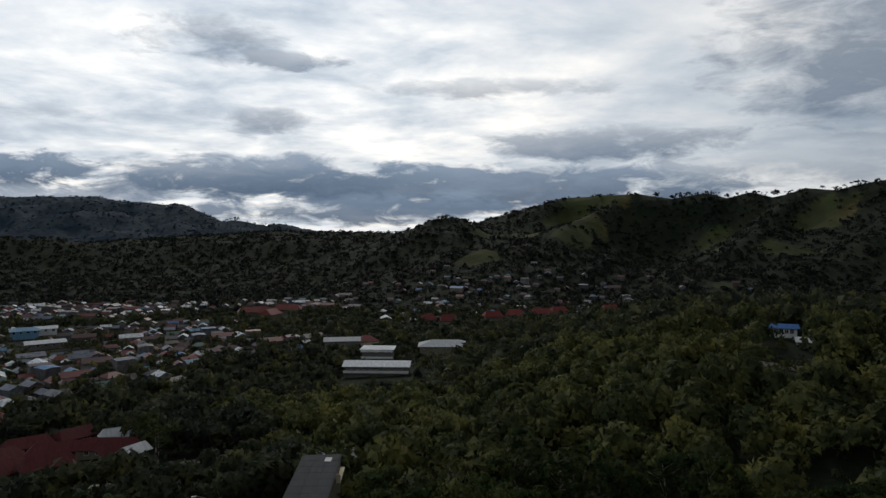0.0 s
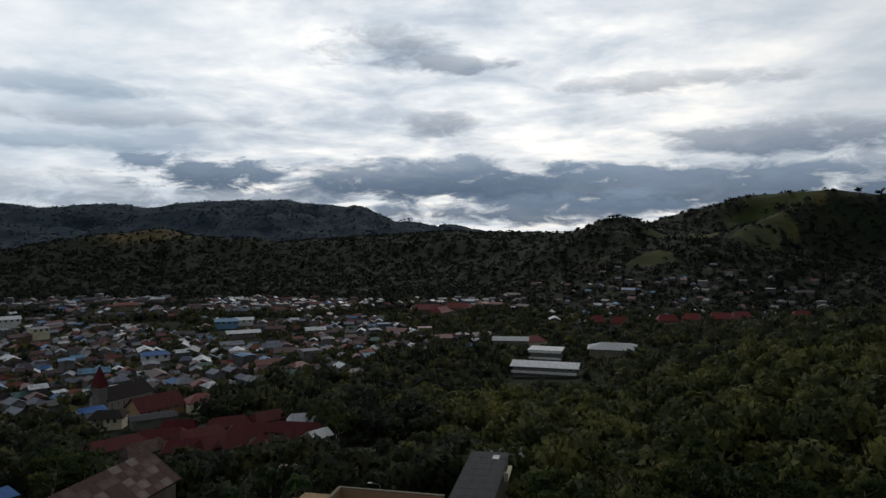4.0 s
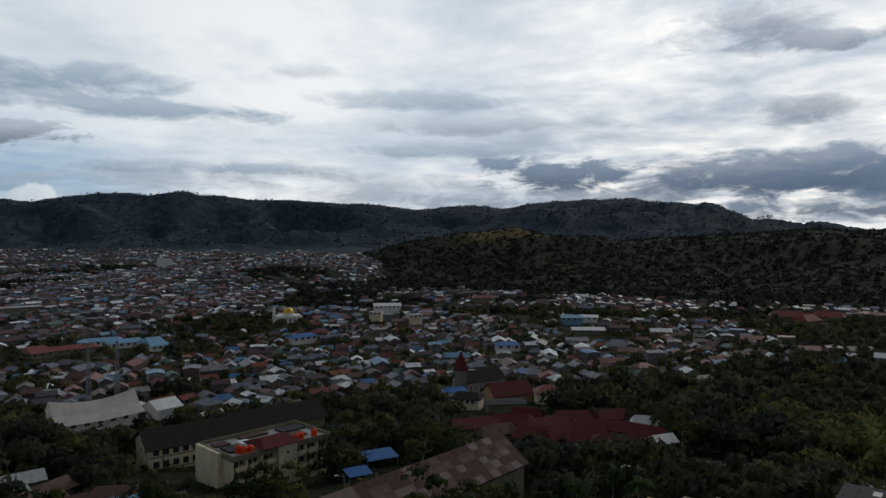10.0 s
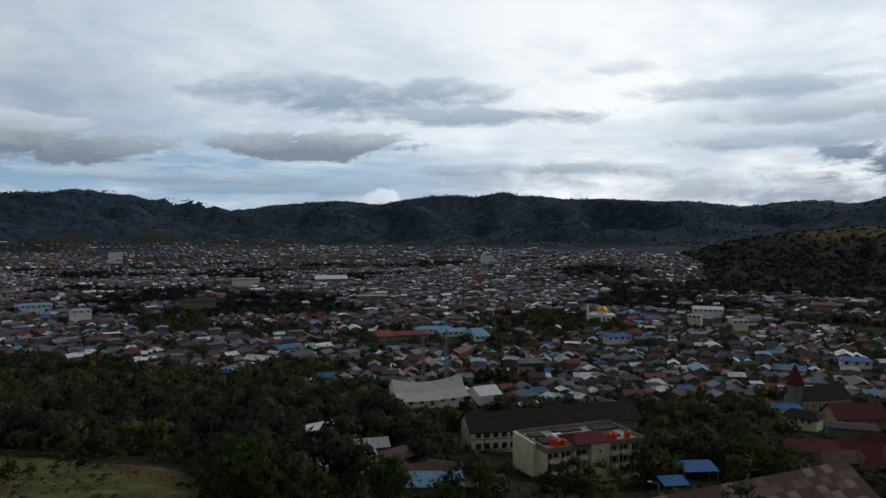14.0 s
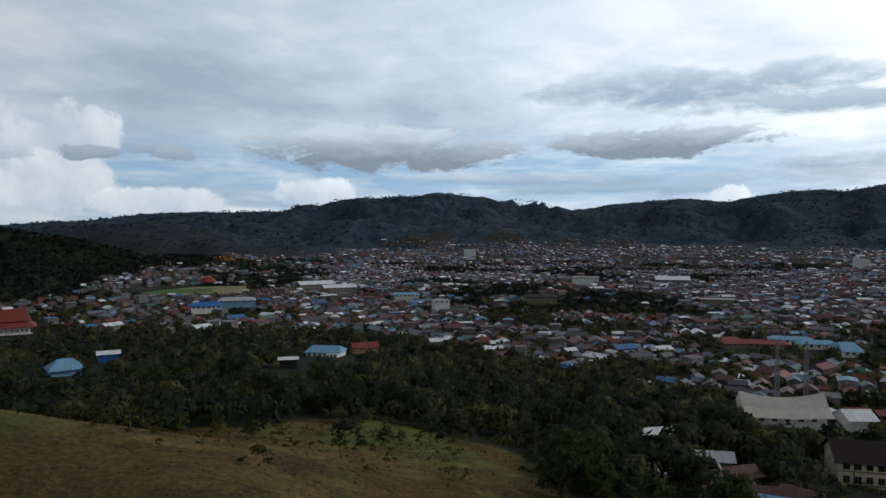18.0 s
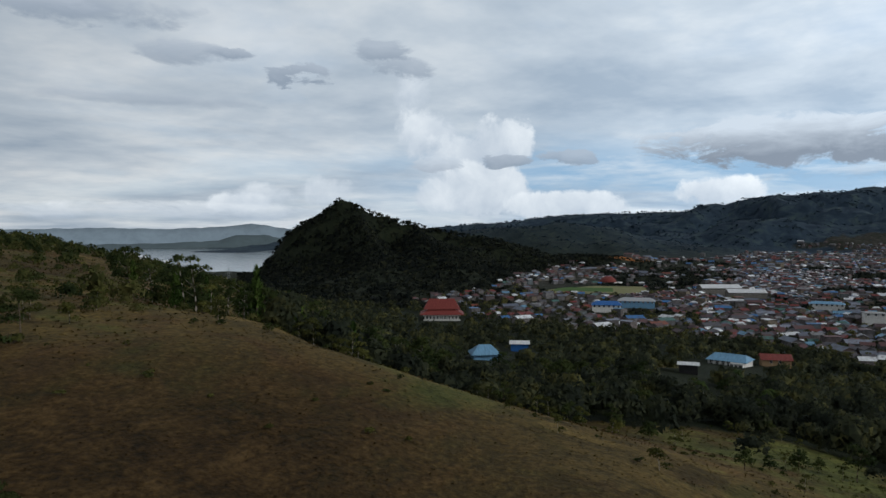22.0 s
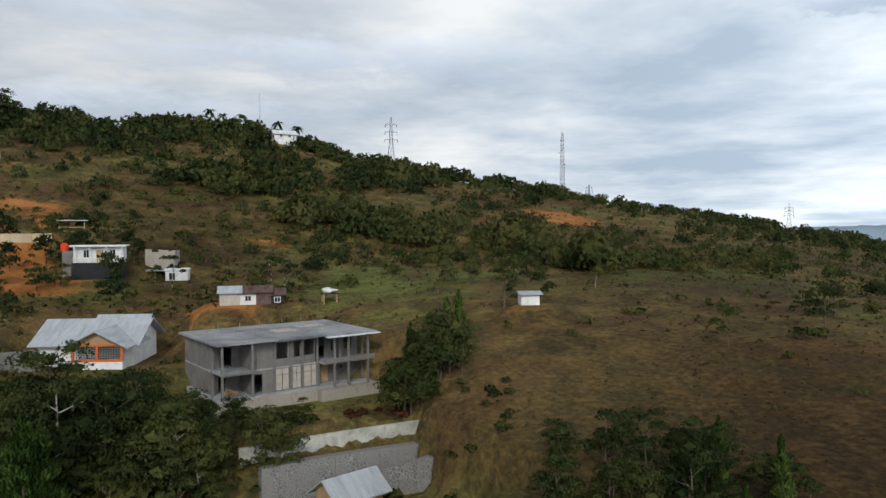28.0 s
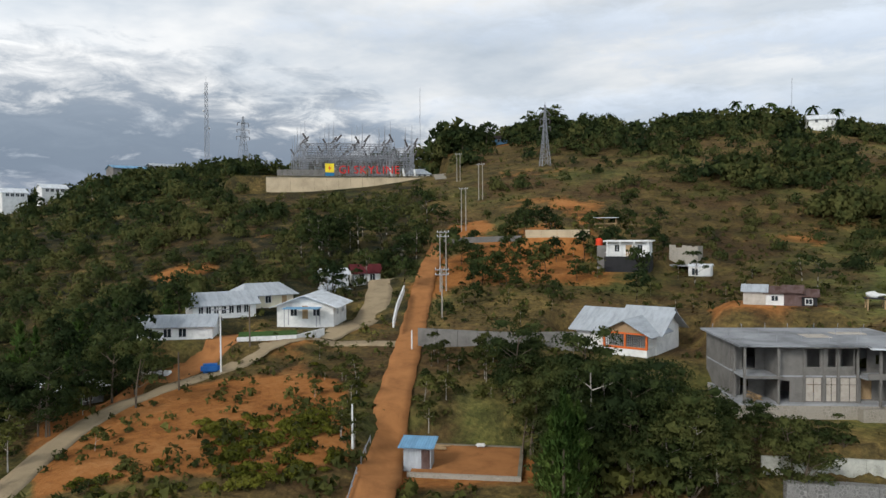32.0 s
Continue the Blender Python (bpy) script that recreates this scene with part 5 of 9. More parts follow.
def gabled_house_orange():
    m, n = site(215.7, 101, 209.4, 96.5, 63.6)
    t = thing("house", m, "grey-roofed house with an orange-framed open gable porch", "house")
    KEEP_OFF.append((*(m @ Vector((n / 2, 4, 0))).xy, 9.0))
    w = n
    part("wall", gable_walls(w * 0.98, 9.0, 3.0, 2.3), WHITE_WALL, t)
    part("roof", roof_bm(w, 9.0, 3.02, 2.3, 0.9), GREY_SHEET, t, "pale grey ribbed sheet roof")
    part("front_roof", roof_bm(6.4, 7.0, 3.0, 1.7, 0.7, along="y"), GREY_SHEET, t, m=pose(w - 6.6, -3.2, 0.0))
    part("rear_roof", roof_bm(6.0, 5.0, 3.5, 2.0, 0.6), GREY_SHEET, t, m=pose(w * 0.42, 5.0, 0.0))
    g = bmesh.new()
    for a in ((w - 6.4, -3.1, 3.0), (w - 0.4, -3.1, 3.0), (w - 3.4, -3.1, 4.55)):
        g.verts.new(a)
    g.verts.ensure_lookup_table()
    g.faces.new(g.verts[:])
    ex = bmesh.ops.extrude_face_region(g, geom=g.faces[:])
    bmesh.ops.translate(g, vec=(0, 0.15, 0), verts=[v for v in ex["geom"] if isinstance(v, bmesh.types.BMVert)])
    part("gable", g, PEACH, t)
    part("porch_floor", bx(w - 6.4, w - 0.4, -3.1, 0, -2.5, 0.9), WHITE_WALL, t)
    for x in (w - 6.3, w - 3.4, w - 0.5):
        part("post", bx(x - 0.14, x + 0.14, -3.1, -2.82, 0.9, 3.0), ORANGE_PAINT, t)
    part("rail", bx((w - 6.4, w - 0.4, -3.12, -3.0, 0.85, 1.15), (w - 6.4, w - 0.4, -3.12, -3.0, 2.75, 3.0)), ORANGE_PAINT, t)
    for x in (w - 4.85, w - 1.95):
        part("grille", bx(*[(x - 1.3, x + 1.3, -3.08, -3.05, 1.25 + 0.22 * k, 1.31 + 0.22 * k) for k in range(7)], *[(x - 1.3 + 0.3 * k, x - 1.26 + 0.3 * k, -3.08, -3.05, 1.15, 2.75) for k in range(9)]), BLACK, t)


gabled_house_orange()
KEEP_OFF.extend([(*spot(226.5, 66).xy, 6.0), (*spot(222, 66).xy, 5.5)])


def low_walls():
    wall_run("boundary_wall", [(228.6, 98), (222, 96), (215.6, 97)], [66.5, 66.2, 66.2], 2.6, 0.25, CEMENT, "long grey cement boundary wall along the dirt track", panels=4)
    wall_run("retaining_wall", [(202.0, 64.5), (197, 66.6), (192, 69.2), (187.5, 72.0)], [60.9, 60.9, 60.8, 60.7], 2.6, 0.3, MOSSY_WALL, "mossy whitewashed retaining wall below the unfinished building", panels=3)
    wall_run("rubble_wall", [(200.4, 62.6), (196.4, 64.4), (191, 66.8), (186.5, 69.2)], [59.6, 59.6, 59.5, 59.4], 5.0, 0.8, RUBBLE, "sloping rubble-stone retaining wall with mortar streaks", panels=3, lean=0.22)
    wall_run("rubble_wall", [(192.2, 63.6), (188, 65.2), (184.2, 67.0)], [58.3, 58.7, 59.3], 3.6, 0.8, RUBBLE, "lower rubble-stone retaining wall stepping down the bank", panels=3, lean=0.22)
    wall_run("terrace_wall", [(219.8, 150), (214.7, 150)], [80.2, 80.2], 2.2, 0.3, TAN_WALL, "pale block wall holding an earth terrace", panels=4)
    wall_run("terrace_wall", [(226.5, 149), (220, 150)], [78.6, 79.0], 1.2, 0.3, CEMENT, "low grey terrace wall in the orange cutting", panels=3)
    wall_run("garden_wall", [(243.0, 103), (238.4, 103), (236.2, 108)], [65.2, 65.2, 65.4], 2.4, 0.25, WHITE_WALL, "white garden wall round a lawn", panels=3)
    wall_run("track_kerb", [(230.6, 103), (230.3, 112), (229.7, 125)], [67.1, 68.5, 70.4], 1.2, 0.25, WHITE_WALL, "curving white wall beside the dirt track", panels=3)


low_walls()


def foundation_plot():
    m, n = site(229.6, 63.5, 220.2, 62.3, 57.9)
    t = thing("foundation_plot", m, "levelled orange earth plot held by a rubble foundation wall", "foundation")
    part("fill", bx(0.2, n - 0.2, 0.2, 9.0, -2.5, 0.02), CLAY_EARTH, t)
    part("wall", bx(0, n, 0, 0.35, -3.5, 0.1), RUBBLE_PALE, t)
    part("wall", bx(n - 0.35, n, 0.35, 9.2, -3.5, 0.14), CREAM_DARK, t)
    part("wall", bx(0, n - 0.35, 8.9, 9.2, -2.5, 0.12), CREAM_DARK, t)
    KEEP_OFF.append((*(m @ Vector((n / 2, 4.5, 0))).xy, 7.0))
    s = thing("tin_shed", m @ pose(-0.6, 1.5, 0), "small tin shed with a blue sheet roof beside the plot", "shed")
    part("wall", bx((0, 2.6, 0, 1.9, -1.2, 2.0)), GREY_SHEET, s)
    part("door", bx((1.7, 2.5, -0.05, 0, 0.0, 1.8)), RUSTY_SHEET, s)
    r = bmesh.new()
    box(r, -0.4, 3.0, -0.5, 2.4, 2.02, 2.10)
    part("roof", r, SKY_SHEET, s, m=pose(0, 0, 0.15, 6, 0, 0))
    pl = thing("timber_pile", m @ pose(0.6, 7.6, 0.05), "sawn planks stacked by the shed", "timber")
    rb = random.Random(8)
    for k in range(7):
        part("plank", bx(-1.6, 1.6, -0.1, 0.1, 0, 0.09), TIMBER, pl, m=pose(0.4 + rb.uniform(-0.3, 0.3), (k % 4) * 0.5 - 0.5, 0.1 * (k // 4) + 0.02, 0, 0, rb.uniform(-7, 7)))
    sk = thing("cement_sack", m @ pose(6.0, 8.6, 0.12), "white sack lying on the plot's edge", "sack")
    b = bx(-0.5, 0.5, -0.3, 0.3, 0, 0.3)
    bmesh.ops.bevel(b, geom=b.edges[:], offset=0.12, segments=2, affect="EDGES")
    part("sack", b, WHITE_WALL, sk)


foundation_plot()


def lower_yard():
    cottage(facing(194.2, 58.2, 56.0, 34), 4.6, 3.4, 2.0, 1.2, TIMBER, GREY_SHEET, "small open hut with a grey-blue sheet roof below the rubble wall", over=0.6, along="x", name="hut", category="hut")
    cottage(facing(186.9, 77.5, gz(spot(186.9, 77.5)), 20), 1.8, 1.6, 1.9, 0.3, GREY_SHEET, WHITE_SHEET, "tiny tin shed at the end of the white wall", over=0.3, name="shed", category="shed")
    rb = random.Random(5)
    for k in range(10):
        p = spot(207 - 1.2 * k, 53.0 + 0.2 * k)
        z = gz(p)
        t = thing("formwork_post", pose(p.x, p.y, z, rb.uniform(-3, 3), rb.uniform(-3, 3), rb.uniform(0, 90)), "white-painted formwork stake in the clay", "stake", "formwork stakes in the clay")
        part("post", bx(-0.1, 0.1, -0.1, 0.1, -0.5, 1.1 + rb.uniform(-0.2, 0.5)), WHITE_WALL if k % 4 else TIMBER, t)


lower_yard()

# tracks and roads
ribbon("dirt_track", [(236, 38), (233.6, 50), (231.9, 62), (230.9, 75), (230.0, 88), (229.3, 100), (228.6, 118), (227.8, 140), (226.6, 165)], 3.9, CLAY_EARTH, "orange dirt track running straight up the slope", "road", lift=0.4, thick=0.9)
ribbon("lane", [(263, 58), (259.1, 66), (253.4, 82), (247.2, 93), (240.8, 101), (236.8, 104.5), (232.5, 103), (230.0, 101)], 2.8, SANDY_ROAD, "pale sandy lane curving round the clay bank", "road")
ribbon("yard", [(252, 92), (247.0, 100), (243.5, 106), (240.5, 110)], 6.0, CLAY_EARTH, "bare earth yard before the white houses", "yard")
ribbon("house_drive", [(236.5, 107), (233.5, 114), (232.0, 124), (231.5, 140)], 5.0, SANDY_ROAD, "pale gravel drive between the white houses", "road")
ribbon("valley_lane", [(27, 158), (22.5, 168), (18, 174), (13, 177), (9.5, 178)], 4.0, PALE_ROAD, "pale lane glimpsed between the trees below", "road")
ribbon("spur_road", [(-18, 196), (-22, 199), (-26, 196), (-30, 190), (-35, 180)], 5.0, PALE_ROAD, "pale gravel clearing on the northern spur", "road")
for lane_az in (26, 23, 20, 17, 14, 11):
    for lane_d in (154, 164):
        KEEP_OFF.append((*spot(lane_az, lane_d).xy, 3.5))
for lane_az in range(-33, -18, 3):
    KEEP_OFF.append((*spot(lane_az, 184).xy, 3.5))
ribbon("substation_road", [(226.5, 250), (227.0, 275), (228.0, 305), (229.0, 330)], 5.0, PALE_ROAD, "concrete road up into the substation", "road")


def white_houses():
    m, n = site(239.9, 112, 235.4, 114, 66.3)
    m = m @ pose(0.4, 2.0, 0, 0, 0, -28)
    cottage(m, n, 9.5, 2.2, 1.6, WHITE_WALL, WHITE_SHEET, "white house with a bright white gabled sheet roof", over=1.0, along="y", front=(0.3, 0.7), side=(0.3, 0.7), doors=(0.5,))
    aw = thing("awning", m @ pose(2.2, -3.4, 0), "bright blue awning on thin posts", "awning")
    for x, y in ((0, 0), (5.0, 0), (0, 2.2), (5.0, 2.2)):
        part("post", bx(x - 0.05, x + 0.05, y - 0.05, y + 0.05, -0.8, 1.9), STEEL_GREY, aw)
    part("canopy", bx(-0.3, 5.3, -0.3, 2.5, 1.9, 2.0), SKY_SHEET, aw)
    m, n = site(246.2, 119, 241.5, 121, 66.0)
    cottage(m, n, 7.5, 2.5, 1.6, WHITE_WALL, GREY_SHEET, "long white house with a pale blue-grey roof", over=0.7, front=(0.12, 0.24, 0.36, 0.48, 0.6, 0.72, 0.84), size=(0.7, 1.2))
    m, n = site(242.2, 127, 238.6, 130, 66.6)
    cottage(m, n, 8.5, 2.6, 1.6, CREAM, GREY_SHEET, "cream house with a porch and a pale grey roof", over=0.8, hip=0.35, front=(0.2, 0.45), doors=(0.8,))
    m, n = site(250.2, 109, 244.8, 107, 64.6)
    cottage(m, n, 6.5, 2.1, 1.2, WHITE_WALL, GREY_SHEET, "low house with a wide grey sheet roof", over=0.6, front=(0.15, 0.4, 0.6))
    m, n = site(233.8, 146, 231.6, 147, 69.4)
    cottage(m, n, 5.0, 2.3, 1.5, WHITE_WALL, RED_SHEET, "small white house with a dark red roof by the track", over=0.5, front=(0.3, 0.7))
    m, n = site(236.2, 142, 234.2, 143, 69.0)
    cottage(m, n, 5.0, 2.6, 1.0, WHITE_WALL, WHITE_SHEET, "small house with a bright white roof", over=0.4, front=(0.5,))
    m, n = site(236.0, 134, 234.3, 135, 68.0)
    cottage(m, n, 4.0, 1.5, 1.4, WHITE_WALL, GREY_SHEET, "small pavilion with a steep grey hipped roof", over=0.6, hip=0.6, front=())
    m, n = site(256.0, 95, 252.5, 98, 58.8)
    cottage(m, n, 7.0, 2.2, 0.8, CEMENT, WHITE_SHEET, "low house with a pale stained roof half hidden by trees", over=0.6, front=(0.3, 0.7))
    p = spot(240.6, 106)
    lawn = thing("lawn", pose(p.x, p.y, 65.0, 0, 0, 240), "clipped green lawn behind the garden wall", "lawn")
    part("turf", bx(-4.2, 4.2, -1.6, 3.2, -0.6, 0.06), plain("turf", (0.05, 0.10, 0.025), 0.95, vary=0.4), lawn)
    c = thing("parked_truck", facing(249.2, 98.5, None, 70), "white pickup truck parked on the earth yard", "car")
    b = bx((-0.85, 0.85, -2.3, 2.3, 0.45, 0.95), (-0.8, 0.8, -0.9, 0.9, 0.95, 1.65))
    bmesh.ops.bevel(b, geom=b.edges[:], offset=0.12, segments=2, affect="EDGES")
    part("body", b, WHITE_WALL, c)
    part("windscreen", bx((-0.7, 0.7, -0.96, -0.9, 1.05, 1.5), (-0.84, -0.78, -0.7, 0.7, 1.1, 1.5), (0.78, 0.84, -0.7, 0.7, 1.1, 1.5)), GLASS_DARK, c)
    for x in (-0.8, 0.8):
        for y in (-1.5, 1.5):
            part("wheel", rod(bmesh.new(), (x - 0.1, y, 0.35), (x + 0.1, y, 0.35), 0.35, n=12), BLACK, c)
    tp = thing("tarpaulin_stack", facing(245.0, 97), "blue tarpaulin over stacked goods in the yard", "tarpaulin")
    b = bx(-1.2, 1.2, -0.7, 0.7, 0, 1.2)
    bmesh.ops.bevel(b, geom=b.edges[:], offset=0.3, segments=2, affect="EDGES")
    part("cover", b, BLUE_SHEET, tp)


white_houses()


def upper_houses():
    # the white house on its dark basement
    m, n = site(213.4, 133, 210.1, 132, 75.2)
    t = thing("house", m, "flat-roofed white house on a charcoal basement, with a terrace rail", "house")
    KEEP_OFF.append((*(m @ Vector((n / 2, 3, 0))).xy, 6.5))
    part("basement", bx((-0.2, n + 0.2, -0.8, 5.5, -3.5, 0)), BLACK, t)
    part("wall", bx((0, n, 0.6, 5.5, 0.0, 2.7)), WHITE_WALL, t)
    part("roof", bx((-0.5, n + 0.5, -0.4, 5.9, 2.7, 2.95)), WHITE_WALL, t)
    for x in (0.2, n * 0.33, n * 0.66, n - 0.2):
        part("column", bx(x - 0.1, x + 0.1, -0.4, -0.2, 0, 2.7), WHITE_WALL, t)
    window(t, n * 0.25, 0.595, 0.9, 0.8, 1.2)
    window(t, n * 0.78, 0.595, 0.9, 0.8, 1.2)
    door(t, n * 0.52, 0.595, 0.02, 1.1, 2.1)
    part("rail", bx(*[(0.1 + 0.35 * k, 0.16 + 0.35 * k, -0.75, -0.69, 0.0, 0.7) for k in range(int((n - 0.2) / 0.35))], (0, n, -0.76, -0.68, 0.7, 0.78)), WHITE_WALL, t)
    w = thing("water_tank", m @ pose(-1.6, 2.0, 1.6), "orange-red plastic water tank on a grey block stand", "tank")
    part("stand", bx(-0.2, 2.1, -1.2, 1.2, -4.0, 0.4), CEMENT, w)
    part("tank", rod(bmesh.new(), (0.0, 0, 0.4), (0.0, 0, 1.6), 0.65, 0.6, 12), TANK_RED, w)
    part("tank_lid", rod(bmesh.new(), (0.0, 0, 1.6), (0.0, 0, 1.75), 0.4, 0.3, 10), TANK_RED, w)
    # the ruin, the little white box house, the hut above
    m, n = site(208.6, 141, 206.5, 140, 74.8)
    t = thing("ruin", m, "roofless pale block shell with ragged wall tops", "ruin")
    rb = random.Random(2)
    for k in range(9):
        part("block_pier", bx(n * k / 9, n * (k + 1) / 9 - 0.02, 0, 0.2, -1.5, 1.9 + rb.uniform(-0.1, 0.5)), RUBBLE_PALE, t)
    part("wall", bx((0, 0.2, 0.2, 5, -1.5, 2.0), (n - 0.2, n, 0.2, 5, -1.5, 2.1)), RUBBLE_PALE, t)
    part("lower_slab", bx((0.6, n + 0.6, -2.6, 0, -1.6, -1.3)), SLAB, t)
    m, n = site(207.2, 135, 205.6, 134.5, 71.6)
    cottage(m, n, 3.5, 1.9, 0.3, WHITE_WALL, WHITE_SHEET, "small white box house below the ruin", over=0.2, front=(0.3,))
    m, n = site(214.3, 162, 212.6, 162, 80.6)
    t = thing("pavilion", m, "open hillside pavilion with a pale flat roof", "pavilion")
    for x in (0.1, n - 0.1):
        for y in (0.1, 2.8):
            part("post", bx(x - 0.09, x + 0.09, y - 0.09, y + 0.09, -1.5, 2.2), TIMBER, t)
    part("floor", bx(-0.1, n + 0.1, -0.1, 3.0, 0, 0.15), TIMBER, t)
    part("rail", bx((0, n, 0, 0.08, 0.8, 0.95)), TIMBER, t)
    part("roof", bx(-0.6, n + 0.6, -0.6, 3.5, 2.2, 2.32), WHITE_SHEET, t)
    # the row of shacks
    m, n = site(203.3, 108, 198.0, 108, 69.9)
    for k, (x, w, h, roof, wall) in enumerate(((0, 2.9, 1.5, GREY_SHEET, BOARDS), (2.9, 2.3, 1.4, RUSTY_SHEET, WHITE_WALL), (5.2, 2.2, 1.7, RUSTY_SHEET, RUSTY_SHEET), (7.3, 2.0, 1.3, RUSTY_SHEET, BLACK))):
        t = cottage(m @ pose(x, 0.3 * (k % 2), -0.1 * k), w, 4.2, h, 0.75, wall, roof, "shack of scrap boards under rusty roof sheets", over=0.35, front=(0.5,) if k % 2 else (), name="shack", category="shack", group="row of shacks", size=(0.8, 0.7))
    # covered water tank
    m = facing(194.8, 112.5, 69.7, 10) @ Matrix.Diagonal((0.85, 0.85, 0.8, 1))
    t = thing("water_tower", m, "white-wrapped tank on a dark timber platform", "tank")
    for x in (-1.2, 1.2):
        for y in (-1, 1):
            part("post", bx(x - 0.1, x + 0.1, y - 0.1, y + 0.1, -1.5, 1.2), TIMBER, t)
    part("platform", bx(-1.5, 1.5, -1.3, 1.3, 0.9, 1.1), BLACK, t)
    b = bmesh.new()
    bmesh.ops.create_icosphere(b, subdivisions=3, radius=1.0, matrix=Matrix.Translation((0, 0, 1.55)) @ Matrix.Diagonal((1.35, 1.1, 0.6, 1)))
    for v in b.verts:
        k = 1 + 0.16 * math.sin(3.1 * v.co.x + 2.3 * v.co.z) + 0.12 * math.sin(5.3 * v.co.y + 1.7 * v.co.x)
        v.co = Vector((v.co.x * k, v.co.y * k, max(1.1, 1.55 + (v.co.z - 1.55) * (1.1 if v.co.x < 0.1 else 0.55))))
    part("wrap", b, WHITE_WALL, t)
    # the hut on the meadow
    m = facing(179.2, 94.5, None, 12)
    cottage(m, 2.5, 2.2, 1.6, 0.25, WHITE_WALL, GREY_SHEET, "little pale tin hut standing alone on the meadow", over=0.4, name="hut", category="hut", front=())
    for az, d, z, w, dd, roof, lab in ((258.6, 330, 93, 9, 8, WHITE_SHEET, "white house with a broad white roof on the eastern ridge"), (256.2, 345, 96, 10, 8, WHITE_SHEET, "pale house with a broad white roof on the eastern ridge"),
                                       (251.6, 420, 112, 22, 14, SKY_SHEET, "warehouse with a pale blue roof on the crest"), (249.0, 425, 114, 20, 12, GREY_SHEET, "pale grey warehouse on the crest")):
        cottage(facing(az, d, z, 15), w, dd, 3.8, 1.8, CEMENT if d > 400 else WHITE_WALL, roof, lab, over=0.6, front=(0.2, 0.4, 0.6, 0.8), deep=9, size=(1.2, 1.2))
    cottage(facing(199.0, 336, gz(spot(199, 336)) + 0.5, 10), 10, 8, 4.0, 2.0, WHITE_WALL, WHITE_SHEET, "white house among palms on the crest", front=(0.3, 0.7), deep=4)
    cottage(facing(222.6, 330, gz(spot(222.6, 330)) + 0.3, -10), 8, 7, 3.2, 1.6, SKY_SHEET, BROWN_SHEET, "small turquoise house among the crest's trees", front=(0.5,), deep=4)
    for az, d, z in ((149.6, 545, None), (148.6, 560, None), (148.0, 540, None)):
        cottage(facing(az, d, None, 20), 9, 7, 3.0, 1.4, WHITE_WALL, WHITE_SHEET, "white-roofed house on the ridge above the lake", front=(0.3, 0.7), deep=4, group="houses above the lake")


upper_houses()

# ---- substation, masts and poles ----
def lattice_bm(h, w0, w1, bays, leg=0.13, brace=0.07):
    """Four legs with crossed braces on each face."""
    bm = bmesh.new()
    def c(k, i):
        w = (w0 + (w1 - w0) * k / bays) / 2
        return Vector(((-w, w, w, -w)[i % 4], (-w, -w, w, w)[i % 4], h * k / bays))
    for i in range(4):
        rod(bm, c(0, i), c(bays, i), leg, leg * 0.7, 4)
    for k in range(bays):
        for i in range(4):
            rod(bm, c(k, i), c(k + 1, i + 1), brace, n=3)
            rod(bm, c(k, i + 1), c(k + 1, i), brace, n=3)
            rod(bm, c(k + 1, i), c(k + 1, i + 1), brace, n=3)
    return bm


def pylon(az, d, h, w0, turn, label, base=None, name="pylon"):
    p = spot(az, d)
    z = gz(p) if base is None else base
    t = thing(name, pose(p.x, p.y, z - 0.3, 0, 0, az + turn), label, "pylon")
    part("tower_body", lattice_bm(h * 0.62, w0, w0 * 0.32, 6, 0.13, 0.055), STEEL_GREY, t)
    part("tower_head", lattice_bm(h * 0.38, w0 * 0.32, w0 * 0.12, 5, 0.10, 0.05), STEEL_GREY, t, m=pose(0, 0, h * 0.62))
    for k, q in enumerate((0.64, 0.76, 0.88)):
        for s in (-1, 1):
            bm = bmesh.new()
            a, b = Vector((0.2 * s, 0, h * q)), Vector(((w0 * 0.62 - 0.25 * k) * s, 0, h * q + 0.25))
            for off in ((0, 0.35, 0), (0, -0.35, 0), (0, 0, 0.9)):
                rod(bm, a + Vector(off), b, 0.1, 0.07, 4)
            arm = part("cross_arm", bm, STEEL_GREY, t)
            part("insulator", rod(bmesh.new(), b - Vector((0, 0, 0.1)), b - Vector((0, 0, 1.6)), 0.16, 0.16, 6), INSULATOR, arm)
    return t


pylon(242.3, 345, 27, 5.5, 30, "grey steel lattice pylon on the crest beside the substation")
pylon(218.2, 248, 21.5, 3.2, 20, "grey steel lattice pylon on the slope below the crest")
pylon(189.75, 405, 36, 6.0, 10, "tall lattice pylon standing behind the crest")
pylon(159.3, 560, 22, 5.0, 0, "far lattice pylon on the ridge towards the lake")
pylon(142.75, 880, 22, 5.5, 0, "far lattice pylon standing before the lake")
pylon(173.8, 520, 20, 4.5, 15, "far lattice pylon behind the mast's trees")


def radio_mast(az, d, top, w, label, bays=18):
    p = spot(az, d)
    z = gz(p)
    h = top - z
    t = thing("radio_mast", pose(p.x, p.y, z - 0.3, 0, 0, az), label, "mast")
    part("mast_body", lattice_bm(h, w, w * 0.45, bays, 0.16, 0.085), STEEL_GREY, t)
    part("aerial", rod(bmesh.new(), (0, 0, h), (0, 0, h + 4), 0.09, 0.04, 5), STEEL_GREY, t)
    for k, a in ((0.55, 40), (0.72, 200), (0.9, 110)):
        q = radians(a)
        part("antenna_dish", rod(bmesh.new(), (math.cos(q) * w * 0.5, math.sin(q) * w * 0.5, h * k), (math.cos(q) * (w * 0.5 + 0.5), math.sin(q) * (w * 0.5 + 0.5), h * k), 0.7, 0.55, 10), WHITE_WALL, t)
    return t


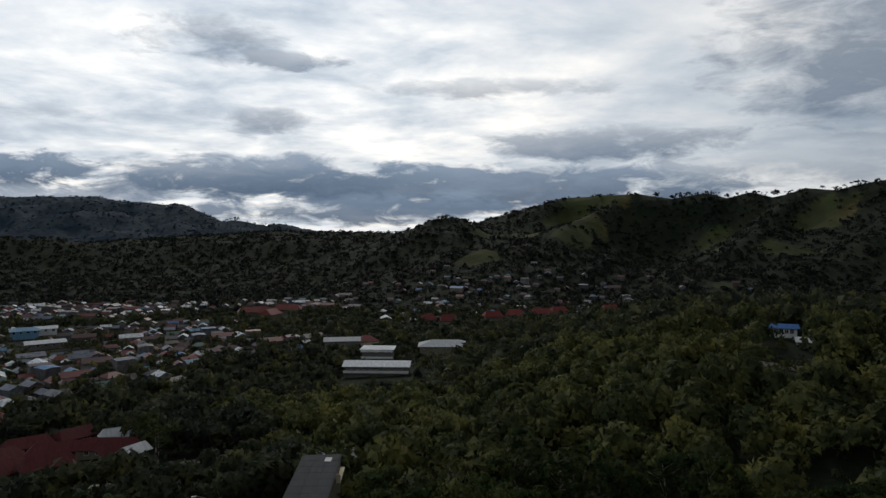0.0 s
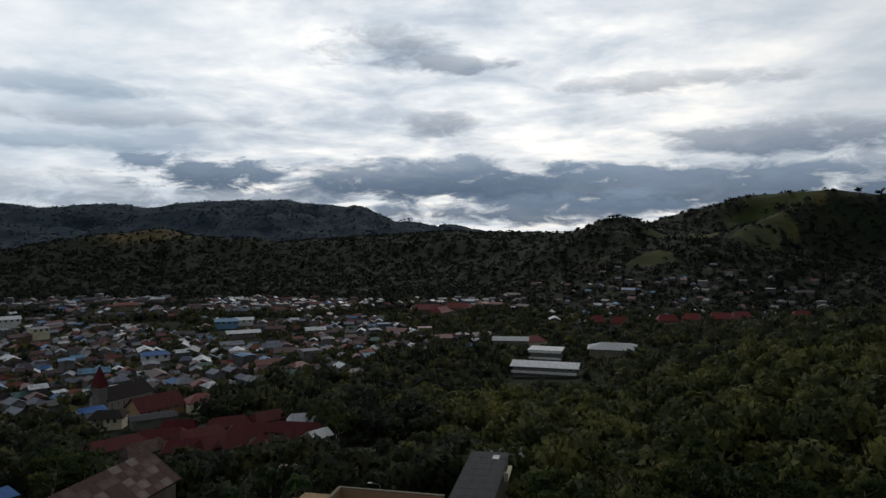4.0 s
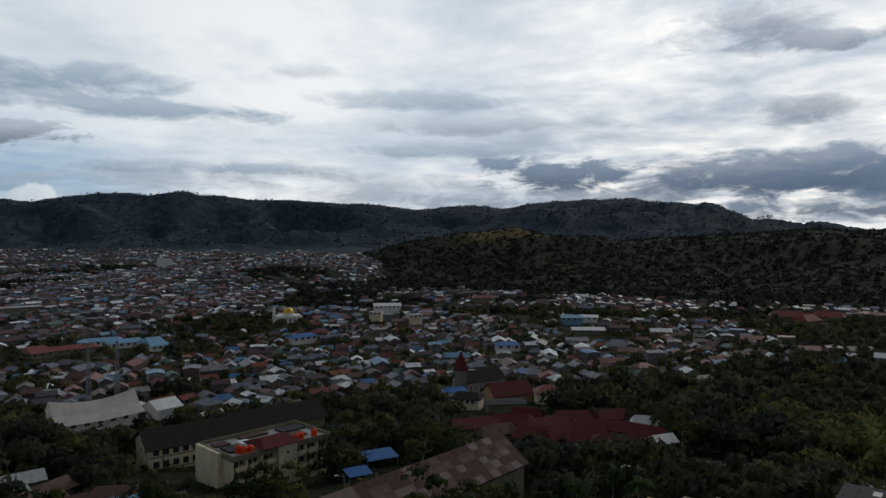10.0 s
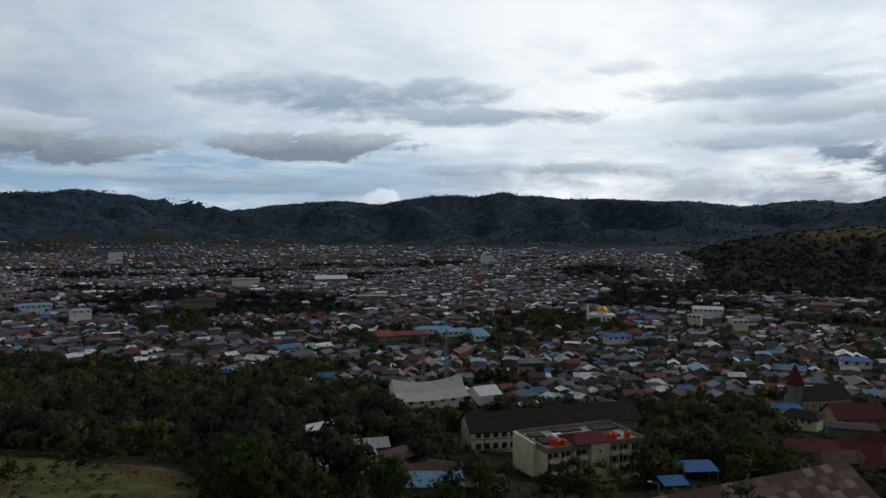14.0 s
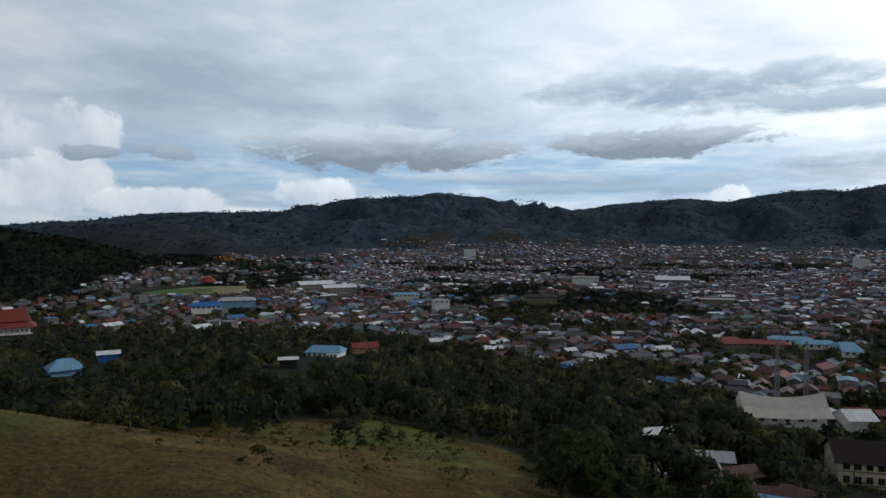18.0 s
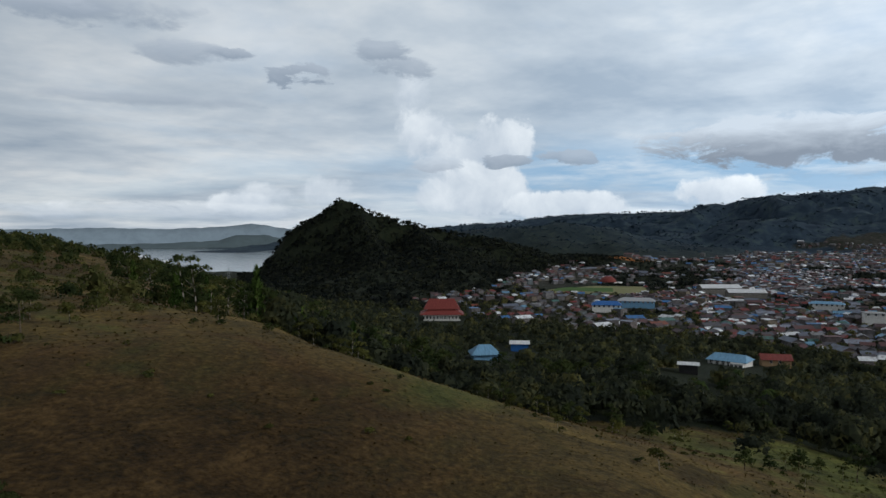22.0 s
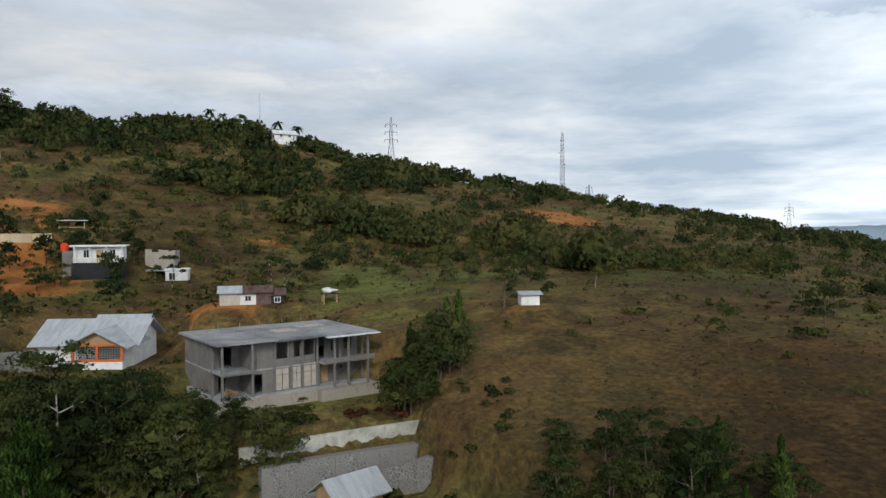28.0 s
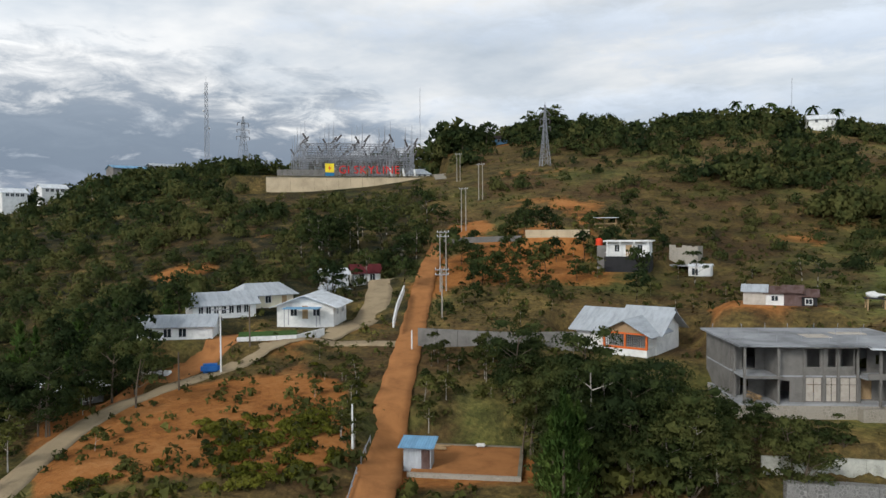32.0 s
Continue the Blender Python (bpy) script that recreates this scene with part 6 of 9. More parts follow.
radio_mast(245.0, 420, 165, 3.2, "tall slim lattice radio mast on the crest")
radio_mast(175.9, 430, 140, 3.4, "lattice radio mast with a broad foot on the ridge")
for az, d, top in ((200.1, 420, 161), (206.0, 420, 146), (212.0, 430, 147), (218.2, 440, 160), (228.3, 430, 168), (217.3, 445, 150)):
    p = spot(az, d)
    t = thing("aerial_pole", pose(p.x, p.y, gz(p) - 0.3), "thin aerial pole rising over the crest's trees", "mast", "aerial poles on the crest")
    part("pole", rod(bmesh.new(), (0, 0, 0), (0, 0, top - gz(p)), 0.17, 0.10, 6), STEEL_GREY, t)
    part("stay", rod(bmesh.new(), (0, 0, (top - gz(p)) * 0.7), (6, 3, 0), 0.03, 0.03, 3), STEEL_GREY, t)


def substation():
    m, n = site(240.6, 262, 227.3, 262, 100.0)
    w = thing("retaining_wall", m, "tall streaked tan concrete wall carrying the substation platform", "wall")
    rb = random.Random(4)
    k = 14
    for i in range(k):
        part("wall_panel", bx(n * i / k, n * (i + 1) / k - 0.06, rb.uniform(-0.04, 0.04), 0.7, -7.5, -0.1 + 0.05 * (i % 2)), TAN_WALL, w)
    part("coping", bx((0, n, -0.15, 0.8, -0.02, 0.22)), CREAM_DARK, w)
    m2, n2 = site(227.6, 252, 223.7, 247, 97.0)
    w2 = thing("retaining_wall", m2, "lower tan concrete wall stepping down beside the substation road", "wall")
    for i in range(5):
        part("wall_panel", bx(n2 * i / 5, n2 * (i + 1) / 5 - 0.06, 0, 0.7, -7, 0.4 - 0.35 * i), TAN_WALL, w2)
    KEEP_OFF.append((*(m @ Vector((n / 2, 40, 0))).xy, 46))
    KEEP_OFF.append((*(m @ Vector((n / 2, 8, 0))).xy, 22))
    KEEP_OFF.extend([(*(m @ Vector((n * q, k, 0))).xy, 6.5) for q in (0.05, 0.2, 0.35, 0.5, 0.65, 0.8) for k in (-5, -14)])
    KEEP_OFF.append((*(m @ Vector((10, 6, 0))).xy, 12))
    KEEP_OFF.append((*(m @ Vector((n - 10, 6, 0))).xy, 12))
    # red letters on posts and the plain square board beside them
    s = thing("letter_sign", m @ pose(25.9, 5.5, 1.6), "large red letters spelling a place name on low posts", "sign")
    x = 0.0
    for ch in "GI SKYLINE":
        if ch != " ":
            cu = bpy.data.curves.new("letter", "FONT")
            cu.body, cu.size, cu.extrude = ch, 4.1, 0.16
            tmp = bpy.data.objects.new("letter_tmp", cu)
            scene.collection.objects.link(tmp)
            bpy.context.view_layer.update()
            me = bpy.data.meshes.new_from_object(tmp.evaluated_get(bpy.context.evaluated_depsgraph_get()))
            bpy.data.objects.remove(tmp)
            bpy.data.curves.remove(cu)
            me.materials.clear()
            me.materials.append(RED_SIGN)
            wd = max(v.co.x for v in me.vertices)
            o = part("letter", me, None, s, m=pose(x, 0, 0.35, 90, 0, 0))
            x += wd + 0.45
        else:
            x += 1.2
    for q in range(6):
        part("post", bx(x * q / 5.5, x * q / 5.5 + 0.15, 0.2, 0.35, -1.2, 1.6), STEEL_GREY, s)
    b = thing("sign_board", m @ pose(22.6, 5.5, 1.4), "square yellow board with a red bolt over a blue strip", "sign")
    part("post", bx((-0.9, -0.7, 0.1, 0.3, -1.2, 1.5), (0.7, 0.9, 0.1, 0.3, -1.2, 1.5)), STEEL_GREY, b)
    part("panel", bx(-1.65, 1.65, -0.1, 0.1, 0.9, 4.2), YELLOW_SIGN, b)
    part("strip", bx(-1.65, 1.65, -0.1, 0.1, -0.4, 0.8), BLUE_SIGN, b)
    z = bmesh.new()
    for q in ((0.25, 3.8), (-0.6, 2.3), (-0.02, 2.3), (-0.3, 1.2), (0.6, 2.75), (0.0, 2.75)):
        z.verts.new((q[0], -0.13, q[1]))
    z.verts.ensure_lookup_table()
    z.faces.new(z.verts[:])
    part("bolt", z, RED_SIGN, b)
    # bays of steel gantries
    col = mesh_of("column", lattice_bm(14.5, 1.7, 0.9, 7, 0.12, 0.06), STEEL_GREY)
    beam_bm = bmesh.new()
    L = 11.0
    for yy in (-0.5, 0.5):
        for zz in (0, 0.9):
            rod(beam_bm, (0, yy, zz), (L, yy, zz), 0.10, n=4)
    for i in range(8):
        a, b2 = L * i / 8, L * (i + 1) / 8
        for yy in (-0.5, 0.5):
            rod(beam_bm, (a, yy, 0), (b2, yy, 0.9), 0.06, n=3)
        rod(beam_bm, (a, -0.5, 0.9), (b2, 0.5, 0.9), 0.06, n=3)
    beam = mesh_of("beam", beam_bm, STEEL_GREY)
    spike = mesh_of("spike", rod(bmesh.new(), (0, 0, 0), (0, 0, 7.5), 0.16, 0.05, 5), STEEL_GREY)
    ins = mesh_of("insulator", rod(bmesh.new(), (0, 0, 0), (0, 0, 3.4), 0.42, 0.34, 8), INSULATOR)
    string = mesh_of("insulator_string", rod(bmesh.new(), (0, 0, 0), (0, 0, -1.8), 0.14, 0.14, 6), INSULATOR)
    for r, (y, x0, cnt, lift) in enumerate(((16, 13.0, 3, 0.2), (23, 11.0, 4, 0.4), (31, 9.0, 4, 0.6), (40, 12.0, 4, 1.0), (48, 10.0, 4, 1.2), (56, 6.0, 4, 1.4), (68, 4.0, 5, 1.6))):
        g = thing("gantry", m @ pose(x0, y, 1.0), "grey steel lattice gantry with insulators and lightning spikes", "gantry", "substation gantries")
        for i in range(cnt + 1):
            part("column", col, None, g, m=pose(i * L, 0, 0))
            part("spike", spike, None, g, m=pose(i * L, 0, 14.4))
            part("insulator", ins, None, g, m=pose(i * L + 0.9, 0.2, 14.2, 0, 38 if (i + r) % 3 else -30, 10 * i))
            if i < cnt:
                part("beam", beam, None, g, m=pose(i * L, 0, 10.6 if r % 2 else 12.4))
                part("beam", beam, None, g, m=pose(i * L, 0, 7.6))
                for q in range(3):
                    part("insulator_string", string, None, g, m=pose(i * L + 2.6 + 2.8 * q, 0, 10.6 if r % 2 else 12.4))
    post = mesh_of("support", lattice_bm(4.2, 0.6, 0.5, 3, 0.07, 0.04), STEEL_GREY)
    porc = mesh_of("bushing", rod(bmesh.new(), (0, 0, 4.2), (0, 0, 6.4), 0.26, 0.16, 8), INSULATOR)
    for y in (11, 21, 33, 47):
        for i in range(8):
            t = thing("bus_support", m @ pose(15 + i * 4.6 + (y % 3), y, 1.0), "small lattice post carrying a porcelain bushing", "support", "substation bus supports")
            part("support", post, None, t)
            part("bushing", porc, None, t)
    for i, xx in enumerate((20, 31, 42)):
        t = thing("transformer", m @ pose(xx, 36, 1.0), "pale grey transformer with cooling fins and bushings", "transformer")
        part("tank", bx(-2, 2, -1.3, 1.3, 0.2, 3.2), STEEL_GREY, t)
        for k2 in range(6):
            part("fin", bx(-1.8 + 0.7 * k2, -1.5 + 0.7 * k2, -1.8, -1.3, 0.6, 2.9), STEEL_GREY, t)
        for k2 in (-1, 0, 1):
            part("bushing", rod(bmesh.new(), (k2, 0, 3.2), (k2 * 1.3, 0, 5.0), 0.24, 0.12, 8), INSULATOR, t)
    cottage(m @ pose(n - 6, 34, 1.0, 0, 0, 8), 9, 7, 3.6, 2.0, WHITE_WALL, GREY_SHEET, "white control house with a hipped grey roof in the substation", hip=0.5, front=(0.25, 0.5, 0.75), name="control_house", category="house")
    cottage(m @ pose(4, 46, 1.0), 16, 8, 3.6, 1.2, CREAM, BROWN_SHEET, "low cream substation building behind the gantries", front=(0.2, 0.4, 0.6, 0.8), name="control_house", category="house")
    f = thing("fence", m @ pose(3, 9, 1.0), "weathered concrete fence along the platform's edge", "fence")
    for i in range(12):
        part("slab", bx(i * 1.9, i * 1.9 + 1.8, 0, 0.12, -0.5, 2.6), CEMENT, f)
    for i, xx in enumerate((46, 51, 55.5)):
        t = thing("cable_duct", m @ pose(xx, 8 + 2 * i, 0.6), "short white cable riser bending over the bank", "duct")
        part("riser", rod(bmesh.new(), (0, 0, 0), (-0.7, 0.4, 3.6), 0.45, 0.38, 8), WHITE_WALL, t)
    for i in range(5):
        t = thing("lamp_post", m @ pose(50 + 3.2 * i, 10 + 9 * i, 1.0), "thin grey lamp post beside the substation road", "lamp post", "lamp posts on the substation road")
        part("post", rod(bmesh.new(), (0, 0, 0), (0, 0, 6.5), 0.09, 0.06, 6), STEEL_GREY, t)
        part("lamp", bx(-0.7, 0.1, -0.1, 0.1, 6.45, 6.6), STEEL_GREY, t)


substation()


def power_pole(az, d, h, label, arms=2, twin=False, mat=None, base=None, lean=0.0):
    p = spot(az, d)
    z = gz(p) if base is None else base
    t = thing("utility_pole", pose(p.x, p.y, z - 0.4, lean, 0, az), label, "pole", "utility poles on the slope")
    for x in ((-0.55, 0.55) if twin else (0,)):
        part("pole", rod(bmesh.new(), (x, 0, 0), (x, 0, h), 0.12, 0.08, 8), mat or PALE_BARK, t)
    for k in range(arms):
        a = part("cross_arm", bx(-1.1, 1.1, -0.07, 0.07, h - 0.35 - 0.8 * k, h - 0.2 - 0.8 * k), STEEL_GREY, t)
        for x in (-1.0, -0.35, 0.35, 1.0):
            part("insulator", rod(bmesh.new(), (x, 0, h - 0.2 - 0.8 * k), (x, 0, h + 0.08 - 0.8 * k), 0.06, 0.04, 6), WHITE_WALL, a)
    return t


power_pole(226.5, 128, 11.5, "weathered twin utility pole above the dirt track", 2, True)
power_pole(226.6, 112, 8.5, "grey utility pole with two cross arms by the track", 2)
power_pole(224.8, 172, 11, "twin utility pole among the slope's scrub", 1, True)
power_pole(223.4, 205, 11, "twin utility pole near the substation road", 1, True)
power_pole(225.2, 238, 10, "twin utility pole at the foot of the substation road", 1, True)
power_pole(244.2, 96, 9.0, "pale concrete utility pole by the earth yard", 1, mat=WHITE_WALL)
power_pole(242.0, 101.5, 6.0, "thin brown pole by the garden wall", 0, mat=BARK)
power_pole(247.3, 90, 5.0, "short brown pole beside the lane", 0, mat=BARK)
power_pole(234.0, 66, 4.6, "thin pale post beside the dirt track", 0, mat=WHITE_WALL)
power_pole(229.1, 96.5, 3.4, "thin white marker pole at the bend of the track", 0, mat=WHITE_WALL)


def track_fence():
    t = thing("pipe_rail", Matrix(), "bent pale pipe rail along the edge of the dirt track", "fence")
    for i in range(9):
        a, b = spot(235.6 - 0.38 * i, 48 + 2.6 * i), spot(235.6 - 0.38 * (i + 1), 48 + 2.6 * (i + 1))
        za, zb = gz(a), gz(b)
        if i % 3 != 2:
            part("pipe", rod(bmesh.new(), (a.x, a.y, za + 0.55), (b.x, b.y, zb + 0.6), 0.06, n=5), STEEL_GREY, t)
        part("post", rod(bmesh.new(), (a.x, a.y, za - 0.3), (a.x, a.y, za + 0.75), 0.06, n=5), STEEL_GREY, t)


track_fence()

# ---- the buildings below in the north ----
def hostel_flat():
    """The three-storey cream block with a cluttered flat roof."""
    m, n = site(58.2, 160, 50.65, 174, 20.8)
    D, H = 14.5, 9.6
    t = thing("hostel", m, "cream three-storey hostel with stained walls, balconies and a cluttered flat roof", "building")
    KEEP_OFF.append((*(m @ Vector((n / 2, D / 2, 0))).xy, 17))
    KEEP_OFF.extend([(*spot(q, d).xy, 7.0) for q in (60, 57.5, 55, 52.5) for d in (152, 142, 131, 120)])
    part("wall", bx((0, n, 1.2, D, -3, H - 0.6)), CREAM, t)
    for q in ((-1.2, 0.0, 4.5, D + 0.8, -3, H + 0.2), (0.0, 0.25, 0, 1.2, -3, H - 0.3), (n - 0.25, n, 0, 1.2, -3, H - 0.3)):
        part("end_wall", bx(*q), CREAM, t)
    part("stair_tower", bx((n * 0.43, n * 0.62, -0.9, 4.0, -3, H + 0.7), (n * 0.30, n * 0.43, 2.2, 7.5, H - 0.3, H + 0.7), (n * 0.43, n * 0.62, 4.0, 7.5, H - 0.3, H + 0.7)), CREAM, t)
    part("tower_roof", roof_bm(n * 0.36, 8.6, H + 0.7, 1.3, 0.4, hip=0.35), RED_SHEET, t, "low dark red hipped roof over the stair tower", m=pose(n * 0.28, -1.1, 0))
    part("roof_deck", bx((0, n, 0.6, D, H - 0.6, H - 0.3)), SLAB, t)
    part("parapet", bx((-0.3, n * 0.43, -0.3, 0.0, H - 1.0, H + 0.35), (n * 0.62, n + 0.3, -0.3, 0.0, H - 1.0, H + 0.35), (-0.3, n + 0.3, D, D + 0.3, H - 0.8, H + 0.6), (-0.3, 0, 0, D, H - 1.0, H + 0.4), (n, n + 0.3, 0, D, H - 1.0, H + 0.4)), CREAM_DARK, t)
    for i in range(3):
        z = 0.7 + 2.95 * i
        part("floor_edge", bx((0.2, n * 0.43, -0.05, 1.2, z - 0.55, z - 0.2)), CREAM_DARK, t)
        part("floor_edge", bx((n * 0.62, n - 0.2, -0.05, 1.2, z - 0.55, z - 0.2)), CREAM_DARK, t)
        for x in (0.07, 0.20, 0.36, 0.68, 0.80, 0.93):
            part("balcony", bx((n * x - 1.1, n * x + 1.1, -0.75, -0.63, z - 0.2, z + 0.75), (n * x - 1.1, n * x - 0.98, -0.63, 0.0, z - 0.2, z + 0.75), (n * x + 0.98, n * x + 1.1, -0.63, 0.0, z - 0.2, z + 0.75), (n * x - 1.1, n * x + 1.1, -0.63, 0.0, z - 0.3, z - 0.2)), CREAM, t)
            window(t, n * x - 0.45, 1.19, z + 0.1, 1.0, 1.7, frame_mat=CREAM_DARK)
            window(t, n * x + 0.95, 1.19, z + 0.6, 0.8, 1.1, frame_mat=CREAM_DARK)
        for x in (0.135, 0.28, 0.635, 0.74, 0.865, 0.99):
            part("pier", bx(n * x - 0.16, n * x + 0.16, -0.02, 1.2, z - 0.2, z + 2.4), CREAM, t)
        window(t, n * 0.52, -0.905, z + 1.2, 0.4, 0.5, frame_mat=CREAM_DARK)
    for x0, x1, y0, y1, mat, lab in ((1.0, 4.0, 3.0, 6.5, BLACK, "dark solar panels"), (4.6, 6.4, 4.0, 8.0, WHITE_SHEET, ""), (0.8, 3.4, 7.4, 9.6, OLD_SHEET, ""), (12.4, 15.5, 3.0, 6.0, OLD_SHEET, ""), (13.0, 17.5, 7.0, 10.0, TAR_SHEET, ""), (6.0, 11, 8.6, 10.4, OLD_SHEET, "")):
        part("roof_patch", bx(x0 * n / 18, x1 * n / 18, y0 * D / 11, y1 * D / 11, H - 0.28, H + 0.15), mat, t, lab)
    tank = rod(bmesh.new(), (0, 0, 0), (0, 0, 1.5), 0.78, 0.72, 12)
    rod(tank, (0, 0, 1.5), (0, 0, 1.85), 0.68, 0.2, 12)
    tm = mesh_of("tank", tank, TANK_RED)
    for x, y in ((3.6, 1.6), (5.2, 1.5), (3.2, 3.2), (n - 8.4, 1.7), (n - 7.0, 1.8), (n - 3.2, 1.9)):
        w = thing("water_tank", m @ pose(x, y, H - 0.28), "round orange-red water tank on the hostel's roof", "tank", "water tanks on the hostel")
        part("tank", tm, None, w)


def hostel_long():
    """The long hostel with the dark pitched roof."""
    m, n = site(64.3, 190, 50.8, 208, 16.4)
    t = thing("hostel", m, "long cream three-storey hostel under a dark brown pitched roof", "building")
    D, H = 13.0, 9.2
    for q in (0.1, 0.3, 0.5, 0.7, 0.9):
        KEEP_OFF.append((*(m @ Vector((n * q, D / 2, 0))).xy, 10))
    for q_az, q_d in ((63.4, 180), (61.2, 180), (62.6, 170), (64.4, 172)):
        KEEP_OFF.append((*spot(q_az, q_d).xy, 8))
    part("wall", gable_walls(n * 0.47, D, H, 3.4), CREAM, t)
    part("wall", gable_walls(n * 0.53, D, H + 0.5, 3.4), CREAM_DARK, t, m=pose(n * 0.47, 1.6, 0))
    part("roof", roof_bm(n * 0.47, D, H + 0.02, 3.4, 0.9), BROWN_SHEET, t)
    part("roof", roof_bm(n * 0.53, D, H + 0.52, 3.4, 0.8), BROWN_SHEET, t, m=pose(n * 0.47 + 0.3, 1.6, 0))
    for i in range(3):
        for k in range(9):
            window(t, 1.8 + 2.45 * k, -0.005, 0.9 + 3.15 * i, 1.3, 1.5, frame_mat=CREAM_DARK)
        for k in range(2):
            window(t, -0.005, 3.0 + 4 * k, 0.9 + 3.15 * i, 0.5, 0.7, rz=-90, frame_mat=CREAM_DARK)
        part("ledge", bx((0, n * 0.47, -0.25, 0, 0.35 + 3.15 * i, 0.55 + 3.15 * i)), CREAM_DARK, t)
    part("downpipe", bx((3.3, 3.5, -0.2, -0.05, -2, H)), BLACK, t)


def rusty_hall():
    m = Matrix(((0, -1, 0, -69.7), (1, 0, 0, 58), (0, 0, 1, 33.0), (0, 0, 0, 1)))
    L, D, H, rise = 42.5, 10.4, 7.2, 3.6
    t = thing("hall", m, "long hall under a patchy brown and pinkish rusted sheet roof", "hall")
    for q in range(6):
        KEEP_OFF.append((*(m @ Vector((L * (q + 0.5) / 6, D / 2, 0))).xy, 8.0))
    part("wall", gable_walls(L, D, H, rise, deep=2.5), CREAM_DARK, t)
    part("roof_rear", roof_bm(L, D, H - 0.02, rise, 0.8, thick=0.1), BROWN_SHEET, t)
    # overlapping sheets in courses down the front slope, each one a piece
    rb = random.Random(12)
    s = math.hypot(D / 2 + 0.8, rise * (1 + 1.6 / D))
    tilt = math.degrees(math.atan2(rise, D / 2))
    sheets = [mesh_of("roof_sheet", bx(0, 1.96, 0, s / 5 + 0.1, 0, 0.05), q) for q in (OLD_SHEET, RUSTY_SHEET, sheet_metal("pink_faded_sheet", (0.125, 0.088, 0.080), rust=0.4))]
    for c in range(5):
        for k in range(22):
            y0 = -0.8 + c * (D / 2 + 0.8) / 5
            z0 = H + rise * (y0 / (D / 2)) + 0.10 + 0.02 * (c % 2) + 0.012 * c
            part("roof_sheet", sheets[rb.choice((0, 0, 1, 0, 2, 1))], None, t, m=pose(-0.5 + 1.97 * k, y0, z0 + 0.01 * (k % 2), tilt, 0, 0))


def grey_roof_block():
    m, n = site(13.7, 95.7, 10.0, 94.7, 34.0)
    t = thing("block", m, "grey building under a dark panelled sheet roof with one pale skylight", "building")
    D, H = 27.0, 7.6
    for q in (0.2, 0.5, 0.85):
        KEEP_OFF.append((*(m @ Vector((n / 2, D * q, 0))).xy, 7))
    part("wall", bx((0, n, 0, D, -3, H)), CREAM_DARK, t)
    part("roof", bx((-0.2, n + 0.2, -0.2, D + 0.3, H, H + 0.12)), TAR_SHEET, t)
    for k in range(9):
        for j in range(3):
            part("roof_panel", bx(n * j / 3 + 0.03, n * (j + 1) / 3 - 0.03, D * k / 9 + 0.03, D * (k + 1) / 9 - 0.03, H + 0.125, H + 0.19), TAR_SHEET, t)
    part("skylight", bx((n * 0.62, n * 0.80, D - 3.6, D - 1.6, H + 0.195, H + 0.24)), WHITE_WALL, t, "pale translucent roof panel")
    part("roof_hatch", bx((n * 0.84, n * 0.97, D - 3.4, D - 1.8, H + 0.195, H + 0.26)), BLACK, t)
    part("gutter", bx((n + 0.2, n + 0.9, D - 9, D - 2, H - 1.6, H - 1.3), (n + 0.2, n + 0.9, D - 9, D - 8.8, H - 1.3, H - 0.2)), CREAM, t)


def peach_block():
    m, n = site(22.2, 101.5, 13.6, 97.0, 35.0)
    t = thing("block", m, "peach-walled block with a high parapet round a red roof", "building")
    KEEP_OFF.append((*(m @ Vector((n / 2, -5, 0))).xy, 12))
    H = 8.4
    part("parapet", bx((0, n, -0.3, 0, -3, H), (0, 0.3, -16, -0.3, -3, H), (n - 0.3, n, -16, -0.3, -3, H - 0.4)), PEACH, t)
    part("coping", bx((-0.1, n + 0.1, -0.4, 0.1, H, H + 0.12), (-0.1, 0.4, -16, -0.4, H, H + 0.12)), CREAM_DARK, t)
    part("roof", roof_bm(n - 0.8, 15.0, H - 2.6, 1.6, 0.0, hip=0.4), SCARLET_SHEET, t, m=pose(0.4, -15.6, 0))
    part("annexe", bx((-5.5, -0.1, -4.0, 0.5, -3, H - 1.4), (-5.5, -0.1, -4.0, -3.8, H - 1.4, H - 0.6)), PEACH, t)


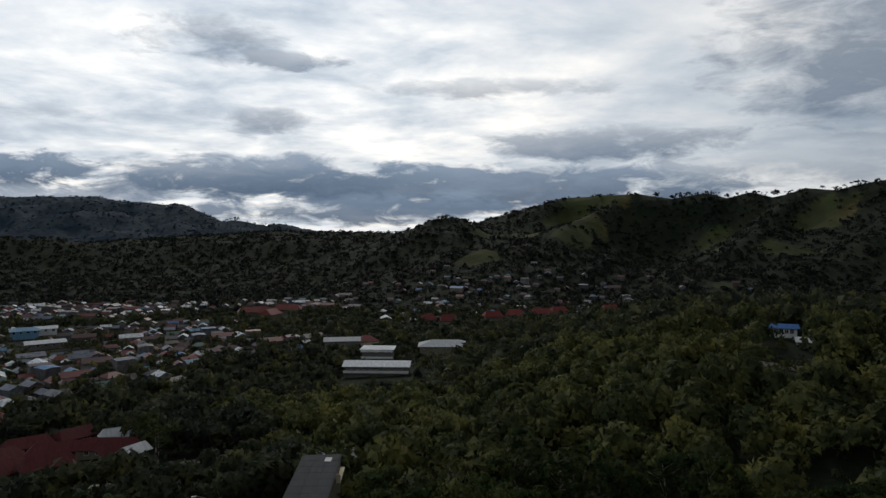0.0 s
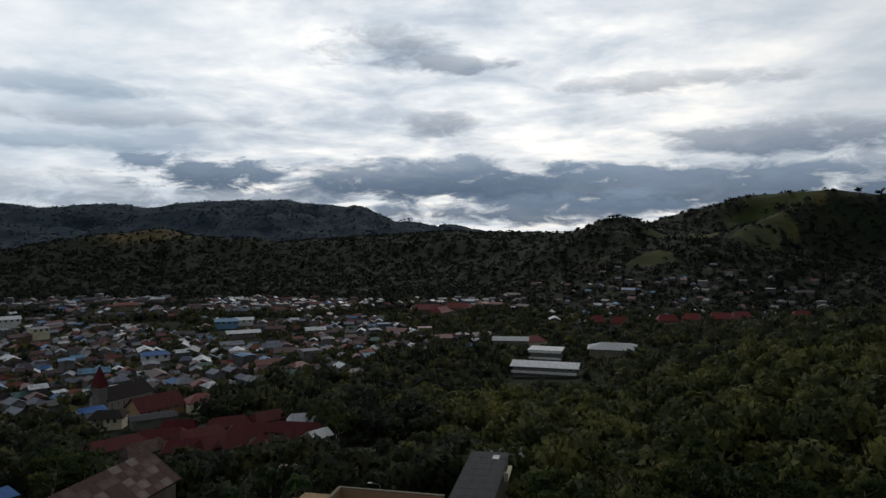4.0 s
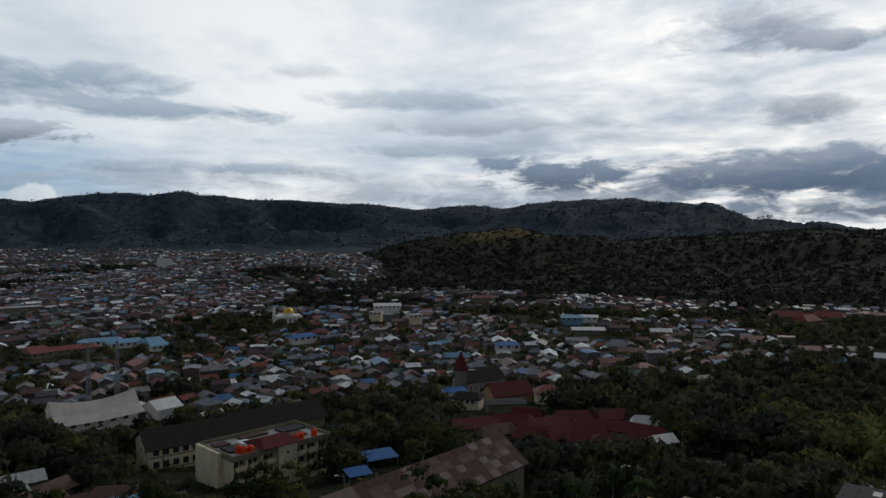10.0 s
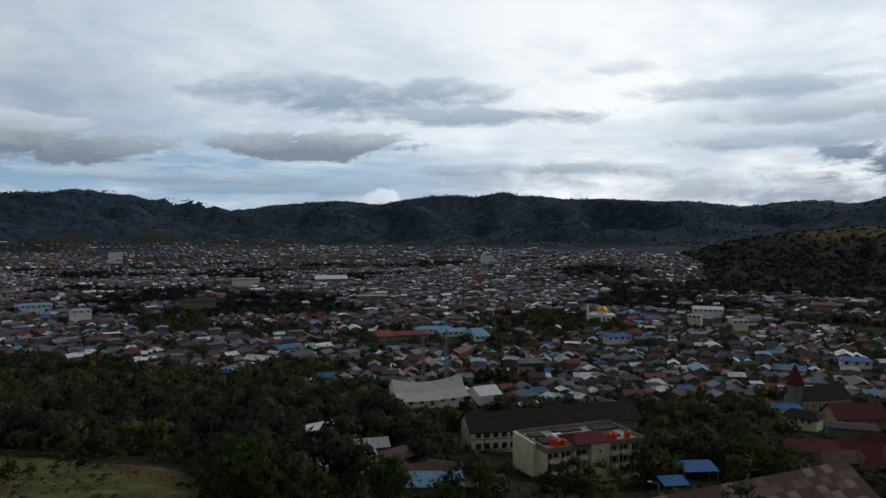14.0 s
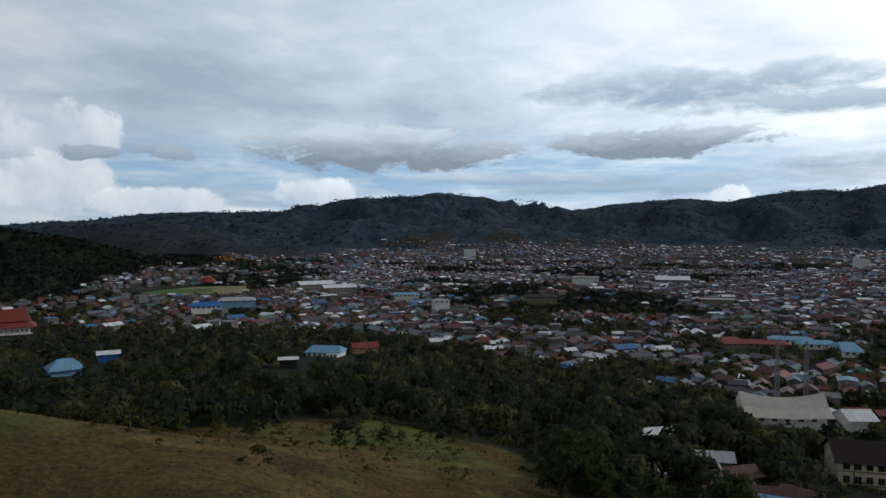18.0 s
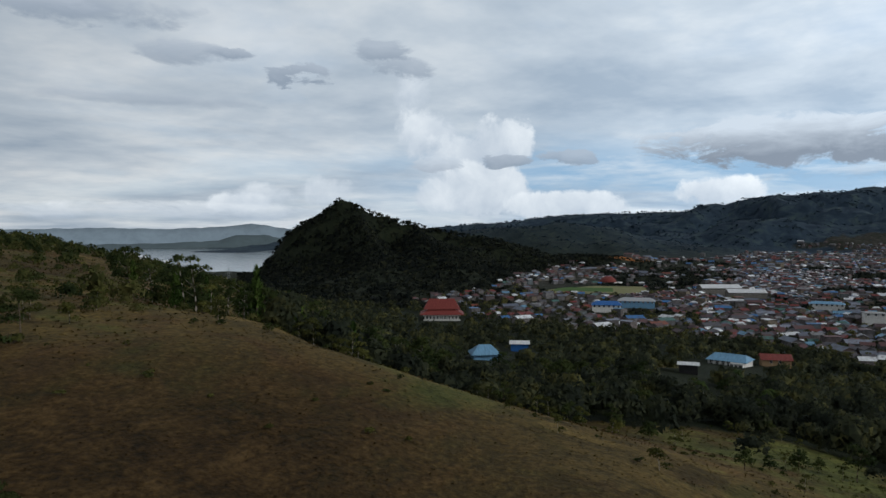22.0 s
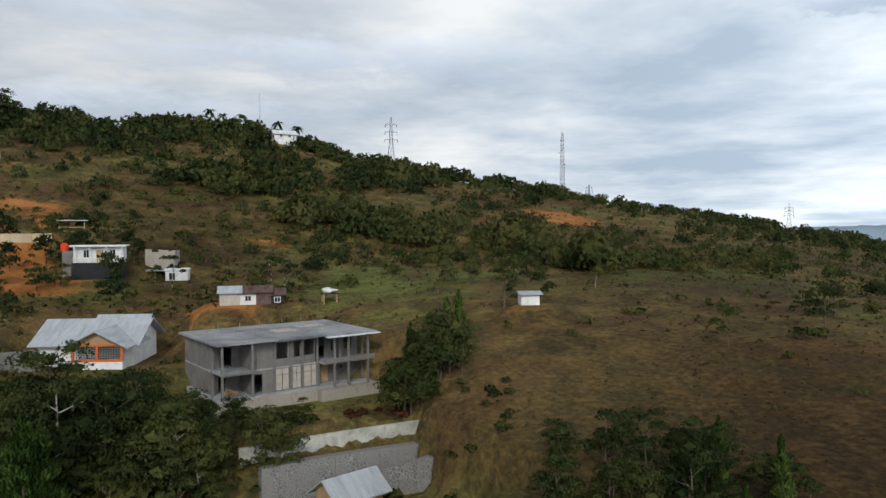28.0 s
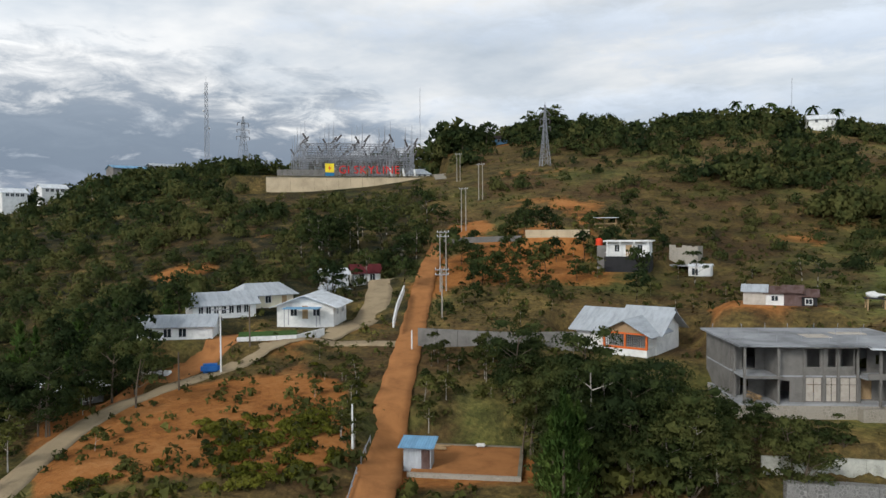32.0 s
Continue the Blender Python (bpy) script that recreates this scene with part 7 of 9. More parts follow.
def canopies():
    for az, d, w, dd, z in ((46.3, 162, 8.0, 4.6, 24.6), (48.1, 152, 5.6, 3.6, 24.4)):
        t = thing("canopy", facing(az, d, z, 24), "bright blue sheet canopy over a paved yard", "canopy", "blue canopies")
        KEEP_OFF.append((*spot(az, d).xy, 5))
        for x in (-w / 2 + 0.2, w / 2 - 0.2):
            for y in (0.2, dd - 0.2):
                part("post", bx(x - 0.07, x + 0.07, y - 0.07, y + 0.07, -1, 2.7), STEEL_GREY, t)
        part("roof", bx(-w / 2, w / 2, -0.3, dd + 0.3, 0, 0.1), BLUE_SHEET, t, m=pose(0, 0, 2.9, 10, 0, 0))
    KEEP_OFF.extend([(*spot(q, d).xy, 5.5) for q, d in ((46.3, 152), (46.6, 141), (48.1, 142), (48.1, 132), (46.6, 130))])
    for az, d, h in ((49.4, 124, 6.0), (28.6, 100, 6.0), (18.9, 108, 7.0), (0.6, 100, 6.5), (22.6, 150, 6.5)):
        t = thing("street_lamp", facing(az, d), "thin grey street lamp with a bent arm", "street lamp", "street lamps by the hostels")
        part("post", rod(bmesh.new(), (0, 0, -0.5), (0, 0, h), 0.09, 0.06, 6), STEEL_GREY, t)
        part("arm", rod(bmesh.new(), (0, 0, h), (-1.3, 0, h + 0.35), 0.05, 0.05, 5), STEEL_GREY, t)
        part("lamp", bx(-1.9, -1.2, -0.12, 0.12, h + 0.28, h + 0.42), WHITE_WALL, t)


hostel_flat()
hostel_long()
rusty_hall()
grey_roof_block()
peach_block()
canopies()


def church():
    m = facing(39.9, 284, None, 38)
    t = thing("church", m, "grey stone church with brown nave roof and pointed red-brown spire", "church")
    KEEP_OFF.extend([(*spot(38.6, 292).xy, 15), (*spot(39.0, 268).xy, 11), (*spot(38.5, 255).xy, 9)])
    part("tower", bx((-1.8, 1.8, -1.8, 1.8, -3, 10.5)), CEMENT, t)
    sp = bmesh.new()
    bmesh.ops.create_cone(sp, cap_ends=True, segments=4, radius1=3.2, radius2=0.05, depth=8.0, matrix=Matrix.Translation((0, 0, 14.5)) @ Matrix.Rotation(math.pi / 4, 4, "Z"))
    part("spire", sp, RED_SHEET, t)
    part("nave", gable_walls(20, 10, 5.5, 3.6), RUBBLE_PALE, t, m=pose(1.8, -2.0, 0))
    part("nave_roof", roof_bm(20, 10, 5.52, 3.6, 0.7), BROWN_SHEET, t, m=pose(1.8, -2.0, 0))
    for k in range(7):
        window(t, 3.6 + 2.6 * k, -2.005, 1.6, 0.9, 2.4)


church()


def named_buildings():
    # the red-roofed compound below the rusty hall
    for az, d, w, dd, tn, roof in ((38.6, 205, 17, 12, 20, RED_SHEET), (35.8, 212, 14, 10, -5, RED_SHEET), (32.6, 205, 15, 11, 25, RED_SHEET), (30.6, 218, 12, 10, 10, RED_SHEET), (28.6, 200, 19, 11, -10, RED_SHEET),
                                   (26.0, 196, 16, 10, -22, RED_SHEET), (29.4, 185, 12, 9, 15, RED_SHEET), (33.8, 190, 13, 10, 0, RED_SHEET), (24.6, 190, 10, 8, 20, RED_SHEET), (27.4, 222, 12, 9, 30, RED_SHEET), (31.6, 190, 9, 7, 40, RED_SHEET), (36.6, 196, 12, 8, 30, RUSTY_SHEET), (34.6, 226, 11, 8, -10, RED_SHEET), (25.0, 212, 9, 7, 5, WHITE_SHEET)):
        cottage(facing(az, d * 0.97, None, tn) @ pose(-w * 0.42, 0, 0), w * 0.84, dd * 0.62, 2.6, 1.7, CREAM_DARK, roof, "school pavilion under a long dark red roof", over=0.9, hip=0.25, group="red-roofed compound", front=(0.2, 0.4, 0.6, 0.8), deep=3)
    cottage(facing(24.1, 178, None, 40), 5.0, 4, 2.6, 1.2, CREAM_DARK, WHITE_SHEET, "small shed with a bright tilted sheet roof", front=(), name="shed", category="shed")
    cottage(facing(35.4, 262, None, 30) @ pose(-9, 0, 0), 16, 10, 3.6, 3.6, PEACH, RED_SHEET, "parish hall with a steep dark red roof and a white gable", over=0.8, front=(0.2, 0.4, 0.6, 0.8), deep=3)
    cottage(facing(32.6, 258, None, 10) @ pose(-5, 0, 0), 9, 8, 4.2, 2.2, CREAM, SCARLET_SHEET, "tall white house with a red hipped roof", hip=0.7, front=(0.25, 0.5, 0.75), deep=3)
    cottage(facing(39.6, 248, None, -15) @ pose(-5, 0, 0), 10, 8, 4.2, 1.7, CREAM, BROWN_SHEET, "white two-storey house with a dark roof", hip=0.4, front=(0.2, 0.4, 0.6, 0.8), deep=3)
    cottage(facing(36.3, 240, None, 10) @ pose(-6, 0, 0), 13, 7, 3.2, 0.6, CEMENT, TAR_SHEET, "long low shed with a dark flat roof", deep=3, name="shed", category="shed")
    cottage(facing(40.3, 272, None, 20) @ pose(-4, 0, 0), 8, 8, 3.6, 0.9, WHITE_WALL, BLUE_SHEET, "house with a bright blue sheet roof", front=(0.5,), deep=3)
    # white complex among the trees
    m, n = site(8.0, 322, 2.9, 318, 14.0)
    t = cottage(m, n, 11, 5.6, 1.5, CEMENT, WHITE_SHEET, "long two-storey white building with a bright white roof and galleries", over=1.2, front=(0.1, 0.2, 0.3, 0.4, 0.5, 0.6, 0.7, 0.8, 0.9), deep=4)
    part("gallery", bx((-0.5, n + 0.5, -1.6, -1.45, 2.6, 3.6), (-0.5, n + 0.5, -1.6, 0, 2.4, 2.6)), WHITE_WALL, t)
    KEEP_OFF.extend([(*spot(az, d).xy, 9) for az in (2.5, 5, 7.5) for d in (300, 286, 272)])
    m, n = site(6.6, 352, 4.2, 350, 13.5)
    t = cottage(m, n, 11, 8.6, 0.8, CEMENT, WHITE_SHEET, "grey-white three-storey block with open galleries and a white roof", over=1.2, hip=0.4, front=(0.2, 0.5, 0.8), deep=4)
    for k in range(3):
        part("gallery", bx((-0.6, n + 0.6, -1.5, -1.3, 0.8 + 3.2 * k, 1.8 + 3.2 * k)), WHITE_WALL, t)
    m, n = site(1.9, 372, -2.3, 372, 15.0)
    cottage(m, n, 14, 5.0, 2.4, CREAM_DARK, GREY_SHEET, "hall with a bright grey-white hipped roof", over=1.0, hip=0.5, front=(0.1, 0.3, 0.5, 0.7, 0.9), deep=4)
    m, n = site(-3.0, 360, -7.0, 358, 16.0)
    cottage(m, n, 9, 3.6, 1.6, CEMENT, WHITE_SHEET, "low building with a bright white roof", over=0.8, front=(0.2, 0.5, 0.8), deep=4)
    m, n = site(9.6, 420, 6.8, 420, 12.0)
    cottage(m, n, 10, 4.0, 1.6, CEMENT, GREY_SHEET, "pale-roofed building below the school", over=0.8, deep=4)
    cottage(facing(6.0, 430, None, 20) @ pose(-6, 0, 0), 12, 11, 4.0, 3.0, CREAM, SCARLET_SHEET, "house with a red hipped roof", hip=0.7, deep=4)
    # the school and other red roofs at the foot of the north ridge
    for az, d, w, dd, tn in ((15.0, 640, 28, 12, 5), (12.6, 655, 24, 12, -5), (13.4, 620, 18, 11, 60), (14.2, 632, 14, 10, -30), (-4.2, 560, 14, 9, 16), (-5.8, 572, 12, 9, -14), (-8.0, 580, 16, 10, 0), (-9.6, 590, 14, 10, 30), (-0.5, 545, 12, 8, 0), (1.0, 556, 9, 7, 40), (-13.6, 600, 13, 9, 20), (-16.9, 585, 13, 9, -20)):
        cottage(facing(az, d, None, tn) @ pose(-w / 2, 0, 0), w, dd, 4.2, 3.6, CREAM_DARK, SCARLET_SHEET, "school block under a long brick-red roof", over=1.2, hip=0.3, group="red-roofed school blocks", deep=5)
    for k in range(5):
        cottage(facing(-17.8 - 0.75 * k, 415 - 8 * k, None, 30), 8, 8, 3.4, 2.2, CREAM_DARK, SCARLET_SHEET, "small row house with a faded red roof", deep=5, group="row of small red-roofed houses")
    cottage(facing(-26.0, 226, None, 8) @ pose(-3.5, 0, 0), 7, 5, 3.0, 0.8, WHITE_WALL, BLUE_SHEET, "pale two-storey house with a blue sheet roof on the spur", front=(0.2, 0.4, 0.6, 0.8), deep=5)
    cottage(facing(-22.2, 330, None, 8) @ pose(-6.5, 0, 0), 13, 9, 3.6, 1.2, WHITE_WALL, WHITE_SHEET, "pale house with a white flat roof on the spur", front=(0.2, 0.5, 0.8), deep=5)
    cottage(facing(-27.6, 215, None, 8) @ pose(-2.5, 0, 0), 4, 4, 2.0, 0.8, CEMENT, WHITE_SHEET, "low shed with a white roof beside the blue-roofed house", deep=4, name="shed", category="shed")
    cottage(facing(8.9, 150, None, 12) @ pose(-4, 0, 0), 9, 6, 2.4, 1.4, CREAM_DARK, GREY_SHEET, "small house with a pale worn roof among trees", front=(0.5,))
    # the great swept roof by the town's edge
    m, n = site(70.4, 252, 64.6, 262, 16.6)
    t = thing("meeting_hall", m, "wide pale meeting hall with a swept-up ridged roof", "hall")
    KEEP_OFF.extend([(*(m @ Vector((n * q, k, 0))).xy, 9) for q in (0.15, 0.5, 0.85) for k in (8, -6, -18, -28)])
    part("wall", bx((1.5, n - 1.5, 1.5, 14, -4, 2.2)), WHITE_WALL, t)
    r = bmesh.new()
    rows = []
    for k in range(13):
        x = n * k / 12
        q = abs(k / 6 - 1)
        rise = 6.8 + 2.0 * q * q
        rows.append([r.verts.new((x, y, z)) for y, z in ((-1.2, 1.5 + 0.5 * q), (3.5, 3.6 + 0.8 * q), (7.5, rise), (11.5, 3.4 + 0.8 * q), (16, 0.9 + 0.5 * q))])
    for a, b in zip(rows[:-1], rows[1:]):
        for k in range(4):
            r.faces.new((a[k], b[k], b[k + 1], a[k + 1]))
    bmesh.ops.solidify(r, geom=r.faces[:], thickness=0.2)
    part("roof", r, plain("pale_roof_shingle", (0.72, 0.71, 0.68), 0.8, vary=0.2, scale=0.4), t)
    for k in (0.2, 0.35, 0.5, 0.65, 0.8):
        window(t, n * k, 1.49, 0.1, 1.6, 1.1)
    cottage(facing(63.6, 268, None, 30), 9, 10, 4.0, 2.4, WHITE_WALL, WHITE_SHEET, "annexe with a bright white sheet roof", deep=4)
    # the cluster of low houses beside the hostels
    for az, d, w, dd, tn, roof, wall in ((71.6, 112, 9, 7, 30, RUSTY_SHEET, CREAM_DARK), (68.6, 108, 8, 6, 10, OLD_SHEET, CEMENT), (66.4, 112, 10, 8, -20, OLD_SHEET, BLACK), (73.6, 122, 7, 6, 20, GREY_SHEET, CREAM_DARK), (70.4, 126, 8, 6, 40, RUSTY_SHEET, CEMENT),
                                         (67.4, 100, 9, 6, 0, SKY_SHEET, CREAM_DARK), (63.4, 100, 8, 6, 15, RUSTY_SHEET, CEMENT), (75.5, 112, 7, 6, 50, GREY_SHEET, CREAM_DARK), (72.6, 138, 8, 5, 10, GREY_SHEET, CREAM_DARK), (76.5, 150, 9, 7, 30, WHITE_SHEET, CREAM_DARK)):
        cottage(facing(az, d * 1.22, None, tn) @ pose(-w / 2, 0, 0), w, dd, 2.5, 1.3, wall, roof, "low crowded house under patched roof sheets beside the hostels", front=(0.5,), group="low houses beside the hostels", deep=3)
    for k in range(4):
        q = spot(72 - 2 * k, 112 - 3 * k)
        KEEP_OFF.append((q.x, q.y, 6))
    # blue and white houses below the grass spur
    cottage(facing(122.2, 262, None, 10) @ pose(-4.8, 0, 0), 9.6, 8, 2.8, 2.6, SKY_SHEET, SKY_SHEET, "house with a light blue hipped roof among the trees", over=1.0, hip=0.6, deep=5)
    cottage(facing(119.5, 322, None, 0) @ pose(-4, 0, 0), 8, 7, 3.6, 0.9, BLUE_SHEET, WHITE_SHEET, "blue house with a pale flat roof among the trees", deep=5)
    cottage(facing(106.4, 268, None, 0) @ pose(-3.2, 0, 0), 6.4, 5, 3.6, 0.5, BLACK, WHITE_SHEET, "dark open shelter with a white roof", deep=5, name="shelter", category="shelter")
    t = cottage(facing(103.7, 330, 14.6, -18) @ pose(-8, 0, 0), 16, 11, 9.4, 2.2, WHITE_WALL, SKY_SHEET, "three-storey white house with a light blue two-step roof", over=0.8, hip=0.25, front=(0.1, 0.26, 0.42, 0.58), deep=6, size=(1.4, 1.2))
    for k in range(3):
        part("bay", bx((10.2, 15.8, -2.4, 0, 0.4 + 3.1 * k, 2.6 + 3.1 * k)), WHITE_WALL, t)
        for x in (11.2, 13.0, 14.8):
            window(t, x, -2.405, 0.9 + 3.1 * k, 1.2, 1.2)
        for x in (1.6, 4.2, 6.7, 9.2):
            window(t, x, -0.005, 0.9 + 3.1 * k, 1.2, 1.2)
    for h_az, h_d in ((122.2, 262), (119.5, 322), (106.4, 268), (104.4, 330), (103.2, 332), (102.4, 334)):
        KEEP_OFF.extend([(*spot(h_az, h_d - back).xy, 8.0) for back in (4, 14, 24, 36, 48, 62)])
    cottage(facing(100.2, 345, None, 10) @ pose(-6, 0, 0), 12, 9, 3.6, 1.8, PEACH, SCARLET_SHEET, "house with a brick-red roof beside the tall white house", deep=5, front=(0.3, 0.6))
    # the great hall with the red two-tier roof at the cone's foot
    m = facing(125.85, 542, 9.0, 0) @ pose(-16, 0, 0)
    t = thing("hall", m, "great white-columned hall with a steep brick-red two-tier roof", "hall")
    KEEP_OFF.extend([(*(m @ Vector((16, 12, 0))).xy, 24), (*spot(125.85, 520).xy, 17), (*spot(125.85, 495).xy, 15)])
    part("wall", bx((3, 29, 3, 22, -5, 8)), WHITE_WALL, t)
    part("lower_roof", roof_bm(32, 25, 8.2, 6.0, 1.2, hip=0.75), SCARLET_SHEET, t)
    part("upper_wall", bx((4, 28, 6, 18, 8, 12.5)), WHITE_WALL, t)
    part("upper_roof", roof_bm(26, 14, 12.5, 6.5, 1.2, hip=0.3), SCARLET_SHEET, t, m=pose(3, 5.5, 0))
    for k in range(11):
        part("column", bx(2.6 + 2.6 * k, 3.2 + 2.6 * k, 0.6, 1.2, -4, 8), WHITE_WALL, t)
    for z in (0.5, 4.2):
        part("gallery", bx((1.5, 30.5, 0.3, 3, z + 2.4, z + 3.0)), WHITE_WALL, t)
        for k in range(9):
            window(t, 4.6 + 2.8 * k, 2.99, z, 1.6, 1.9)
    # the domed prayer house
    m = facing(53.7, 586, None, 10)
    t = thing("mosque", m, "white mosque with a golden dome and a slim minaret", "mosque")
    KEEP_OFF.append((*spot(53.7, 592).xy, 16))
    part("wall", bx((-10, 10, 0, 16, -4, 5.5)), WHITE_WALL, t)
    part("drum", rod(bmesh.new(), (0, 8, 5.5), (0, 8, 7.5), 4.6, 4.6, 16), WHITE_WALL, t)
    dm = bmesh.new()
    bmesh.ops.create_uvsphere(dm, u_segments=18, v_segments=10, radius=4.4, matrix=Matrix.Translation((0, 8, 7.5)))
    part("dome", dm, plain("gold_dome", (0.55, 0.38, 0.06), 0.35, 0.5, vary=0.15), t)
    part("minaret", rod(bmesh.new(), (-12.5, 4, -3), (-12.5, 4, 13), 1.3, 1.0, 10), WHITE_WALL, t)
    for k in range(5):
        window(t, -7 + 3.5 * k, -0.005, 1.0, 1.4, 2.6)
    dm = bmesh.new()
    bmesh.ops.create_uvsphere(dm, u_segments=18, v_segments=10, radius=12, matrix=Matrix.Translation((0, 12, 3.0)) @ Matrix.Diagonal((1, 1, 0.75, 1)))
    t = thing("domed_hall", facing(112.5, 1010, 6.5, 0), "white hall with a dark red dome beside the sports field", "hall")
    part("dome", dm, SCARLET_SHEET, t)
    part("wall", bx((-26, 20, 2, 22, -3, 3.4)), WHITE_WALL, t)
    KEEP_OFF.append((*spot(112.5, 1020).xy, 40))
    p = spot(113.4, 880)
    fld = thing("sports_field", pose(p.x, p.y, gz(p) + 0.6, 0, 0, 113), "pale dry sports field with a green middle", "field")
    KEEP_OFF.append((p.x, p.y, 75))
    part("track", bx(-75, 60, -60, 60, -3, 0.1), plain("dry_turf", (0.20, 0.20, 0.10), 0.95, vary=0.25, scale=0.03), fld)
    part("pitch", bx(-50, 20, -30, 30, 0.1, 0.16), plain("green_turf", (0.07, 0.13, 0.04), 0.95, vary=0.3, scale=0.05), fld)
    # larger blocks that stand out in the town: bearing, distance, width, depth, height, roof, wall, label
    for az, d, w, dd, h, tn, roof, wall, lab in (
            (69.4, 478, 32, 11, 3.6, 10, SCARLET_SHEET, CREAM_DARK, "long cream school wing with an orange-red roof"), (71.2, 470, 13, 18, 3.6, 24, SCARLET_SHEET, CREAM_DARK, "cream school wing with an orange-red roof"),
            (65.6, 492, 22, 11, 3.6, 18, SKY_SHEET, WHITE_WALL, "school wing with a light blue roof"), (63.4, 470, 11, 24, 3.6, 22, SKY_SHEET, WHITE_WALL, "blue-roofed school wing with white walls"), (67.4, 505, 26, 10, 3.6, 8, SKY_SHEET, WHITE_WALL, "long blue-roofed school wing"),
            (79.2, 1480, 15, 15, 27, 0, SLAB, CEMENT, "grey tower block over the far town"), (91.7, 1900, 32, 18, 24, 0, SLAB, WHITE_WALL, "white office block in the far town"), (75.7, 1040, 46, 28, 6, 5, WHITE_SHEET, CEMENT, "wide pale market hall"),
            (86.0, 720, 34, 14, 8, 0, TAR_SHEET, CREAM_DARK, "long cream three-storey office block"), (94.0, 640, 15, 12, 10, 10, SLAB, WHITE_WALL, "white three-storey house block"), (112.6, 640, 25, 18, 7, 0, BLUE_SHEET, WHITE_WALL, "white pavilion with a bright blue hipped roof"),
            (110.3, 700, 34, 16, 7, 0, GREY_SHEET, SKY_SHEET, "pale blue gallery building"), (104.0, 900, 46, 22, 8, 20, WHITE_SHEET, CEMENT, "market hall with a white roof"), (102.2, 850, 40, 20, 7, 15, WHITE_SHEET, CEMENT, "market hall with a pale roof"),
            (59.8, 1750, 32, 16, 14, 0, SLAB, CEMENT, "long pale apartment block"), (63.0, 1500, 26, 16, 16, 8, SLAB, WHITE_WALL, "pale block in the far town"), (45.9, 640, 24, 12, 7, 5, WHITE_SHEET, WHITE_WALL, "white hall with a bright roof"),
            (30.9, 560, 17, 11, 6, 0, SKY_SHEET, SKY_SHEET, "light blue painted house with a blue roof"), (29.6, 575, 14, 9, 5, 0, WHITE_SHEET, WHITE_WALL, "house with a bright white roof"), (29.6, 500, 22, 9, 4, 8, WHITE_SHEET, CEMENT, "workshop with a bright white roof"),
            (43.6, 560, 11, 9, 8, 20, SLAB, CREAM, "white gabled block rising over the houses"), (46.9, 580, 10, 9, 8, -10, SLAB, CREAM, "white four-storey house above the roofs"), (38.0, 730, 22, 12, 6, 5, SCARLET_SHEET, CREAM_DARK, "tall cream block with a red roof"), (72.4, 760, 32, 16, 6, 5, SLAB, CREAM_DARK, "wide cream public building"),
            (82.4, 980, 36, 18, 12, 0, SLAB, WHITE_WALL, "pale five-storey block over the roofs"), (97.0, 760, 30, 12, 6, 0, SKY_SHEET, WHITE_WALL, "long house with a light blue roof"), (52.5, 470, 18, 10, 5, 30, BLUE_SHEET, WHITE_WALL, "house with a bright blue roof"), (36.0, 420, 14, 9, 4, 10, BLUE_SHEET, WHITE_WALL, "low house with a blue sheet roof")):
        cottage(facing(az, d, None, tn) @ pose(-w / 2, 0, 0), w, dd, h, 0.8 if roof is SLAB else 0.16 * dd, wall, roof, lab, over=0.8, hip=0.3 if roof is not WHITE_SHEET else 0.0, name="town_block", category="building", deep=5,
                front=[(k + 0.5) / max(3, int(w / 4)) for k in range(max(3, int(w / 4)))] if d < 1200 else (), size=(1.6, 1.6))
    for az, d in ((68.3, 300), (66.4, 310)):
        p = spot(az, d)
        t = thing("radio_mast", pose(p.x, p.y, gz(p) - 0.3), "slim lattice phone mast among the houses", "mast")
        part("mast_body", lattice_bm(26, 1.6, 0.8, 12, 0.1, 0.06), STEEL_GREY, t)


named_buildings()


# ---- the far town ----
def house_corners(w, d, h, rise, over=0.5, hip=0.0):
    """Walls and roof of a plain house with a ridged roof, as quads: (walls, roof)."""
    a, b = w / 2, d / 2
    p = [(-a, -b), (a, -b), (a, b), (-a, b)]
    walls = [[(*p[i], -2.0), (*p[(i + 1) % 4], -2.0), (*p[(i + 1) % 4], h), (*p[i], h)] for i in range(4)]
    for s in (-1, 1):
        walls.append([(s * a * 0.985, -b, h), (s * a * 0.985, b, h), (s * a * 0.985 * (1 - hip), 0, h + rise), (s * a * 0.985 * (1 - hip), 0, h + rise)])
    A, B = a + over, b + over
    ra, drop = A * (1 - hip), rise * over / b
    e = h - drop + 0.06
    roof = [[(-A, -B, e), (A, -B, e), (ra, 0, h + rise + 0.06), (-ra, 0, h + rise + 0.06)], [(A, B, e), (-A, B, e), (-ra, 0, h + rise + 0.06), (ra, 0, h + rise + 0.06)]]
    if hip > 0:
        roof += [[(s * A, -s * B, e), (s * A, s * B, e), (s * ra, 0, h + rise + 0.06), (s * ra, 0, h + rise + 0.06)] for s in (1, -1)]
    return np.array(walls, float), np.array(roof, float)


def grid_places(az0, az1, r0, r1, cell, jitter=0.3):
    """Rows of plots, turned in blocks."""
    n = int(2 * r1 / cell) + 1
    u = (np.arange(n) - n / 2) * cell
    gx, gy = np.meshgrid(u, u)
    gx, gy = gx.ravel(), gy.ravel()
    gx = gx + rng.uniform(-jitter, jitter, gx.size) * cell
    gy = gy + rng.uniform(-jitter, jitter, gy.size) * cell
    az, r = polar(gx, gy)
    k = (az > az0) & (az < az1) & (r > r0) & (r < r1)
    return gx[k], gy[k]


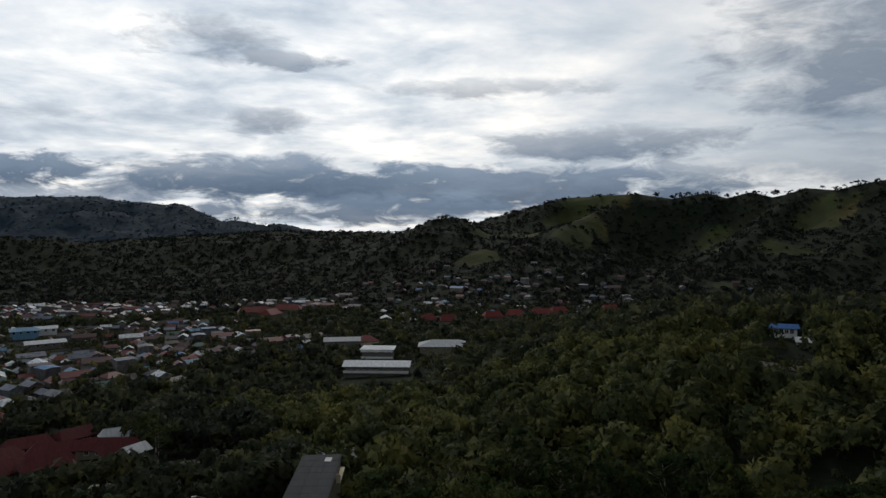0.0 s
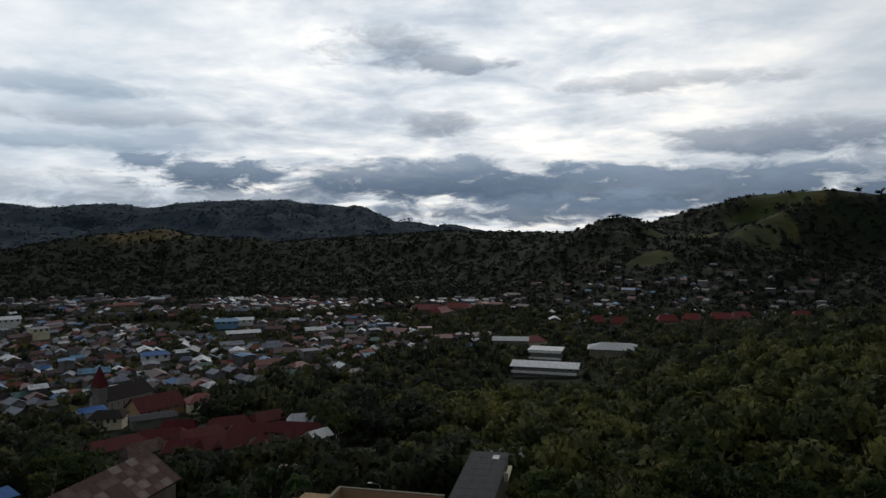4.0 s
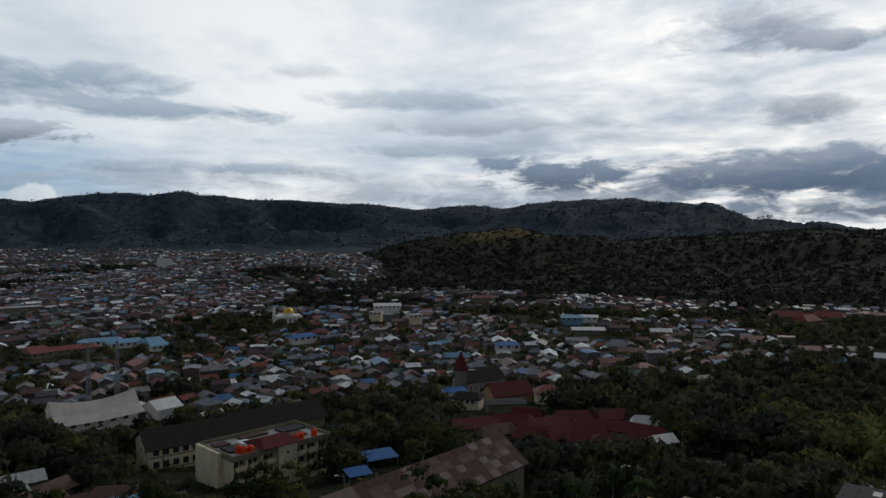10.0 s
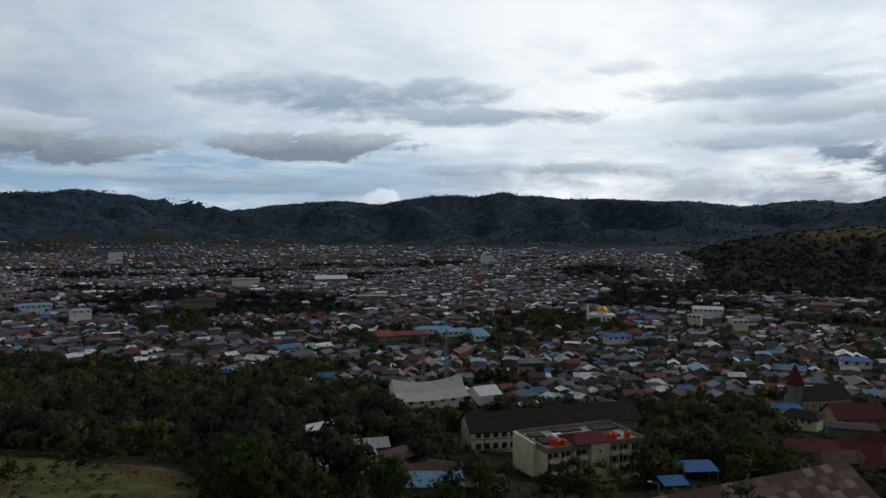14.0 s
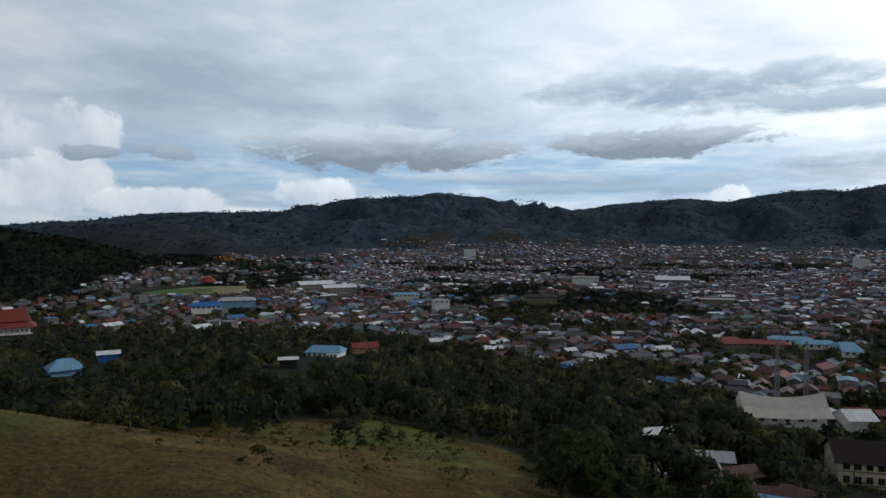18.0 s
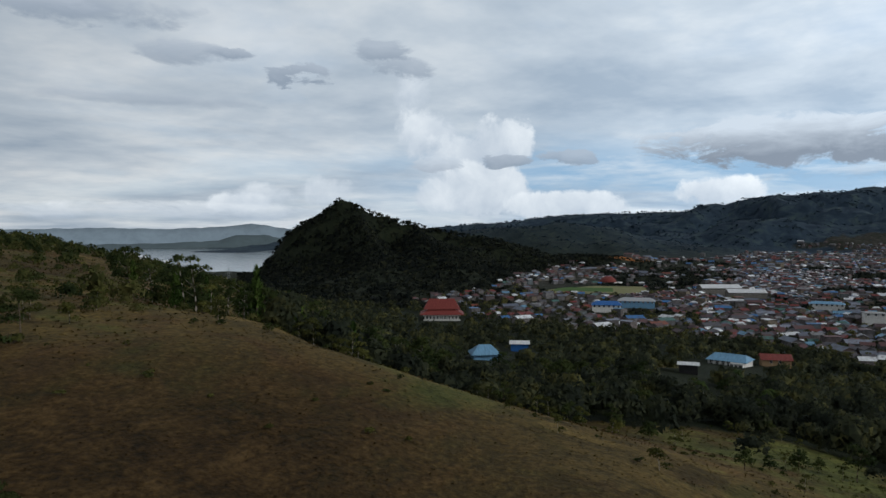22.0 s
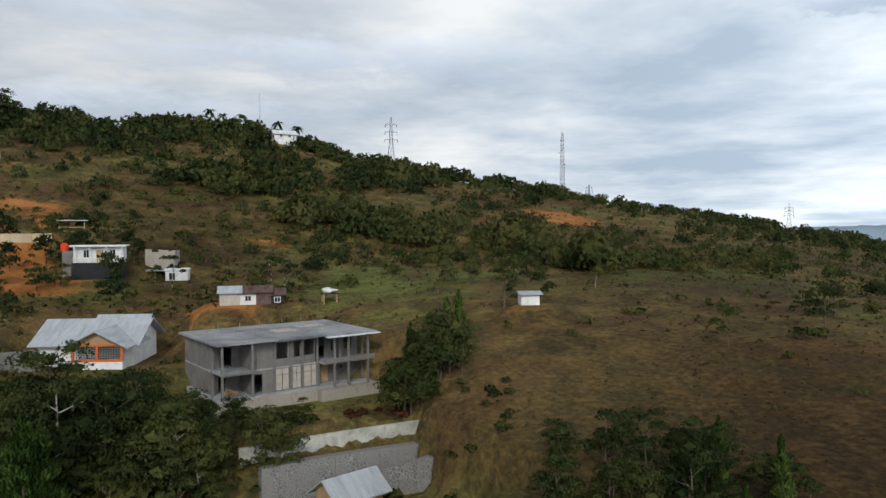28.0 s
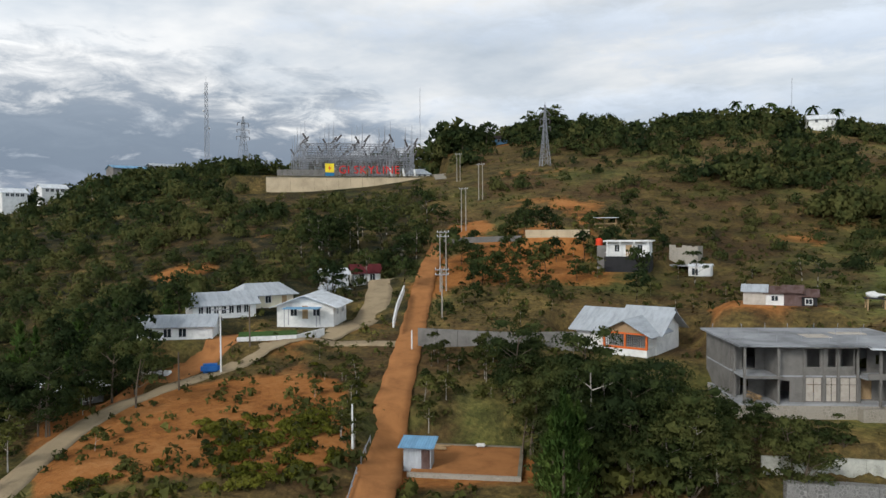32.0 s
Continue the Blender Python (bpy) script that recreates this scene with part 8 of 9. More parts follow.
# ---- the nearer houses of the town, each a thing ----
def near_town():
    kinds = [(6.0, 5.2, 2.6, 1.3, 0.5, 0.0), (7.4, 5.8, 2.6, 1.5, 0.6, 0.0), (6.8, 5.6, 5.0, 1.3, 0.5, 0.0), (6.6, 6.0, 2.7, 1.6, 0.6, 0.5), (9.4, 5.8, 2.7, 1.4, 0.5, 0.0), (5.2, 4.6, 2.4, 0.6, 0.4, 0.0), (7.6, 6.6, 5.0, 1.5, 0.6, 0.6)]
    meshes = [wall_and_roof("house", *q) for q in kinds]
    win = mesh_of("window", bx((-0.6, 0.6, -0.05, 0.05, 0, 1.2), (-0.7, 0.7, -0.09, 0.0, -0.1, 0.0), (-0.7, 0.7, -0.09, 0.0, 1.2, 1.3)), GLASS_DARK)
    doors = mesh_of("door", bx((-0.45, 0.45, -0.05, 0.05, 0, 2.05), (-0.55, -0.45, -0.08, 0.06, 0, 2.15), (0.45, 0.55, -0.08, 0.06, 0, 2.15)), TIMBER)
    x, y = grid_places(-33, 128, 240, 345, 9.8, 0.26)
    k = (rng.uniform(0, 1, len(x)) < town(x, y) * 1.08) & free(x, y, 4.0)
    x, y = x[k], y[k]
    z = np.minimum(np.minimum(ground(x - 4, y), ground(x + 4, y)), np.minimum(ground(x, y - 4), ground(x, y + 4))) + 0.7
    turn = 28 + wave_noise(x, y, 300, 71, 1) * 68 + rng.integers(0, 2, len(x)) * 90 + rng.normal(0, 7, len(x))
    pick = rng.choice(len(kinds), len(x), p=[0.25, 0.2, 0.12, 0.15, 0.12, 0.1, 0.06])
    words = ["small single-storey town house under a sheet metal roof", "single-storey town house with a ridged sheet roof", "two-storey town house with a sheet metal roof", "hipped-roof town house of one storey", "long low town house under a sheet roof", "small lean house under a low sheet roof", "two-storey town house with a hipped roof"]
    for i in range(len(x)):
        w, d, h = kinds[pick[i]][:3]
        t = thing("house", pose(x[i], y[i], z[i], 0, 0, turn[i]), words[pick[i]], "house", "houses of the town")
        part("wall", meshes[pick[i]][0], None, t)
        part("roof", meshes[pick[i]][1], None, t)
        if math.hypot(x[i], y[i]) < 330:
            for s in (1, -1):
                part("window", win, None, t, m=pose(-w * 0.24 * s, -d / 2 * s, 1.0, 0, 0, 0 if s > 0 else 180))
            part("door", doors, None, t, m=pose(w * 0.15, -d / 2, 0.0))
        KEEP_OFF.append((x[i], y[i], 3.8))
    return len(x)


near_town()


def build_far_town():
    x1, y1 = grid_places(-33, 128, 345, 1500, 10.0)
    x2, y2 = grid_places(40, 120, 1500, 3250, 22.0)
    x, y = np.concatenate([x1, x2]), np.concatenate([y1, y2])
    k = (rng.uniform(0, 1, len(x)) < town(x, y) * 0.98) & (ground(x, y) < 42) & free(x, y, 5)
    x, y = x[k], y[k]
    z, r = ground(x, y), np.hypot(x, y)
    turn = 0.5 + wave_noise(x, y, 300, 71, 1) * 1.2 + rng.integers(0, 2, len(x)) * np.pi / 2 + rng.normal(0, 0.12, len(x))
    kinds = [house_corners(7.4, 6.0, 2.9, 1.6), house_corners(9.4, 7, 3.0, 1.9), house_corners(8.6, 6.6, 5.4, 1.6), house_corners(8, 7.4, 3.0, 2.0, hip=0.45), house_corners(17, 10, 5.0, 2.2), house_corners(11, 9, 8.0, 0.6)]
    pick = rng.choice(len(kinds), len(x), p=[0.38, 0.24, 0.12, 0.17, 0.06, 0.03])
    V, F = [], []
    wall_v, roof_v = [], []
    grow = np.where(r > 1500, 1.2, 0.82)
    for s, (wq, rq) in enumerate(kinds):
        m = pick == s
        c, sn = np.cos(turn[m])[:, None, None], np.sin(turn[m])[:, None, None]
        for q, store in ((wq, wall_v), (rq, roof_v)):
            X, Y, Z = q[None, :, :, 0], q[None, :, :, 1], q[None, :, :, 2]
            g = grow[m][:, None, None]
            v = np.stack([(X * c - Y * sn) * g + x[m][:, None, None], (X * sn + Y * c) * g + y[m][:, None, None], Z * np.ones_like(c) * g + z[m][:, None, None]], -1)
            store.append((v, q))
    # welded roofs, so that each has one tint
    for name, store, mat, label in (("far_house_walls", wall_v, WALL_MANY, "plastered walls of the many far houses"), ("far_house_roofs", roof_v, ROOF_MANY, "sheet metal roofs of the many far houses")):
        vs, fs, base = [], [], 0
        for v, q in store:
            flat = q.reshape(-1, 3)
            uniq, inv = np.unique(np.round(flat, 4), axis=0, return_inverse=True)
            inv = inv.ravel()
            first = np.array([np.argmax(inv == i) for i in range(len(uniq))])
            n = len(v)
            vv = v.reshape(n, -1, 3)[:, first]
            vs.append(vv.reshape(-1, 3))
            fs.append((inv.reshape(1, -1, 4) + (np.arange(n) * len(uniq))[:, None, None] + base).reshape(-1, 4))
            base += n * len(uniq)
        me = fast_mesh(name, np.concatenate(vs), np.concatenate(fs), [mat])
        tagged(new(name, me), label, "houses", kind="stuff")


build_far_town()


# ---- woods ----
def build_woods():
    # the far range, with aerial haze put into its leaf colour
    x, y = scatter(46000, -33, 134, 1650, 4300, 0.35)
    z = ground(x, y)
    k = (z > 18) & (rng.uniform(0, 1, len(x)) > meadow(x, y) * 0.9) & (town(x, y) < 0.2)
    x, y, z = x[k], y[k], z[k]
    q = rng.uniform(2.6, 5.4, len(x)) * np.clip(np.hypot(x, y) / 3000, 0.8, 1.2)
    bulk("far_woods", np.stack([x, y, z - q * 0.15], 1), q, [tuft(7, 0.72, s, 0.5, droop=0.1) for s in range(6)], LEAF_HAZED, "dense dark forest covering the far mountain range", "forest", up=0.9, lay=slope_way(x, y, 40.0))
    # the valley's own hills
    x, y = scatter(50000, -36, 142, 640, 1750, 0.45)
    more = scatter(9000, 112, 142, 950, 1550, 0.5)
    x, y = np.concatenate([x, more[0]]), np.concatenate([y, more[1]])
    k = (rng.uniform(0, 1, len(x)) > meadow(x, y) * 0.95) & (town(x, y) < rng.uniform(0.05, 0.55, len(x))) & free(x, y)
    x, y = x[k], y[k]
    q = (1.8 + 3.8 * rng.uniform(0, 1, len(x)) ** 1.7) * (1 - 0.35 * np.clip(town(x, y) * 2, 0, 1))
    z = ground(x, y)
    k = z > 1.5
    x, y, z, q = x[k], y[k], z[k], q[k]
    bulk("hill_woods", np.stack([x, y, z - q * 0.02], 1), q, [tuft(9, 0.58, 20 + s, 0.8, droop=0.2) for s in range(8)], LEAF_HILL, "thick green woodland on the valley's hillsides", "forest", up=0.7, lay=slope_way(x, y))
    # trees among the houses and the woods between them and the hovering place
    x, y = scatter(15500, -36, 140, 112, 660, 0.36)
    tw = town(x, y)
    az, r = polar(x, y)
    near = np.clip((r - 118) / 40, 0.35, 1)
    k = (rng.uniform(0, 1, len(x)) > meadow(x, y) * 0.95) & (tw < rng.uniform(0.0, 1.25, len(x))) & free(x, y, 2.0) & (rng.uniform(0, 1, len(x)) < near)
    x, y, tw = x[k], y[k], tw[k]
    q = (1.7 + 4.2 * rng.uniform(0, 1, len(x)) ** 1.5) * (1 - 0.35 * tw) * np.where(polar(x, y)[0] > 82, 0.72, 1.0)
    r = np.hypot(x, y)
    c = np.stack([x, y, ground(x, y) + q * 0.9], 1)
    near = r < 235
    # northern trees take the lighter leaf colour in place of stronger sunlight
    light = near & (polar(x, y)[0] < 14 + 6 * wave_noise(x, y, 40, 91, 2))
    bulk("light_woods", c[light], q[light], [tuft(120, 0.175, 140 + s, 0.95, (5, 2), ragged=0.6, fill=0.58) for s in range(6)], LEAF_NORTH_LIT, "yellowish-green mixed trees below the ridge, stronger light put into their leaf colour", "woodland")
    dim = near & ~light
    bulk("valley_woods", c[dim], q[dim], [tuft(120, 0.175, 40 + s, 0.95, (5, 2), ragged=0.6, fill=0.58) for s in range(7)], LEAF_MID, "mixed tropical trees filling the slope down to the town", "woodland")
    bulk("town_trees", c[~near], q[~near], [tuft(27, 0.34, 50 + s, 0.85, (4, 2), ragged=0.6, fill=0.55) for s in range(7)], LEAF_MID, "dark round trees among the houses of the town", "woodland", up=0.5)
    # gardens: small trees between the houses
    x, y = scatter(4600, 5, 126, 245, 900, 0.42)
    k = free(x, y, -0.6) & (town(x, y) > 0.12)
    x, y = x[k], y[k]
    q = rng.uniform(1.4, 3.0, len(x))
    bulk("garden_trees", np.stack([x, y, ground(x, y) + q * 0.95], 1), q, [tuft(20, 0.40, 150 + s, 0.9, (4, 2), ragged=0.6, fill=0.55) for s in range(6)], LEAF_MID, "small dark garden trees between the town's houses", "trees", up=0.5)
    # the wooded slope in the south
    x, y = scatter(7600, 139, 268, 112, 560, 0.36)
    m = meadow(x, y)
    az, r = polar(x, y)
    thick = np.clip(0.50 + wave_noise(x, y, 55, 61, 3) * 1.7, 0.10, 1)
    thick = np.where((r > 305) & (r < 385), np.maximum(thick, np.interp(az, [145, 165, 180, 195], [0.35, 0.5, 0.6, 0.95])), thick)
    thick = np.where((az < 165) & (r < 300), thick * 0.4, thick)
    thick = np.where((r < 320) & (az > 227), np.maximum(thick, 0.8), thick)
    thick = np.where((az > 206) & (az < 226) & (r < 185), thick * 0.22, thick)
    belt = (az > 165) & (az < 197) & (r > 140) & (r < 185)
    thick = np.where(belt, np.maximum(thick, 0.9), thick)
    thick = np.where((az > 156) & (az < 206) & (r < 138), 0.05, thick)
    k = (rng.uniform(0, 1, len(x)) < thick * np.where(belt | (az > 226), 1, 1 - 0.45 * m)) & free(x, y, 2.0) & (soil(x, y) < 0.7)
    k &= ~((az > 226.5) & (az < 241) & (r > 222) & (r < 264))
    x, y = x[k], y[k]
    # the crowded crest and the dark belts on the slope
    q = rng.uniform(1.0, 3.0, len(x)) * np.clip(np.hypot(x, y) / 230, 0.75, 1.35) * np.where(polar(x, y)[0] > 228, rng.uniform(0.9, 1.75, len(x)), 1.0)
    for n, size, *line in ((520, 1.05, (176, 325, 350), (228, 322, 352)), (260, 1.25, (200, 322, 346), (228, 318, 346)), (60, 0.8, (150, 340, 470), (178, 335, 360)), (300, 1.2, (226, 318, 372), (264, 320, 372)),
                           (150, 1.1, (206, 196, 232), (196, 226, 266), (186, 262, 300)), (130, 1.15, (198, 182, 204), (191, 176, 204), (184, 166, 196), (178, 146, 172), (170, 126, 160)), (46, 0.7, (176, 150, 176), (160, 150, 190), (142, 126, 160)), (330, 1.05, (196, 262, 338), (228, 258, 338)), (40, 2.1, (224.5, 318, 338), (229.5, 318, 338))):
        f = rng.uniform(0, len(line) - 1, n)
        i = np.minimum(f.astype(int), len(line) - 2)
        ln = np.array(line, float)
        e = ln[i] + (ln[i + 1] - ln[i]) * (f - i)[:, None]
        a, d = np.radians(e[:, 0] + rng.normal(0, 0.5, n)), e[:, 1] + (e[:, 2] - e[:, 1]) * rng.uniform(0, 1, n)
        ex, ey = -np.sin(a) * d, np.cos(a) * d
        ok = free(ex, ey, 1.0) & (wave_noise(ex, ey, 16, 67, 2) > -0.15)
        x, y, q = np.concatenate([x, ex[ok]]), np.concatenate([y, ey[ok]]), np.concatenate([q, (1.7 + 4.0 * rng.uniform(0, 1, ok.sum()) ** 1.6) * size])
    c, near = np.stack([x, y, ground(x, y) + q * 0.5], 1), np.hypot(x, y) < 215
    bulk("slope_woods", c[near], q[near], [tuft(170, 0.125, 60 + s, 0.95, (5, 2), ragged=0.6, fill=0.56) for s in range(7)], LEAF_SLOPE, "scrubby trees and thickets over the southern hillside", "woodland")
    bulk("crest_woods", c[~near], q[~near], [tuft(74, 0.19, 70 + s, 0.95, (4, 2), ragged=0.6, fill=0.52) for s in range(7)], LEAF_SLOPE, "dark trees crowding the southern crest", "woodland")

    # undergrowth between the trees below
    x, y = scatter(3000, -36, 90, 58, 240, 0.36)
    k = free(x, y, -4.0) & (rng.uniform(0, 1, len(x)) > meadow(x, y)) & (town(x, y) < 0.3)
    x, y = x[k], y[k]
    q = rng.uniform(0.6, 1.7, len(x))
    bulk("undergrowth", np.stack([x, y, ground(x, y) + q * 0.3], 1), q, [tuft(18, 0.30, 90 + s, 0.8) for s in range(5)], LEAF_MID, "low green undergrowth between the trees", "scrub")

    # low scrub over the open slopes
    x, y = scatter(11000, 150, 262, 46, 340, 0.32)
    k = free(x, y, 0.3) & (rng.uniform(0, 1, len(x)) < 0.35 + 0.65 * np.clip(wave_noise(x, y, 18, 66, 3) + 0.4, 0, 1)) & ~((polar(x, y)[0] < 196) & (np.hypot(x, y) < 140) & (rng.uniform(0, 1, len(x)) > 0.07))
    x, y = x[k], y[k]
    q = 0.25 + 0.9 * rng.uniform(0, 1, len(x)) ** 2
    bulk("slope_scrub", np.stack([x, y, ground(x, y) + q * 0.35], 1), q, [tuft(14, 0.38, 80 + s, 0.9) for s in range(5)], LEAF_SCRUB, "low scrub and weeds over the open slopes", "scrub")


build_woods()


# ---- single trees near the hovering place ----
def limb_bm(h, r, limbs, seed, lean=0.12, rise=0.5):
    """A tapered, slightly bent trunk with limbs; returns the mesh work and the limb ends."""
    g = random.Random(seed)
    bm = bmesh.new()
    p, ends = Vector((0, 0, -0.6)), []
    n = 5
    bend = Vector((g.uniform(-lean, lean), g.uniform(-lean, lean), 0))
    pts = []
    for k in range(n + 1):
        q = k / n
        pts.append(Vector((bend.x * h * q * q + g.uniform(-0.05, 0.05), bend.y * h * q * q, -0.6 + (h + 0.6) * q)))
    for k in range(n):
        rod(bm, pts[k], pts[k + 1], r * (1 - 0.75 * k / n), r * (1 - 0.75 * (k + 1) / n), 6)
    ends.append(pts[-1])
    for k in range(limbs):
        q = g.uniform(0.26, 0.95)
        a = pts[0].lerp(pts[-1], q)
        t = k / limbs * 2 * math.pi + g.uniform(-0.5, 0.5)
        ln = h * g.uniform(0.22, 0.40) * (1.25 - q * 0.6)
        b = a + Vector((math.cos(t) * ln, math.sin(t) * ln, ln * g.uniform(rise * 0.6, rise * 1.5)))
        rod(bm, a, b, r * 0.38, r * 0.12, 5)
        ends.append(b)
    return bm, ends


def spray(ends, per, spread, size, seed, flat=0.7):
    """Leaf sprays gathered in clumps round the limb ends."""
    g = np.random.default_rng(seed)
    out, nrm = [], []
    for e in ends:
        c = np.array(e)
        s = spread * g.uniform(0.75, 1.25)
        q = tuft(per, size / s, int(g.integers(1e6)), flat, (5, 2) if per > 25 else (0, 0), droop=0.45, ragged=0.7, fill=0.5) * s
        out.append(q + c)
        nrm.append(clump_normals(q))
    return np.concatenate(out), np.concatenate(nrm)


def leafy(name, made, leaf):
    return quads_mesh(name, made[0], leaf, made[1])


def broadleaf(h, seed, leaf, bark=None, limbs=8, spread=1.75, per=165, size=0.185):
    bm, ends = limb_bm(h * 0.8, 0.017 * h, limbs, seed)
    return mesh_of("trunk", bm, bark or BARK), leafy("crown", spray(ends, per, spread, size, seed), leaf)


def casuarina(h, w, seed, leaf, n=2600, fine=1.0):
    g = np.random.default_rng(seed)
    bm, _ = limb_bm(h * 0.92, 0.16, 0, seed, 0.03)
    q = g.uniform(0, 1, n) ** 0.75
    z = h * (0.10 + 0.90 * q)
    r = w * (1 - q) ** 0.8 * np.sqrt(g.uniform(0.25, 1, n)) * (0.75 + 0.35 * np.sin(z * 3.1 + seed))
    t = g.uniform(0, 2 * np.pi, n)
    c = np.stack([np.cos(t) * r, np.sin(t) * r, z], 1)
    up = np.stack([np.cos(t) * 0.45, np.sin(t) * 0.45, np.full(n, 0.9)], 1) + g.normal(size=(n, 3)) * 0.25
    up /= np.linalg.norm(up, axis=1)[:, None]
    a = np.cross(up, g.normal(size=(n, 3)))
    a /= np.linalg.norm(a, axis=1)[:, None]
    s = g.uniform(0.10, 0.23, (n, 1)) * fine
    nv = np.stack([np.cos(t), np.sin(t), np.full(n, 0.55)], 1) + g.normal(size=(n, 3)) * 0.45
    return mesh_of("trunk", bm, BARK), quads_mesh("crown", np.stack([c - up * s * 1.2 - a * s * 0.45, c - up * s * 1.2 + a * s * 0.45, c + up * s * 1.4], 1), leaf, np.repeat(nv[:, None, :], 3, 1))


def palm(h, seed):
    g = random.Random(seed)
    bm, ends = limb_bm(h, 0.17, 0, seed, 0.10)
    top, quads = ends[0], []
    for k in range(17):
        t = k * 2.4 + g.uniform(-0.2, 0.2)
        lift, ln = g.uniform(0.1, 1.0), g.uniform(2.3, 3.2)
        side = Vector((-math.sin(t), math.cos(t), 0))
        prev = None
        for j in range(6):
            q = j / 5
            c = top + Vector((math.cos(t) * ln * q, math.sin(t) * ln * q, lift * ln * q - 1.5 * ln * q * q * (1.15 - lift * 0.5)))
            w = 0.42 * math.sin(math.pi * min(1, q * 0.85 + 0.12))
            cur = (c - side * w - Vector((0, 0, w * 0.5)), c, c + side * w - Vector((0, 0, w * 0.5)))
            if prev:
                quads.append([prev[0], prev[1], cur[1], cur[0]])
                quads.append([prev[1], prev[2], cur[2], cur[1]])
            prev = cur
    return mesh_of("trunk", bm, PALE_BARK), quads_mesh("crown", np.array([[tuple(v) for v in q] for q in quads]), LEAF_PALM)


def bare_tree(h, seed, leaf):
    bm, ends = limb_bm(h * 0.72, 0.13, 7, seed, 0.08, 1.3)
    g = random.Random(seed + 1)
    for e in list(ends):
        for _ in range(3):
            b = e + Vector((g.uniform(-1, 1), g.uniform(-1, 1), g.uniform(0.6, 1.9)))
            rod(bm, e, b, 0.045, 0.015, 4)
            ends.append(b)
    return mesh_of("trunk", bm, PALE_BARK), leafy("crown", spray(ends[-12:], 7, 0.7, 0.2, seed), leaf)


def bush(seed, leaf, flat=0.75, per=150):
    bm = bmesh.new()
    g = random.Random(seed)
    for k in range(5):
        rod(bm, (0, 0, -0.3), (g.uniform(-0.6, 0.6), g.uniform(-0.6, 0.6), g.uniform(0.5, 0.9)), 0.05, 0.02, 4)
    e = [(g.uniform(-0.5, 0.5), g.uniform(-0.5, 0.5), g.uniform(0.35, 0.8)) for _ in range(4)]
    return mesh_of("stem", bm, BARK), leafy("foliage", spray([Vector(q) for q in e], per // 4, 0.62, 0.17, seed, flat), leaf)


BROAD = [broadleaf(7.5 + 0.7 * k, 100 + k, LEAF_NEAR, BARK, 8 + k % 3, 1.6 + 0.2 * (k % 3)) for k in range(6)]
TALL = [broadleaf(9.5 + k, 140 + k, LEAF_NEAR, PALE_BARK, 6, 1.4, 170) for k in range(3)]
SCRUBT = [broadleaf(4.2 + 0.6 * k, 160 + k, LEAF_SCRUB, PALE_BARK, 5, 0.95, 80, 0.18) for k in range(3)]
PINES = [casuarina(8.0 + k, 2.1 + 0.2 * k, 180 + k, LEAF_PINE) for k in range(3)]
PALMS = [palm(7.5 + k, 200 + k) for k in range(3)]
BARES = [bare_tree(8 + k, 220 + k, LEAF_SCRUB) for k in range(3)]
BUSHES = [bush(240 + k, LEAF_NEAR if k % 2 else LEAF_SCRUB) for k in range(4)]
YELLOWS = [bush(250 + k, LEAF_YELLOW) for k in range(3)]
RUSTS = [bush(260 + k, leaves("russet_leaves", (0.06, 0.025, 0.015), (0.12, 0.045, 0.02), (0.2, 0.09, 0.04))) for k in range(1)]
TREE_WORDS = {"broad": ("tree", "leafy green broadleaf tree with an uneven open crown"), "tall": ("tree", "tall slender tree with a pale trunk and a high crown"), "scrub": ("tree", "small yellowish-green scrub tree on the slope"),
              "pine": ("tree", "dense conical casuarina tree with feathery needles"), "palm": ("palm", "coconut palm with drooping fronds"), "bare": ("tree", "nearly leafless pale tree with thin upright branches"), "bush": ("bush", "low leafy green bush in dry grass"), "yellow": ("bush", "spreading yellow-green shrub on the clay bank"), "rust": ("bush", "low russet-leaved shrub on bare earth")}
FAR_SETS = {"pine": [casuarina(8.0 + k, 2.1 + 0.2 * k, 380 + k, LEAF_PINE, 420, 2.2) for k in range(3)], "broad": [broadleaf(7.5 + 0.9 * k, 300 + k, LEAF_NEAR, BARK, 8, 1.75, 38, 0.38) for k in range(4)], "tall": [broadleaf(9.5 + k, 320 + k, LEAF_NEAR, PALE_BARK, 6, 1.4, 42, 0.32) for k in range(3)],
            "scrub": [broadleaf(4.2 + 0.6 * k, 340 + k, LEAF_SCRUB, PALE_BARK, 5, 0.95, 36, 0.25) for k in range(3)], "bush": [bush(360 + k, LEAF_NEAR if k % 2 else LEAF_SCRUB, 0.75, 84) for k in range(4)]}
TREE_SETS = {"broad": BROAD, "tall": TALL, "scrub": SCRUBT, "pine": PINES, "palm": PALMS, "bare": BARES, "bush": BUSHES, "rust": RUSTS, "yellow": YELLOWS}
tr = random.Random(99)


JOINED = []
N_TREES = [0]


def plant(kind, az, d, size=1.0, p=None, single=True):
    q = spot(az, d) if p is None else Vector((p[0], p[1], 0))
    a, b = tr.choice(TREE_SETS[kind] if single or kind not in FAR_SETS else FAR_SETS[kind])
    cat, lab = TREE_WORDS[kind]
    s = size * tr.uniform(0.85, 1.15)
    m = pose(q.x, q.y, gz(q) - 0.05, 0, 0, tr.uniform(0, 360)) @ Matrix.Diagonal((s * tr.uniform(0.9, 1.1), s, s * tr.uniform(0.9, 1.12), 1))
    if not single:
        JOINED.extend(((a, m), (b, m)))
        return
    N_TREES[0] += 1
    t = thing("bush" if cat == "bush" else ("palm" if kind == "palm" else "tree"), m, lab, cat)
    part("stem" if cat == "bush" else "trunk", a, None, t)
    part("foliage" if cat == "bush" else "crown", b, None, t)


